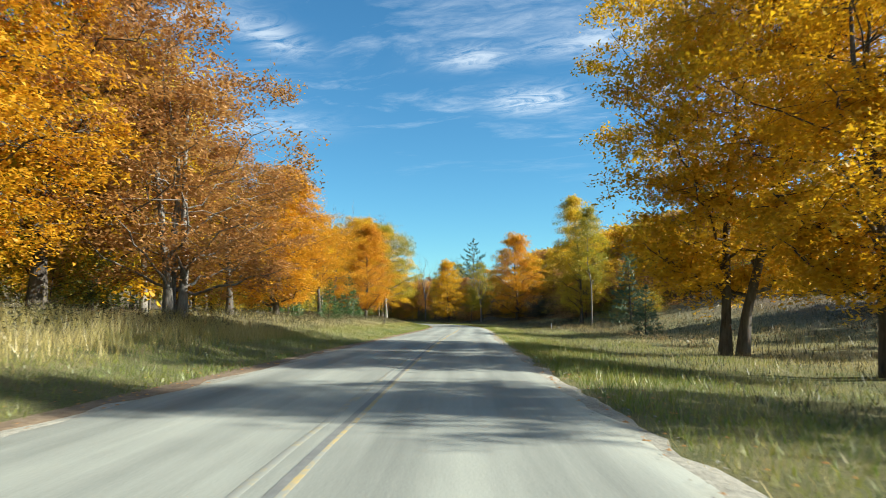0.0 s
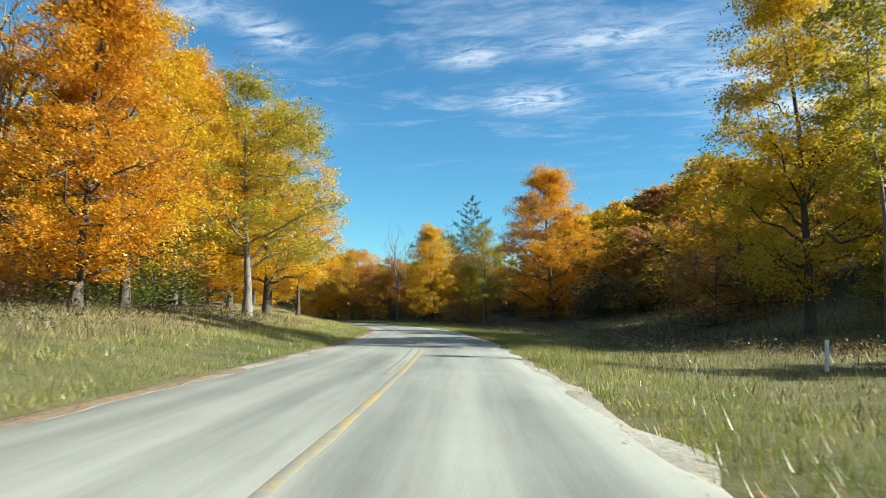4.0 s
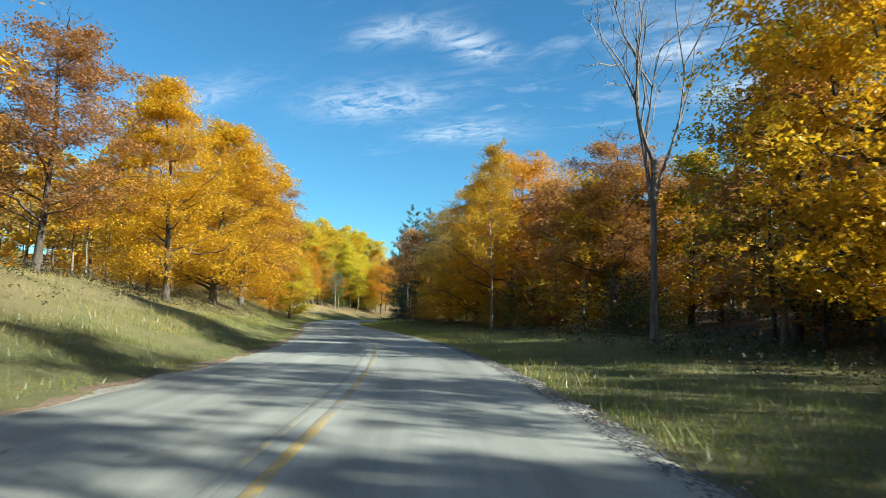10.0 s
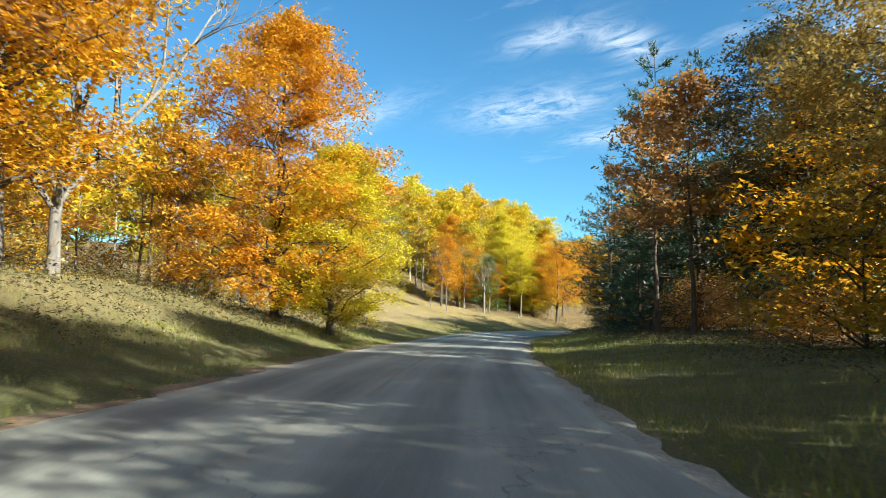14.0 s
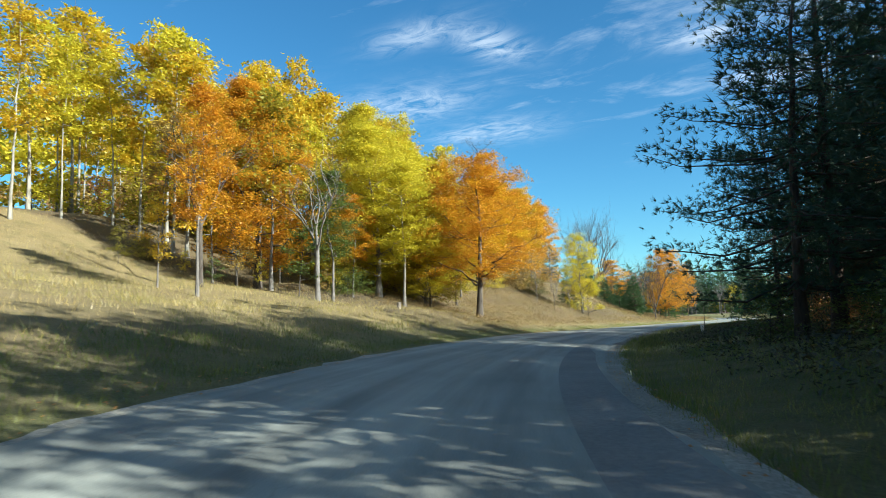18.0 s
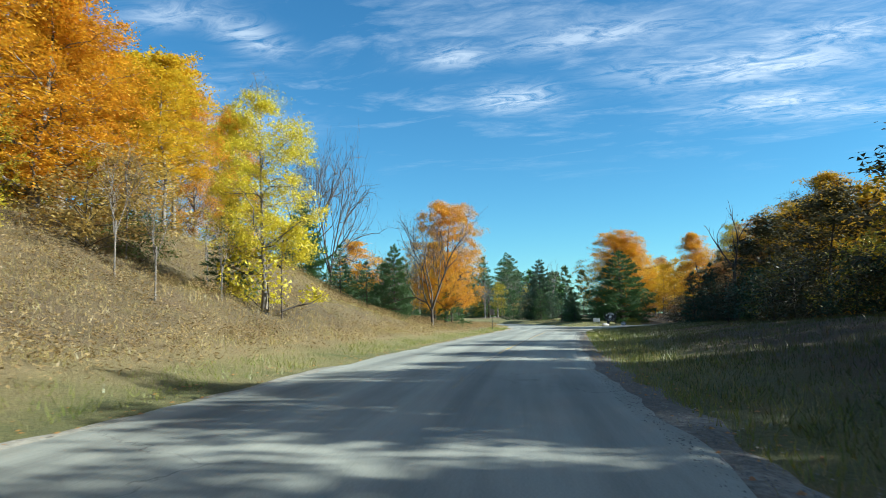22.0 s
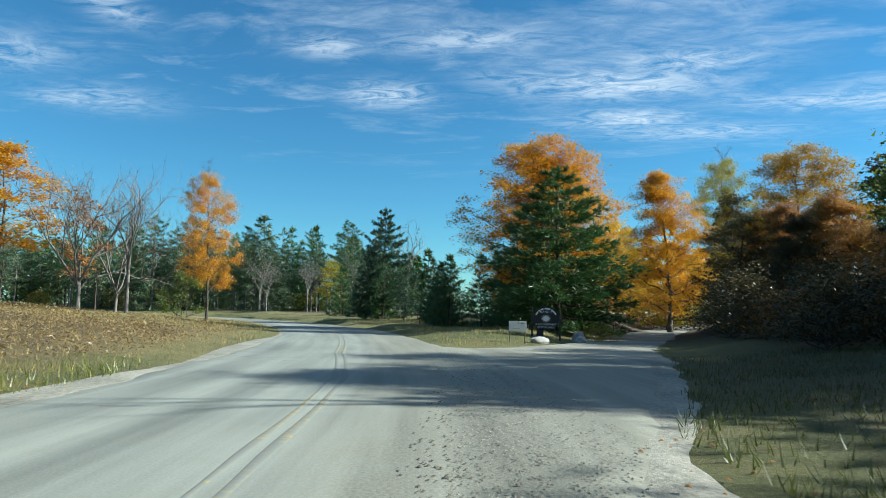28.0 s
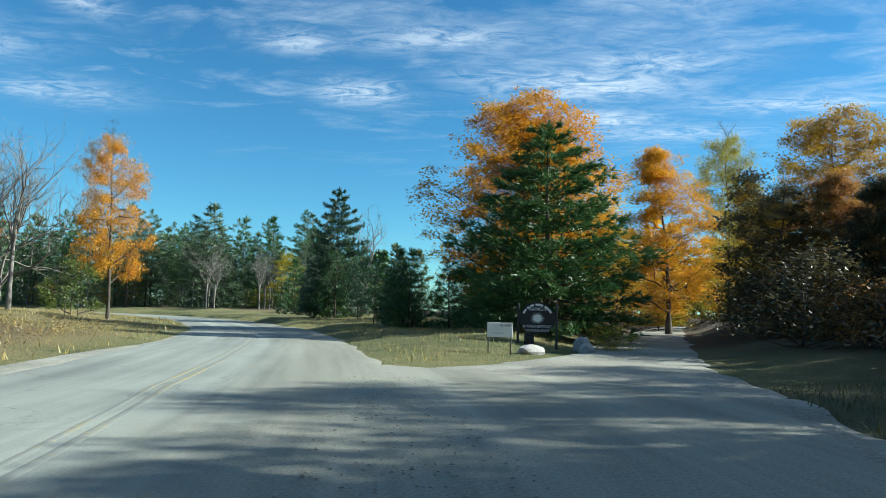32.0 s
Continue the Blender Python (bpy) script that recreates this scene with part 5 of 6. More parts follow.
# the darkest hue here paints the trees' shaded side into their leaf colour
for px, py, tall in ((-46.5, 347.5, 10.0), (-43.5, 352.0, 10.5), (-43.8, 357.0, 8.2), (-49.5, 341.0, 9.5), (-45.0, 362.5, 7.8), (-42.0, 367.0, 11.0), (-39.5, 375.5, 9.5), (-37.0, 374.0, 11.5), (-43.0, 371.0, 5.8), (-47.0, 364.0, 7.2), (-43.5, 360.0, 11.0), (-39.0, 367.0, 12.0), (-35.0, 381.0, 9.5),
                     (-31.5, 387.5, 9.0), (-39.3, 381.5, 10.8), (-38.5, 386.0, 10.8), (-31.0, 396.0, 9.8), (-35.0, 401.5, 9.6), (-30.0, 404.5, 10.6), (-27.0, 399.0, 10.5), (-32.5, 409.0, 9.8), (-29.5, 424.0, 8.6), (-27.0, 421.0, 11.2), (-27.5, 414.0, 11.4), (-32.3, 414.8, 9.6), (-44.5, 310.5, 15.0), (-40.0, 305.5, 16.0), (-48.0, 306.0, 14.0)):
    plant("wood_d", px, py, tall, 1.25, "bronze" if int(px) % 3 == 0 else "weed_shade", None, None, "in the woods", "woods right of the field")
plant("thicket_fine", -34.4, 449.8, 1.1, 1.5, "olive", None, 30, "beside the boulders")
plant("spruce", -33.6, 429.5, 5.6, 1.1, "dark_pine", None, 30, EDGE)
plant("snag", -32.3, 422.2, 12.4, 0.75, "tan", "maple", 40, EDGE)
plant("spruce", -32.0, 428.5, 6.5, 1.05, "dark_pine", None, 40, EDGE)
plant("pine_wild", -29.3, 431.5, 7.2, 1.0, "dark_pine", None, 70, EDGE)
plant("maple_d", -24.5, 424.5, 10.4, 1.0, "bronze", None, 70, EDGE)
plant("maple_d", -25.0, 430.5, 8.8, 1.0, "rust", None, 170, EDGE)
# tall trees whose shade crosses the fork
for px, py, tall in ((-22.5, 424.5, 15.4), (-21.0, 430.5, 14.5), (-19.0, 435.5, 12.0)):
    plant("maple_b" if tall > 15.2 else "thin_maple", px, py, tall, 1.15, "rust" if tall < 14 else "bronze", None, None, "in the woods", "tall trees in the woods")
# added out of view on the right, only to shade the lane's bushes
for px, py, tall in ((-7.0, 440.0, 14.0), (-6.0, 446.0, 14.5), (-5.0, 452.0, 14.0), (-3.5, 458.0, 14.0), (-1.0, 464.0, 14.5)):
    plant("wood_d", px, py, tall, 1.2, "weed_shade", None, None, "in the woods", "tall trees in the woods")
# the fork at the end
plant("maple_a", -14.0, 459.5, 13.4, 1.0, "bronze", None, 40, "in the woods beside the lane")
plant("pine_a", -34.2, 456.5, 10.4, 1.3, "pine", None, 25, "behind the round sign")
plant("maple_a", -32.3, 464.8, 14.2, 1.1, "orange", None, 60, "behind the big pine")
plant("maple_b", -31.4, 468.0, 13.6, 0.9, "orange", None, 200, "behind the big pine")
plant("maple_b", -28.6, 467.0, 12.8, 1.15, "gold", None, 100, "behind the big pine")
plant("maple_b", -14.0, 477.5, 16.4, 0.95, "orange", None, 60, "beside the gravel lane")
plant("thin_maple", -6.2, 480.0, 19, 0.66, "olive", None, 90, "beside the gravel lane")
plant("pine_a", -41.0, 488.0, 11.6, 0.8, "dark_pine", None, 75, "across the road bend")
plant("bare_b", -36.0, 503.0, 13.0, 0.9, "tan", "grey", 75, "behind the pines")

# ---------------- woods ----------------


def stand_rng(*numbers):
    """A random stream of its own for each stand of trees."""
    return random.Random(int(sum(abs(q) * k for q, k in zip(numbers, (977, 131, 37, 71, 53)))))


def free(x, y, gap):
    return all((x - a) ** 2 + (y - b) ** 2 > (gap * r) ** 2 for a, b, r in planted)


def woods(count, s_lo, s_hi, d_lo, d_hi, kinds, hues, tall, group, gap=0.8, clear=7.5, barks=(None,)):
    """Scatters trees over a stretch beside the road."""
    wood_rng = stand_rng(count, s_lo, s_hi, d_lo, d_hi)
    made = tries = 0
    while made < count and tries < count * 30:
        tries += 1
        s, d = wood_rng.uniform(s_lo, s_hi), wood_rng.uniform(d_lo, d_hi)
        x, y = (float(q) for q in beside(s, d))
        _, dd = along([x], [y])
        if abs(dd[0]) < clear or abs(dd[0]) < abs(d) * 0.6 or not free(x, y, gap):
            continue
        _, ld = along([x], [y], DLINE, DTAN, DLINE_S)
        if abs(ld[0]) < 4.5:
            continue
        kind = wood_rng.choice(kinds)
        if abs(d) > 28 and kind in DECID:
            kind = "back_a" if kind in DECID[::2] else "back_b"
        plant(kind, x, y, wood_rng.uniform(*tall), wood_rng.uniform(0.85, 1.2), wood_rng.choice(hues), wood_rng.choice(barks), None, "in the woods", group)
        made += 1


DECID, WARM = ("wood_a", "wood_b", "wood_c", "wood_d"), ("orange", "gold", "gold", "rust", "bronze", "olive", "yellow")
G1 = (None, None, "grey")
woods(28, -20, 62, -38, -17, ("wood_d", "wood_b", "wood_d"), ("gold", "orange", "yellow", "lime", "gold"), (14, 19), "woods left of the straight", 0.75, 12, G1)
woods(12, 60, 130, -26, -15, ("wood_thin", "wood_c", "wood_thin"), ("rust", "orange", "tan", "gold"), (9, 14), "woods left of the straight", 0.5, 12, ("grey", None))
woods(22, 62, 135, -42, -19, DECID, WARM, (13, 17), "woods left of the straight", 0.7, 14, G1)
woods(26, 130, 225, -46, -22, DECID + ("wood_thin",), ("orange", "rust", "gold", "orange", "tan"), (13, 17), "woods on the left bank", 0.65, 15, G1)
woods(16, 222, 292, -30, -15, ("wood_thin", "wood_c", "wood_a", "wood_thin"), ("orange", "tan", "gold", "tan"), (11, 16), "woods on the left bank", 0.5, 13, ("grey", "grey", None))
woods(18, 225, 300, -48, -24, DECID, ("orange", "gold", "tan", "gold", "yellow"), (13, 17), "woods on the left bank", 0.7, 15, G1)
woods(9, 280, 305, -30, -15, ("wood_thin", "slender"), ("tan", "olive", "rust"), (7, 11), "thin trees beside the meadow", 0.4, 14, ("grey",))
woods(56, 330, 408, -66, -37, ("aspen_a", "aspen_b"), ("yellow", "lime", "yellow", "lime", "lime"), (14, 18), "aspens on the hill", 0.30, 30, ("aspen",))
woods(14, 300, 334, -90, -52, ("aspen_a", "aspen_b"), ("yellow", "yellow", "gold"), (14, 18), "aspens on the hill", 0.35, 30, ("aspen",))
woods(34, 346, 405, -50, -30, ("aspen_a", "aspen_b"), ("lime", "lime", "yellow"), (17, 21), "aspens on the hill", 0.3, 28, ("aspen",))
woods(22, 348, 402, -36, -19, ("wood_a", "wood_c", "wood_thin", "aspen_a"), ("olive", "gold", "orange", "tan", "lime"), (11, 15), "trees at the hill foot", 0.45, 16, ("grey",))
woods(12, 338, 378, -23, -13, ("slender", "wood_thin", "bare_b", "wood_thin"), ("orange", "tan", "gold", "yellow"), (6, 11.5), "trees at the hill foot", 0.35, 12.5, ("grey", None))
woods(12, 404, 446, -50, -26, ("pine_far", "wood_thin", "spruce", "wood_c"), ("pine", "grey_pine"), (6, 10), "pines on the hill end", 0.5, 18)
woods(10, 425, 462, -40, -14, ("wood_thin", "spruce", "young_pine"), ("pine", "pine", "grey_pine"), (3.0, 6.5), "pines on the hill end", 0.5, 13)
woods(14, -10, 62, 42, 66, DECID, ("bronze", "olive", "green", "gold", "rust"), (14, 18), "woods beyond the field", 0.7, 30, G1)
woods(8, 118, 137, 30, 46, ("wood_d", "wood_b"), ("bronze", "gold", "rust", "olive"), (7, 9.5), "woods on the right slope", 0.6, 24, G1)
woods(12, 104, 122, 32, 58, DECID, ("bronze", "gold", "rust", "olive", "orange", "green"), (12, 15), "woods on the right slope", 0.6, 24, G1)
woods(22, 134, 167, 26, 42, ("wood_d", "wood_b", "wood_d"), ("bronze", "weed_shade", "rust", "weed_shade"), (7, 9.5), "woods on the right slope", 0.5, 20, G1)
woods(6, 167, 182, 27, 50, DECID, ("bronze", "gold", "rust", "olive", "orange"), (13, 15), "woods on the right slope", 0.6, 24, G1)
woods(20, 134, 168, 48, 66, ("wood_d", "wood_b"), ("bronze", "rust", "gold", "orange"), (13, 16), "woods on the right slope", 0.55, 16, G1)
woods(16, 168, 205, 20, 44, ("wood_d", "wood_b", "wood_d"), ("bronze", "rust", "bronze", "orange"), (6.2, 8.2), "woods on the right slope", 0.55, 16, G1)
woods(44, 160, 214, 51, 66, ("wood_d", "wood_b"), ("bronze", "rust", "gold"), (17, 19.5), "woods on the right slope", 0.4, 16, G1)
woods(8, 104, 124, 30, 42, ("wood_d", "wood_b", "wood_d"), ("bronze", "olive", "rust"), (12, 15), "woods on the right slope", 0.7, 16, G1)
woods(4, 197, 204, 13, 18, ("wood_d", "wood_thin"), ("bronze", "rust", "olive"), (11, 13), "woods on the right", 0.5, 11.5, G1)
woods(10, 214, 232, 14, 26, DECID + ("wood_d", "wood_thin"), ("bronze", "rust", "olive", "gold", "orange", "bronze"), (10.5, 13), "woods on the right", 0.6, 11.5, G1)
woods(15, 232, 296, 15, 26, DECID + ("wood_d", "wood_thin"), ("bronze", "rust", "olive", "gold", "orange", "bronze"), (11, 13.5), "woods on the right", 0.6, 11.5, G1)
woods(2, 272, 290, 10.0, 12.5, ("wood_thin", "wood_c", "wood_thin"), ("rust", "gold", "rust"), (12, 15), "woods on the right", 0.4, 8.2, ("maple",))
woods(26, 165, 305, 26, 44, DECID, ("bronze", "rust", "orange", "gold"), (11, 14), "woods on the right", 0.75, 18, G1)
woods(4, 318, 345, 10.5, 17, ("pine_wild", "pine_b"), ("dark_pine",), (13, 17), "dark pines by the bend", 0.45, 9.5)
woods(18, 288, 350, 18, 36, ("pine_far", "wood_d", "pine_wild", "wood_b"), ("dark_pine", "dark_pine"), (14, 18), "dark pines by the bend", 0.5, 9.5)
woods(12, 343, 386, 16, 27, DECID + ("wood_d", "wood_d"), ("bronze", "rust", "green"), (10.5, 12.5), "woods right of the field", 0.5, 12, G1)
woods(6, 372, 402, 24, 34, DECID + ("wood_d", "wood_d"), ("bronze", "rust", "green", "olive"), (8.5, 10.5), "woods right of the field", 0.5, 18, G1)
woods(26, 346, 425, 29, 46, DECID + ("wood_d",), ("bronze", "rust", "bronze", "olive", "rust"), (10.5, 13), "woods right of the field", 0.5, 22, G1)
woods(10, 380, 438, 15, 22, ("thicket_fine", "thicket_fine", "spruce"), ("dark_pine", "weed_shade"), (3.0, 5), "bushes right of the field", 0.6, 14)


def grove(count, x_lo, x_hi, y_lo, y_hi, kinds, hues, tall, group, gap=0.5, barks=(None,), clear=7.0, lane=4.2):
    wood_rng = stand_rng(count, x_lo, x_hi, y_lo, y_hi)
    made = tries = 0
    while made < count and tries < count * 40:
        tries += 1
        x, y = wood_rng.uniform(x_lo, x_hi), wood_rng.uniform(y_lo, y_hi)
        _, d = along([x], [y])
        _, ld = along([x], [y], DLINE, DTAN, DLINE_S)
        if abs(d[0]) < clear or abs(ld[0]) < lane or not free(x, y, gap):
            continue
        plant(wood_rng.choice(kinds), x, y, wood_rng.uniform(*tall), wood_rng.uniform(0.85, 1.2), wood_rng.choice(hues), wood_rng.choice(barks), None, "", group)
        made += 1


grove(18, -40.5, -35.5, 462, 484, ("young_pine", "spruce", "sapling"), ("dark_pine", "grey_pine", "pine"), (3.0, 5.2), "young pines by the sign", 0.45)
grove(10, -36.5, -28, 460, 476, ("young_pine", "spruce"), ("dark_pine", "pine"), (2.4, 4.2), "young pines by the sign", 0.45)
grove(12, -44, -30, 484, 520, ("spruce", "pine_far", "young_pine"), ("dark_pine", "pine"), (5, 9), "young pines by the sign", 0.6)
grove(76, -130, -34, 556, 596, ("pine_far", "pine_far", "pine_far", "spruce"), ("pine", "grey_pine", "grey_pine"), (13, 19), "far pine woods", 0.26, ("pine", "grey"), 9)
grove(18, -120, -70, 470, 530, ("pine_far", "pine_far", "wood_thin", "spruce"), ("pine", "grey_pine"), (8, 13), "far pine woods", 0.5)
grove(12, -56, -36, 540, 562, ("wood_thin", "bare_b"), ("olive", "grey_pine"), (9, 12), "thin trees by the far road", 0.4, ("grey",), 6)
grove(24, -27, -4, 406, 431, ("wood_d", "wood_d", "wood_b"), ("bronze", "olive", "rust", "green"), (9, 12), "woods right of the lane", 0.38, G1, 13, 5.2)
# mostly near-black leaves: shade beside the lane is painted into the hue
grove(18, -28, -6, 438, 458, ("maple_d", "thin_maple", "bare_b", "thin_maple"), ("weed_shade", "weed_shade", "rust", "weed_shade"), (6.0, 8.5), "woods right of the lane", 0.5, G1, 13, 5.2)
grove(64, -33, -6, 428, 468, ("thicket_fine",), ("weed_shade", "weed_shade", "weed_shade", "rust"), (2.2, 4.4), "bushes right of the lane", 0.3, (None,), 11, 4.6)
grove(22, -18, 26, 440, 472, ("wood_d", "bare_b", "bare_b", "wood_thin"), ("weed_shade", "rust", "weed_shade", "green"), (9, 12.5), "woods beside the lane", 0.55, G1, 16, 5.0)
grove(12, -32, -4, 432, 468, ("shrub", "sapling", "wood_thin"), ("green", "weed_shade", "weed_shade"), (2.5, 5.5), "bushes beside the lane", 0.4, (None,), 13, 4.2)
grove(20, -4, 40, 486, 540, ("wood_d", "wood_b", "wood_d"), ("bronze", "weed_shade", "bronze", "rust"), (10, 15), "woods beside the lane", 0.55, G1, 8, 4.2)
grove(10, -21, -2, 490, 516, ("wood_b", "wood_d"), ("gold", "orange", "bronze"), (9, 12), "woods beside the lane", 0.5, G1, 8, 4.2)


def distant_woods(name, seed, count, kinds, hues, label, place, clear=30, size=1.0):
    """Woods too far off to tell their trees apart: one joined mesh."""
    rng = np.random.default_rng(seed)
    co, fa, ma, n = [], [], [], 0
    mats = [LEAF[h] for h in hues] + [BARK["maple"]]
    for _ in range(count):
        x, y = place(rng)
        if abs(float(along([x], [y])[1][0])) < clear:
            continue
        z, k, w = ground_at(x, y), size * rng.uniform(0.8, 1.12), rng.uniform(0.85, 1.2)
        a = rng.uniform(0, 6.28)
        rot = np.array([[math.cos(a) * w, -math.sin(a) * w, 0], [math.sin(a) * w, math.cos(a) * w, 0], [0, 0, 1]]) * k
        hue = int(rng.integers(len(hues)))
        for me, m in zip(shape(kinds[int(rng.integers(len(kinds)))])[:2], (len(hues), hue)):
            v = np.empty(len(me.vertices) * 3, np.float32)
            me.vertices.foreach_get("co", v)
            me.calc_loop_triangles()
            f = np.empty(len(me.loop_triangles) * 3, np.int32)
            me.loop_triangles.foreach_get("vertices", f)
            co.append(v.reshape(-1, 3) @ rot.T + (x, y, z))
            fa.append(f + n)
            ma.append(np.full(len(f) // 3, m, np.int32))
            n += len(v) // 3
    me = mesh_from(name, np.vstack(co), np.concatenate(fa), 3, None)
    for m in mats:
        me.materials.append(m)
    me.polygons.foreach_set("material_index", np.concatenate(ma))
    tagged(new(name, me), label, "woods", kind="stuff")


def beside_at(s_lo, s_hi, d_lo, d_hi):
    def f(rng):
        return tuple(float(q) for q in beside(rng.uniform(s_lo, s_hi), rng.uniform(d_lo, d_hi)))
    return f


def box_at(x0, x1, y0, y1):
    return lambda rng: (float(rng.uniform(x0, x1)), float(rng.uniform(y0, y1)))


DD = ("dist_a", "dist_b")
distant_woods("distant_woods", 61, 60, DD, ("gold", "orange", "rust", "olive"), "autumn woods stretching away behind the trees", beside_at(-30, 310, -95, -44))
distant_woods("distant_woods", 62, 76, DD, ("bronze", "orange", "rust", "olive"), "autumn woods rising on the slope behind", beside_at(-20, 310, 46, 105))
distant_woods("distant_woods", 63, 60, DD, ("lime", "yellow", "lime"), "yellow-green aspen woods on the hill top", beside_at(315, 425, -125, -64))
distant_woods("distant_woods", 64, 60, DD, ("bronze", "rust", "olive", "gold"), "autumn woods behind the field", beside_at(345, 450, 52, 110))
distant_woods("distant_woods", 65, 120, ("dist_p", "dist_p", "dist_b"), ("pine", "dark_pine", "grey_pine"), "dark pine woods along the horizon", box_at(-260, 0, 592, 660))
distant_woods("distant_woods", 66, 60, ("dist_p", "dist_b"), ("pine", "grey_pine", "tan"), "pine woods beyond the meadow", box_at(-260, -100, 440, 575))
distant_woods("distant_woods", 67, 90, DD + ("dist_p",), ("orange", "gold", "bronze", "pine"), "mixed woods behind the lane", box_at(12, 140, 530, 640))
distant_woods("distant_woods", 68, 40, DD, ("bronze", "rust", "olive", "gold"), "autumn woods beside the lane", box_at(26, 120, 420, 530))

distant_woods("far_undergrowth", 69, 90, ("thicket",), ("pine", "olive", "green", "tan"), "low dark undergrowth beneath the far pines", box_at(-150, -25, 556, 600), 8, 1.2)
distant_woods("far_undergrowth", 70, 50, ("thicket",), ("rust", "bronze", "olive"), "brown undergrowth on the wooded slope", beside_at(20, 200, 42, 75), 30, 1.5)
distant_woods("far_undergrowth", 71, 60, ("thicket",), ("lime", "tan", "olive"), "undergrowth beneath the aspens on the hill", beside_at(300, 410, -85, -36), 30, 1.1)

distant_woods("far_undergrowth", 72, 60, ("thicket",), ("pine", "dark_pine", "green"), "low dark undergrowth beneath the far pines", box_at(-260, 10, 588, 650), 8, 2.2)

distant_woods("far_undergrowth", 73, 46, ("thicket",), ("rust", "olive", "bronze"), "brown undergrowth behind the lane", box_at(-16, 45, 486, 548), 8, 1.5)
distant_woods("far_undergrowth", 74, 30, ("thicket",), ("rust", "olive", "green"), "brown undergrowth in the woods beside the lane", box_at(-4, 40, 430, 486), 8, 1.5)

distant_woods("far_undergrowth", 75, 60, ("thicket",), ("lime", "tan", "olive", "rust"), "undergrowth beneath the trees on the hillside", beside_at(362, 416, -62, -29), 26, 1.4)


def understorey(count, s_lo, s_hi, d_lo, d_hi, kinds, hues, tall, group, clear=9.0):
    wood_rng = stand_rng(count, s_lo, s_hi, d_lo, d_hi)
    for _ in range(count):
        s, d = wood_rng.uniform(s_lo, s_hi), wood_rng.uniform(d_lo, d_hi)
        x, y = (float(q) for q in beside(s, d))
        _, dd = along([x], [y])
        _, ld = along([x], [y], DLINE, DTAN, DLINE_S)
        if abs(dd[0]) < clear or abs(ld[0]) < 4.0:
            continue
        plant(wood_rng.choice(kinds), x, y, wood_rng.uniform(*tall), wood_rng.uniform(0.8, 1.3), wood_rng.choice(hues), None, None, "under the trees", group)


understorey(30, 100, 195, 21, 32, ("thicket_fine", "thicket_fine", "sapling"), ("weed_shade", "olive", "bronze", "rust"), (2.2, 4.5), "undergrowth on the right", 19)
understorey(34, 118, 168, 20, 40, ("thicket_fine",), ("weed_shade", "weed_shade", "rust", "bronze"), (3.0, 5.5), "undergrowth on the slope", 18)
understorey(60, 168, 300, 12.5, 26, ("thicket_fine", "thicket_fine", "sapling"), ("green", "weed_shade", "bronze", "rust"), (2.2, 5.0), "undergrowth on the right", 11)
understorey(24, 92, 150, 26, 44, ("thicket_fine",), ("green", "olive", "rust"), (2.5, 5.5), "undergrowth on the slope", 20)
understorey(36, -15, 130, -27, -14.5, ("thicket_fine", "thicket_fine", "sapling"), ("olive", "gold", "green", "rust"), (2.0, 5.0), "undergrowth on the left", 13)
understorey(20, 130, 225, -40, -24, ("thicket_fine", "sapling"), ("rust", "gold", "tan"), (1.8, 4.0), "undergrowth on the left", 18)
understorey(22, 225, 295, -24, -13, ("thicket_fine", "sapling"), ("tan", "gold", "tan"), (1.5, 4.0), "undergrowth on the left", 12)
understorey(48, 345, 400, -32, -16, ("thicket_fine", "sapling", "sapling"), ("tan", "lime", "olive", "green"), (1.5, 5.0), "undergrowth on the left", 13)
understorey(26, 280, 308, -30, -14, ("thicket_fine", "sapling"), ("tan", "olive", "rust", "tan"), (1.2, 3.6), "undergrowth on the left", 13)
understorey(14, 310, 345, 7.5, 14, ("thicket_fine",), ("green", "rust", "dark_pine"), (0.9, 2.4), "undergrowth by the bend", 7.2)
understorey(40, 346, 442, 19, 34, ("thicket_fine",), ("green", "olive", "rust"), (2.2, 5.0), "undergrowth by the field", 17)
understorey(16, -10, 60, 42, 56, ("thicket_fine",), ("green", "olive", "rust"), (2.5, 5.0), "undergrowth beyond the field", 36)


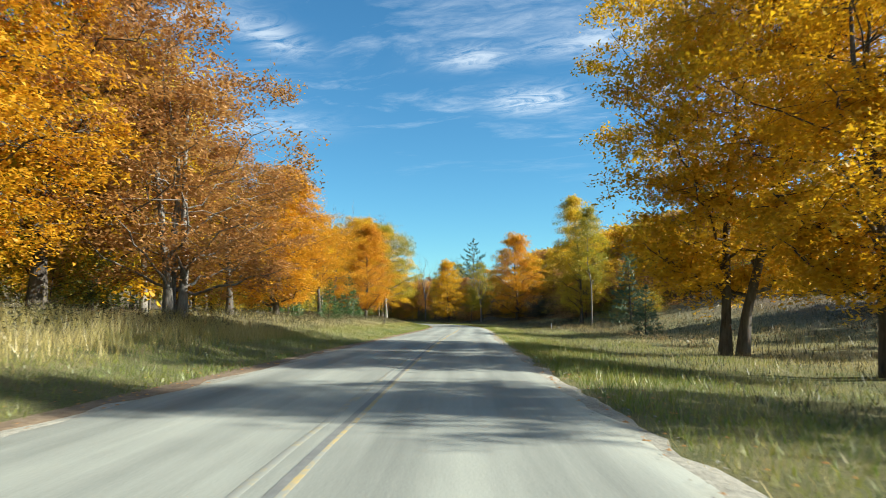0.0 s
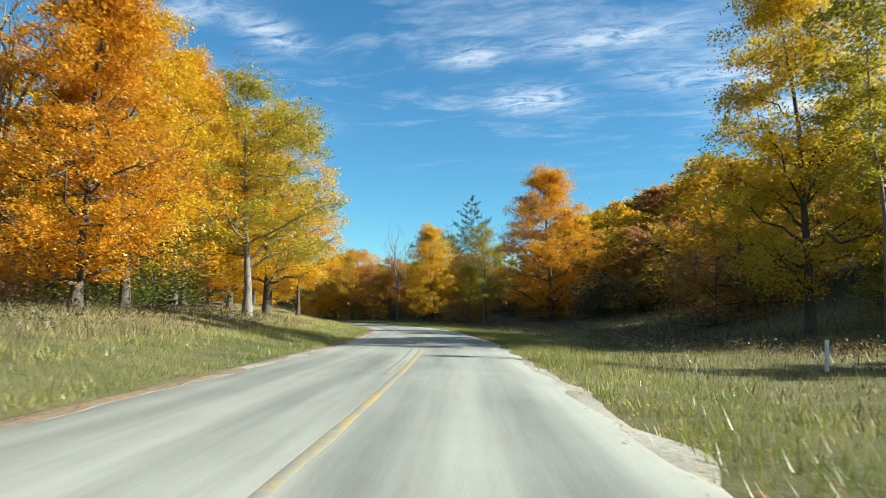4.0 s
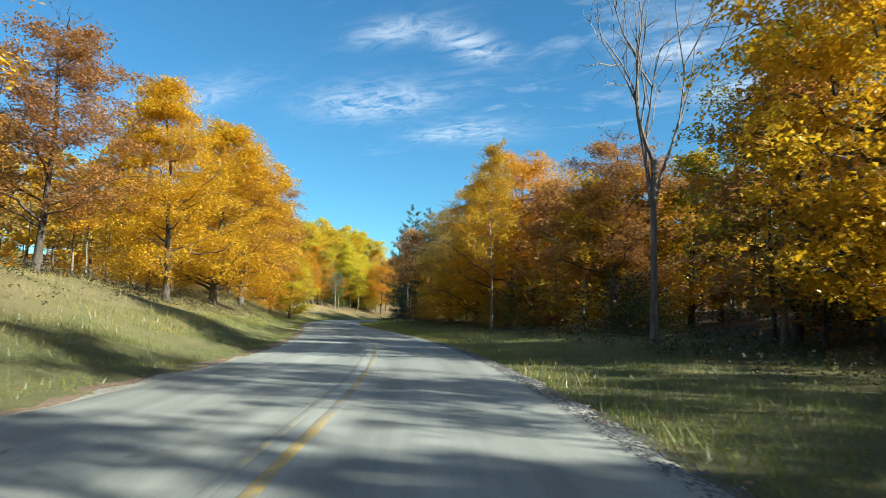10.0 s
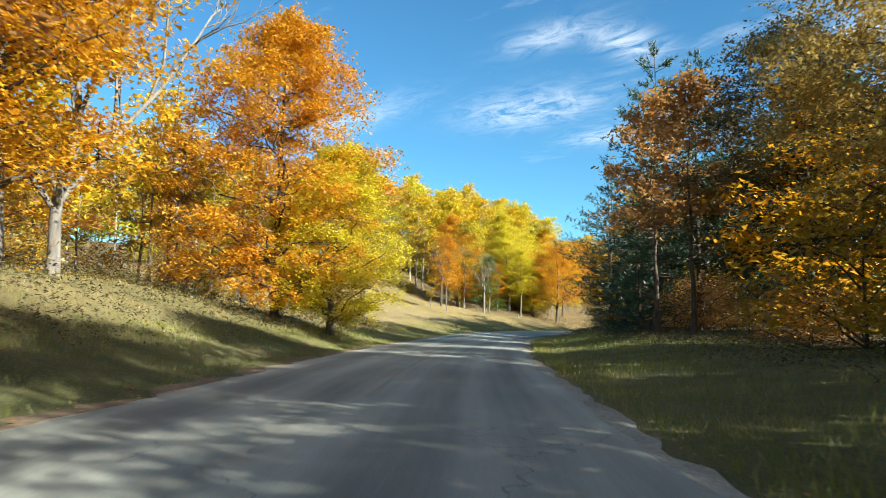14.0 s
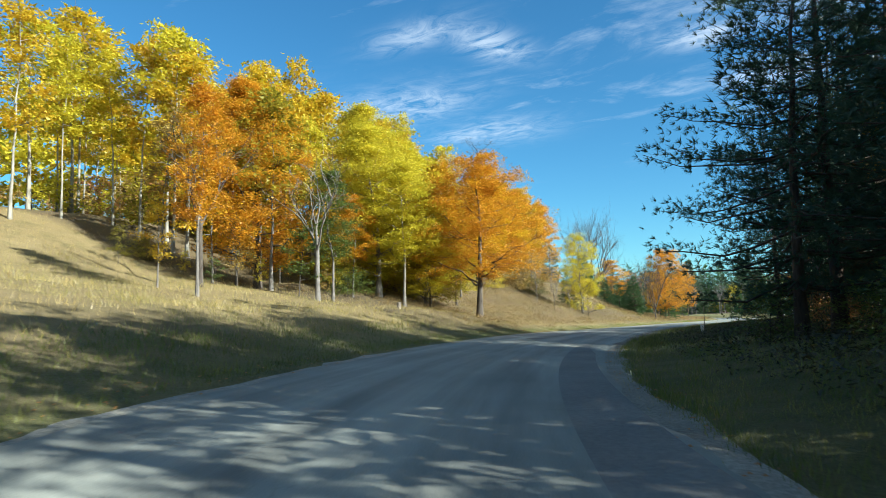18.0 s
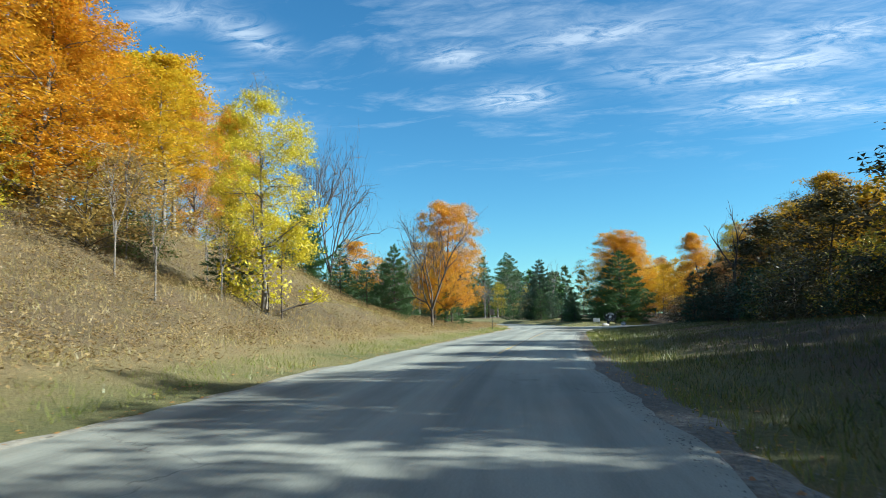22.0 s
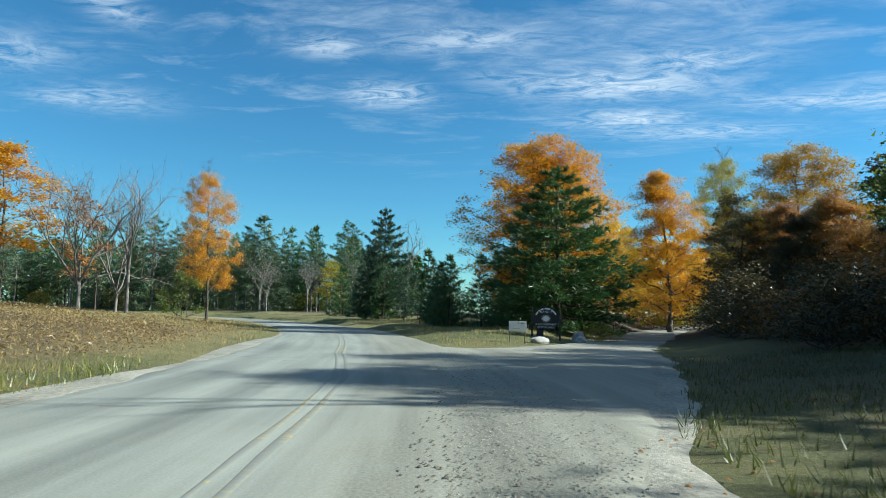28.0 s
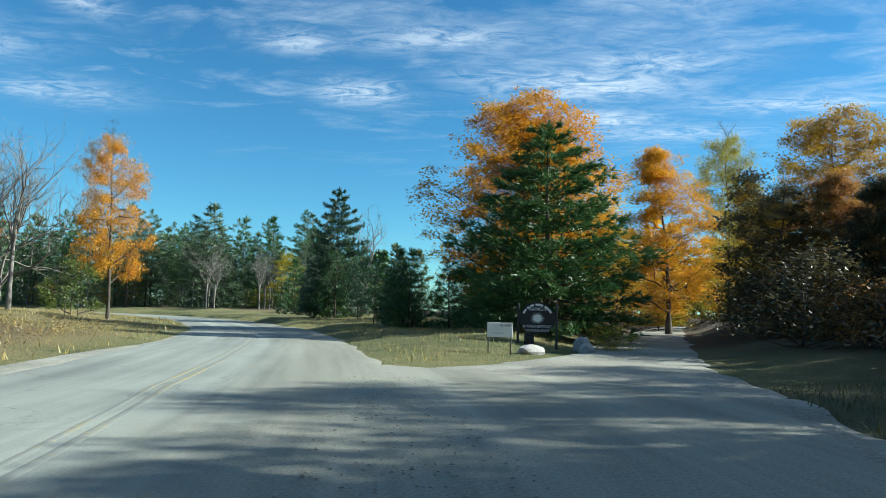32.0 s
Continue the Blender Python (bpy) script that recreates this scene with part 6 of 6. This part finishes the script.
# ---------------- grass and weeds ----------------
def blades(name, seed, n, s_rng, d_rng, tall, width, hue, label, category, gate=None, bias=1.0, lean=0.35):
    """A sward of single blades over a stretch beside the road."""
    rng = np.random.default_rng(seed)
    s = rng.uniform(*s_rng, n)
    d = d_rng[0] + (d_rng[1] - d_rng[0]) * rng.uniform(0, 1, n) ** bias
    # tussocks
    x, y = beside(s, d)
    keep = vnoise(x / 1.3, y / 1.3, seed) + 0.6 * vnoise(x / 6.0, y / 6.0, seed + 1) + rng.uniform(-0.9, 0.9, n) > -0.35
    _, dd = along(x, y)
    keep &= np.abs(dd) > 3.5
    _, ld = along(x, y, DLINE, DTAN, DLINE_S)
    keep &= ~((np.abs(ld) < 3.0) & (y > 426))
    if gate is not None:
        keep &= gate(s, d, x, y)
    x, y = x[keep], y[keep]
    z = height(x, y) - 0.02
    m = len(x)
    h = rng.uniform(*tall, m) * (0.75 + 0.35 * vnoise(x / 2.6, y / 2.6, seed + 3))
    a = rng.uniform(0, 2 * np.pi, m)
    w = width * rng.uniform(0.6, 1.4, m)
    base = np.stack([x, y, z], 1)
    side = np.stack([np.cos(a), np.sin(a), a * 0], 1) * w[:, None] * 0.5
    tip = base + np.stack([rng.normal(0, lean, m) * h, rng.normal(0, lean, m) * h, h], 1)
    v = np.stack([base - side, base + side, tip], 1).reshape(-1, 3)
    me = mesh_from(name, v, np.arange(len(v)).reshape(-1, 3), 3, LEAF[hue])
    tagged(new(name, me), label, category, kind="stuff")


def right_edge(s, d, x, y):
    return (d > mouth(s) + 0.5) & ~((s > 345) & (d > 6.5 + 2 * vnoise(x / 3, y / 3, 4)))


blades("verge_grass", 1, 130000, (-12, 445), (-9.5, -4.0), (0.08, 0.30), 0.018, "grass", "short green roadside grass with dry tips", "grass", lambda s, d, x, y: (s < 350) | (d > -5.8), 0.75)
blades("verge_grass", 2, 150000, (-12, 424), (3.9, 12.5), (0.10, 0.34), 0.018, "grass", "green roadside grass with pale seed heads", "grass", right_edge, 1.5)
blades("dry_grass", 3, 120000, (-12, 300), (-19, -6.0), (0.15, 0.44), 0.014, "dry_grass", "tall dry meadow grass on the bank", "grass")
blades("dry_grass", 4, 80000, (-12, 160), (5.5, 26), (0.15, 0.42), 0.013, "dry_grass", "tall dry meadow grass in the field", "grass")
blades("dry_grass", 5, 46000, (288, 440), (-42, -6.5), (0.15, 0.42), 0.018, "straw", "pale straw-coloured grass on the hill meadow", "grass")
blades("dry_grass", 6, 34000, (-12, 424), (3.4, 5.6), (0.08, 0.34), 0.011, "dry_grass", "dry grass tufts along the shoulder", "grass", lambda s, d, x, y: d > mouth(s) + 0.18)
blades("verge_grass", 16, 120000, (-12, 345), (3.7, 7.5), (0.08, 0.26), 0.014, "grass", "dense green grass beside the road", "grass", right_edge, 1.2)
blades("verge_grass", 17, 90000, (-12, 345), (-7.5, -3.9), (0.08, 0.24), 0.014, "grass", "dense grass beside the road", "grass", None, 0.85)
blades("dry_grass", 18, 15000, (7, 34), (-14, -6.6), (0.45, 0.95), 0.014, "dry_grass", "tall dry grass and weeds on the bank", "grass", None, 1.0, 0.3)
blades("dark_weeds", 7, 20000, (30, 160), (14, 55), (0.4, 0.9), 0.05, "weed_shade", "brown withered weeds in the field", "weeds")
# field grass right of the road: the shade is in the blade colour
blades("field_grass", 8, 90000, (340, 452), (4.6, 24), (0.10, 0.30), 0.024, "shade_grass", "green field grass with shade put into its colour", "grass", lambda s, d, x, y: d > mouth(s) + 0.5, 1.4)
blades("dark_weeds", 12, 36000, (412, 452), (7, 26), (0.08, 0.24), 0.02, "weed_shade", "dark withered weeds on the shaded bank", "weeds", lambda s, d, x, y: d > mouth(s) + 0.5)
blades("dark_weeds", 13, 9000, (345, 420), (7, 22), (0.12, 0.4), 0.02, "weed_shade", "dark withered weeds in the shaded field", "weeds")
blades("dark_weeds", 14, 40000, (-12, 110), (6.5, 26), (0.15, 0.5), 0.022, "weed_shade", "withered weeds in the roadside field", "weeds")
blades("dark_weeds", 9, 30000, (-12, 130), (-16, -8), (0.2, 0.6), 0.02, "weed_shade", "dark withered weeds on the bank", "weeds")
blades("dry_grass", 15, 80000, (330, 425), (-30, -6.5), (0.2, 0.5), 0.013, "dry_grass", "tawny grass on the hill meadow", "grass", None, 1.0, 0.5)
blades("dry_grass", 10, 16000, (440, 520), (-30, -4.2), (0.15, 0.35), 0.028, "straw", "short dry meadow grass by the bend", "grass")
blades("dry_grass", 11, 14000, (436, 500), (4.0, 14), (0.1, 0.32), 0.02, "dry_grass", "dry grass round the signs", "grass", lambda s, d, x, y: (y > 442.5) & (d > mouth(s) + 0.4))


def fronds(name, seed, n, s_rng, d_rng, hue, label, bias=1.0, size=0.14, k=14, tall=0.55):
    """Bracken: clumps of small withered leaves on stalks."""
    rng = np.random.default_rng(seed)
    s, d = rng.uniform(*s_rng, n), d_rng[0] + (d_rng[1] - d_rng[0]) * rng.uniform(0, 1, n) ** bias
    x, y = beside(s, d)
    keep = vnoise(x / 2.1, y / 2.1, seed) + rng.uniform(-0.8, 0.8, n) > -0.45
    x, y = x[keep], y[keep]
    z = height(x, y)
    c = np.repeat(np.stack([x, y, z], 1), k, 0) + rng.normal(0, 1, (len(x) * k, 3)) * np.array([0.20, 0.20, 0.0])
    c[:, 2] += rng.uniform(0.05, tall, len(c))
    v, f = leaf_arrays(rng, c, size, slim=0.4)
    tagged(new(name, mesh_from(name, v, f, 3, LEAF[hue])), label, "bracken", kind="stuff")


fronds("bracken", 21, 16000, (358, 470), (-30, -5.4), "bracken", "withered brown bracken covering the bank", 1.35, 0.10, 19, 0.5)
fronds("bracken", 22, 5600, (40, 150), (13, 60), "bracken", "withered brown bracken on the slope")
fronds("bracken", 23, 1800, (-12, 120), (-17, -9), "weed_shade", "dark withered weeds along the woods")
fronds("bracken", 24, 1600, (180, 300), (-16, -8.5), "weed_shade", "dark withered weeds along the woods")
fronds("bracken", 26, 2600, (225, 300), (7.5, 15), "weed_shade", "dark undergrowth along the woods' edge", 0.8, 0.11, 12, 0.35)
fronds("bracken", 27, 1300, (225, 300), (-15, -6), "weed_shade", "dark withered weeds on the bank", 0.8, 0.11, 14, 0.5)
fronds("bracken", 28, 2600, (100, 225), (8.5, 18), "weed_shade", "dark undergrowth along the woods' edge", 0.8)
fronds("bracken", 25, 1500, (300, 350), (6.0, 16), "weed_shade", "dark undergrowth by the bend")


def scraps(name, seed, n, s_rng, d_lo, d_hi, size, mat, label, category, flat=True):
    """Small stones or fallen leaves on and beside the asphalt."""
    rng = np.random.default_rng(seed)
    s = rng.uniform(*s_rng, n)
    f = rng.uniform(0, 1, n)
    d = d_lo(s) * (1 - f) + d_hi(s) * f
    x, y = beside(s, d)
    z = np.where(np.abs(d) < 4.0, 0.0 - bank(s) * d, height(x, y)) + 0.022
    r = size * rng.uniform(0.5, 1.5, n)
    v0 = np.array([(1, 0, 0), (0, 1, 0), (-1, 0, 0), (0, -1, 0), (0, 0, 0.5), (0, 0, -0.5)], float)
    v = v0[None] * r[:, None, None] * rng.uniform(0.6, 1.3, (n, 6, 1))
    v = v + np.stack([x, y, z], 1)[:, None]
    fi = np.array([(0, 1, 4), (1, 2, 4), (2, 3, 4), (3, 0, 4)])
    idx = (np.arange(n)[:, None, None] * 6 + fi[None]).reshape(-1, 3)
    tagged(new(name, mesh_from(name, v.reshape(-1, 3), idx, 3, mat)), label, category, kind="stuff")


scraps("gravel_stones", 41, 2600, (-10, 300), lambda s: mouth(s) - 0.1, lambda s: mouth(s) + 0.75, 0.018, GRAVEL, "loose stones along the crumbling asphalt edge", "gravel")
scraps("gravel_stones", 42, 9000, (432, 453), lambda s: s * 0 + 2.0, lambda s: mouth(s), 0.010, GRAVEL, "loose pale gravel at the driveway mouth", "gravel")
scraps("gravel_stones", 44, 2400, (433, 452), lambda s: 1.6 + 0.05 * (s - 434), lambda s: 3.6 + 0.30 * (s - 434), 0.017, SHOULDER, "loose dark pebbles across the driveway mouth", "gravel")
scraps("gravel_stones", 43, 2200, (330, 425), lambda s: mouth(s) - 0.1, lambda s: mouth(s) + 1.1, 0.016, GRAVEL, "loose stones on the wide gravel shoulder", "gravel")
scraps("asphalt_crumbs", 46, 5000, (170, 210), lambda s: mouth(s) - 0.12, lambda s: mouth(s) + 0.3, 0.022, PATCH, "dark broken asphalt crumbs along the road edge", "rubble")
scraps("asphalt_crumbs", 47, 5000, (350, 424), lambda s: mouth(s) - 0.2, lambda s: mouth(s) + 0.45, 0.013, PATCH, "dark broken asphalt crumbs along the road edge", "rubble")
scraps("fallen_leaves", 44, 2600, (-10, 440), lambda s: s * 0 - 4.8, lambda s: s * 0 - 3.3, 0.03, LEAF["rust"], "fallen leaves along the road edge", "leaves")
scraps("fallen_leaves", 45, 2000, (-10, 440), lambda s: mouth(s), lambda s: mouth(s) + 1.6, 0.03, LEAF["rust"], "fallen leaves along the road edge", "leaves")

# ---------------- signs, posts and stones ----------------
def box(bm, cx, cy, cz, sx, sy, sz, bev=0.0):
    r = bmesh.ops.create_cube(bm, size=1.0)
    bmesh.ops.scale(bm, verts=r["verts"], vec=(sx, sy, sz))
    bmesh.ops.translate(bm, verts=r["verts"], vec=(cx, cy, cz))
    if bev:
        es = {e for v in r["verts"] for e in v.link_edges}
        bmesh.ops.bevel(bm, geom=list(es), offset=bev, segments=1, affect="EDGES")


def rod(bm, x, y, z0, z1, r, k=8, lean=0.0):
    c = bmesh.ops.create_cone(bm, cap_ends=True, segments=k, radius1=r, radius2=r * 0.92, depth=z1 - z0)
    bmesh.ops.translate(bm, verts=c["verts"], vec=(x, y, (z0 + z1) / 2))
    for v in c["verts"]:
        v.co.x += lean * (v.co.z - z0)


def root_at(name, x, y, turn, label, category, dz=0.0, group=""):
    e = new(name)
    e.matrix_world = pose(x, y, ground_at(x, y) + dz, 0, 0, turn)
    e.empty_display_size = 0.2
    return tagged(e, label, category, group)


def lettering(text, size, parent, x, y, z, mat, turn=0.0, name="lettering"):
    cu = bpy.data.curves.new(name, "FONT")
    cu.body, cu.size, cu.extrude, cu.align_x, cu.align_y = text, size, 0.004, "CENTER", "CENTER"
    tmp = bpy.data.objects.new("letters", cu)
    scene.collection.objects.link(tmp)
    dg = bpy.context.evaluated_depsgraph_get()
    me = bpy.data.meshes.new_from_object(tmp.evaluated_get(dg))
    bpy.data.objects.remove(tmp)
    me.materials.clear()
    me.materials.append(mat)
    ob = new(name, me)
    ob.parent = parent
    ob.matrix_local = Matrix.Translation((x, y, z)) @ Euler((math.pi / 2, 0, 0)).to_matrix().to_4x4() @ pose(0, 0, 0, 0, 0, turn)
    return ob


def notice_board(x, y):
    r = root_at("notice_board", x, y, -20, "small white notice board on two wooden stakes", "sign")
    for sx in (-0.36, 0.34):
        bm = bmesh.new()
        box(bm, sx, 0.03, 0.42, 0.045, 0.04, 0.98, 0.005)
        part("stake", bm, WOOD, r)
    bm = bmesh.new()
    box(bm, 0, 0, 0.76, 0.80, 0.02, 0.46, 0.006)
    board = part("panel", bm, WHITE, r)
    lettering("CLOSED", 0.088, board, 0.17, -0.016, 0.90, BLACKINK)
    bm = bmesh.new()
    box(bm, -0.06, -0.012, 0.66, 0.34, 0.006, 0.022)
    part("print_bar", bm, BARGREY, board, "faded line of print")


def round_sign(x, y):
    r = root_at("entrance_sign", x, y, -20, "round black entrance sign with white lettering and a sunburst", "sign")
    bm = bmesh.new()
    n = 40
    ring = []
    for i in range(n):
        a = 2 * math.pi * i / n
        ring.append((0.68 * math.cos(a), 0.60 * math.sin(a) + (0.06 * abs(math.sin(a)))))
    front = [bm.verts.new((p, -0.03, 1.02 + q)) for p, q in ring]
    back = [bm.verts.new((p, 0.03, 1.02 + q)) for p, q in ring]
    bm.faces.new(front)
    bm.faces.new(back[::-1])
    for i in range(n):
        bm.faces.new((front[i], back[i], back[(i + 1) % n], front[(i + 1) % n]))
    bmesh.ops.recalc_face_normals(bm, faces=bm.faces)
    panel = part("sign_panel", bm, BLACK, r)
    bm = bmesh.new()
    pts = []
    for i in range(28):
        a = 2 * math.pi * i / 28
        q = 0.27 if i % 2 == 0 else 0.13
        pts.append(bm.verts.new((q * math.cos(a), -0.036, 1.06 + q * 0.85 * math.sin(a))))
    bm.faces.new(pts)
    part("sunburst", bm, WHITE, panel, "white sunburst emblem")
    # the name round the top is given as plain bars
    for a0, a1 in ((158, 138), (133, 124), (119, 104), (98, 68), (62, 26)):
        bm = bmesh.new()
        m = 6
        inner, outer = [], []
        for i in range(m + 1):
            a = radians(a0 + (a1 - a0) * i / m)
            inner.append(bm.verts.new((0.53 * math.cos(a), -0.036, 1.03 + 0.50 * math.sin(a))))
            outer.append(bm.verts.new((0.60 * math.cos(a), -0.036, 1.03 + 0.58 * math.sin(a))))
        for i in range(m):
            bm.faces.new((inner[i], outer[i], outer[i + 1], inner[i + 1]))
        part("name_bar", bm, WHITE, panel, "plain white bar in place of a word")
    lettering("RANCH", 0.18, panel, 0.0, -0.036, 1.40, WHITE)
    lettering("A YOGA RETREAT", 0.135, panel, 0.0, -0.036, 0.75, WHITE)
    lettering("OF EXCELLENCE", 0.120, panel, 0.0, -0.036, 0.60, WHITE)
    for sx in (-0.72, 0.72):
        bm = bmesh.new()
        box(bm, sx, 0.0, 0.75, 0.09, 0.09, 1.75, 0.01)
        part("post", bm, BLACK if sx < 0 else DARKPOST, r)
    bm = bmesh.new()
    box(bm, -0.30, 0.02, 0.20, 0.36, 0.16, 0.60, 0.02)
    part("plinth", bm, BLACK, r)


def boulder(x, y, sx, sy, sz, seed, label, turn=0):
    bm = bmesh.new()
    bmesh.ops.create_icosphere(bm, subdivisions=2, radius=1.0)
    rng = random.Random(seed)
    off = Vector((rng.uniform(0, 50), rng.uniform(0, 50), rng.uniform(0, 50)))
    for v in bm.verts:
        k = 1 + 0.24 * noise.noise(v.co * 1.3 + off) + 0.08 * noise.noise(v.co * 3.5 + off)
        v.co = Vector((v.co.x * k * sx, v.co.y * k * sy, v.co.z * k * sz))
    me = bpy.data.meshes.new("boulder")
    bm.to_mesh(me)
    bm.free()
    me.materials.append(STONE)
    o = new("boulder", me)
    o.matrix_world = pose(x, y, ground_at(x, y) + sz * 0.45, 0, 0, turn)
    tagged(o, label, "boulder", "boulders by the sign")


notice_board(-40.5, 445.6)
round_sign(-37.7, 449.3)
boulder(-39.2, 446.2, 0.56, 0.30, 0.23, 3, "pale elongated fieldstone boulder in the grass", 20)
boulder(-36.4, 447.8, 0.36, 0.30, 0.27, 5, "pale rounded fieldstone boulder in the grass", 60)
boulder(-36.0, 449.0, 0.38, 0.34, 0.40, 8, "grey fieldstone boulder behind the pale one", 100)


def road_sign(x, y):
    r = root_at("road_sign", x, y, -12, "small road sign seen from behind on a dark post", "sign")
    bm = bmesh.new()
    box(bm, 0, 0, 0.85, 0.055, 0.035, 2.3)
    part("post", bm, DARKPOST, r)
    bm = bmesh.new()
    box(bm, 0, 0.03, 1.72, 0.46, 0.012, 0.56, 0.004)
    part("plate", bm, REFLECT, r, "weathered grey back of the plate")


road_sign(-56.3, 423.1)


def pedestal(x, y):
    r = root_at("utility_pedestal", x, y, 15, "small white utility pedestal with a marker pole", "utility box")
    bm = bmesh.new()
    box(bm, 0, 0, 0.19, 0.17, 0.15, 0.46, 0.012)
    part("cabinet", bm, WHITE, r)
    bm = bmesh.new()
    box(bm, 0, 0, 0.43, 0.19, 0.17, 0.03, 0.008)
    part("cap", bm, WHITE, r)
    bm = bmesh.new()
    rod(bm, 0.16, 0.02, -0.2, 1.55, 0.022)
    part("marker_pole", bm, WOOD, r)


pedestal(-57.1, 344.3)


def post(x, y, h, w, mat, label, lean=0.03):
    r = root_at("marker_post", x, y, 0, label, "post")
    bm = bmesh.new()
    box(bm, 0, 0, h / 2 - 0.1, w, w, h + 0.2, 0.01)
    for v in bm.verts:
        v.co.x += lean * v.co.z
    part("shaft", bm, mat, r)


post(14.3, 93.3, 0.95, 0.09, WHITE, "short white marker post standing in the field")
post(-16.6, 168.0, 0.55, 0.15, WHITE, "short pale marker post on the grassy bank")
post(-6.8, 82.2, 0.7, 0.12, WOOD, "short weathered wooden post beside the grass")


def stump(x, y):
    bm = bmesh.new()
    k = 10
    rng = random.Random(4)
    low = [bm.verts.new((0.17 * math.cos(i * 0.628) * rng.uniform(0.9, 1.2), 0.17 * math.sin(i * 0.628) * rng.uniform(0.9, 1.2), -0.1)) for i in range(k)]
    top = [bm.verts.new((0.13 * math.cos(i * 0.628), 0.13 * math.sin(i * 0.628), 0.42 + rng.uniform(-0.06, 0.08))) for i in range(k)]
    for i in range(k):
        bm.faces.new((low[i], low[(i + 1) % k], top[(i + 1) % k], top[i]))
    bm.faces.new(top)
    me = bpy.data.meshes.new("stump")
    bm.to_mesh(me)
    bm.free()
    me.materials.append(WOOD)
    o = new("tree_stump", me)
    o.location = (x, y, ground_at(x, y))
    tagged(o, "weathered grey tree stump in dry grass", "tree stump")


stump(-77.5, 344.5)


def patch(name, s, d, ls, ws, mat, label):
    """A tar patch: a thin irregular sheet on the asphalt."""
    bm = bmesh.new()
    rng = random.Random(int(s))
    vs = []
    for i in range(18):
        a = 2 * math.pi * i / 18
        k = rng.uniform(0.82, 1.1)
        c, q = math.cos(a), math.sin(a)
        ss = s + ls * k * math.copysign(abs(q) ** 0.6, q)
        dd = d + ws * k * math.copysign(abs(c) ** 0.6, c)
        x, y = (float(v) for v in beside(ss, dd))
        vs.append(bm.verts.new((x, y, 0.0265 - float(bank(ss)) * dd)))
    bm.faces.new(vs)
    me = bpy.data.meshes.new(name)
    bm.to_mesh(me)
    bm.free()
    me.materials.append(mat)
    tagged(new(name, me), label, "road patch", kind="structure")


patch("tar_patch", 348.5, -1.0, 0.35, 0.55, PATCH, "dark tar patch on the asphalt")


def skid(name, s0, s1, d0, d1, w, label):
    """A dark tyre streak along the road."""
    bm = bmesh.new()
    prev = None
    n = 40
    for i in range(n + 1):
        f = i / n
        s = s0 + (s1 - s0) * f
        d = d0 + (d1 - d0) * f + 0.12 * math.sin(f * 5)
        k = w * min(1.0, f * 5, (1 - f) * 5) + 0.02
        row = []
        for e in (-1, 1):
            x, y = (float(v) for v in beside(s, d + e * k / 2))
            row.append(bm.verts.new((x, y, 0.0255 - float(bank(s)) * d)))
        if prev:
            bm.faces.new((prev[0], prev[1], row[1], row[0]))
        prev = row
    me = bpy.data.meshes.new(name)
    bm.to_mesh(me)
    bm.free()
    me.materials.append(REPAIR if name == "repaired_strip" else TARRED)
    tagged(new(name, me), label, "tar seam", kind="structure")


skid("tar_seam", 128, 182, -1.9, -2.1, 0.30, "dark tar-sealed seam along the lane")
skid("tar_seam", 132, 176, -1.1, -1.2, 0.10, "thin dark tar-sealed seam along the lane")
skid("tar_seam", 118, 178, -0.02, 0.0, 0.06, "dark tar-sealed seam between the centre lines")
skid("repaired_strip", 296, 345, 2.35, 2.45, 1.5, "long dark repaired strip along the asphalt edge")
skid("tar_seam", 384, 428, 0.48, 0.52, 0.09, "dark tar-sealed seam beside the centre line")
skid("tar_seam", -12, 62, 0.01, 0.01, 0.07, "dark tar-sealed seam between the centre lines")
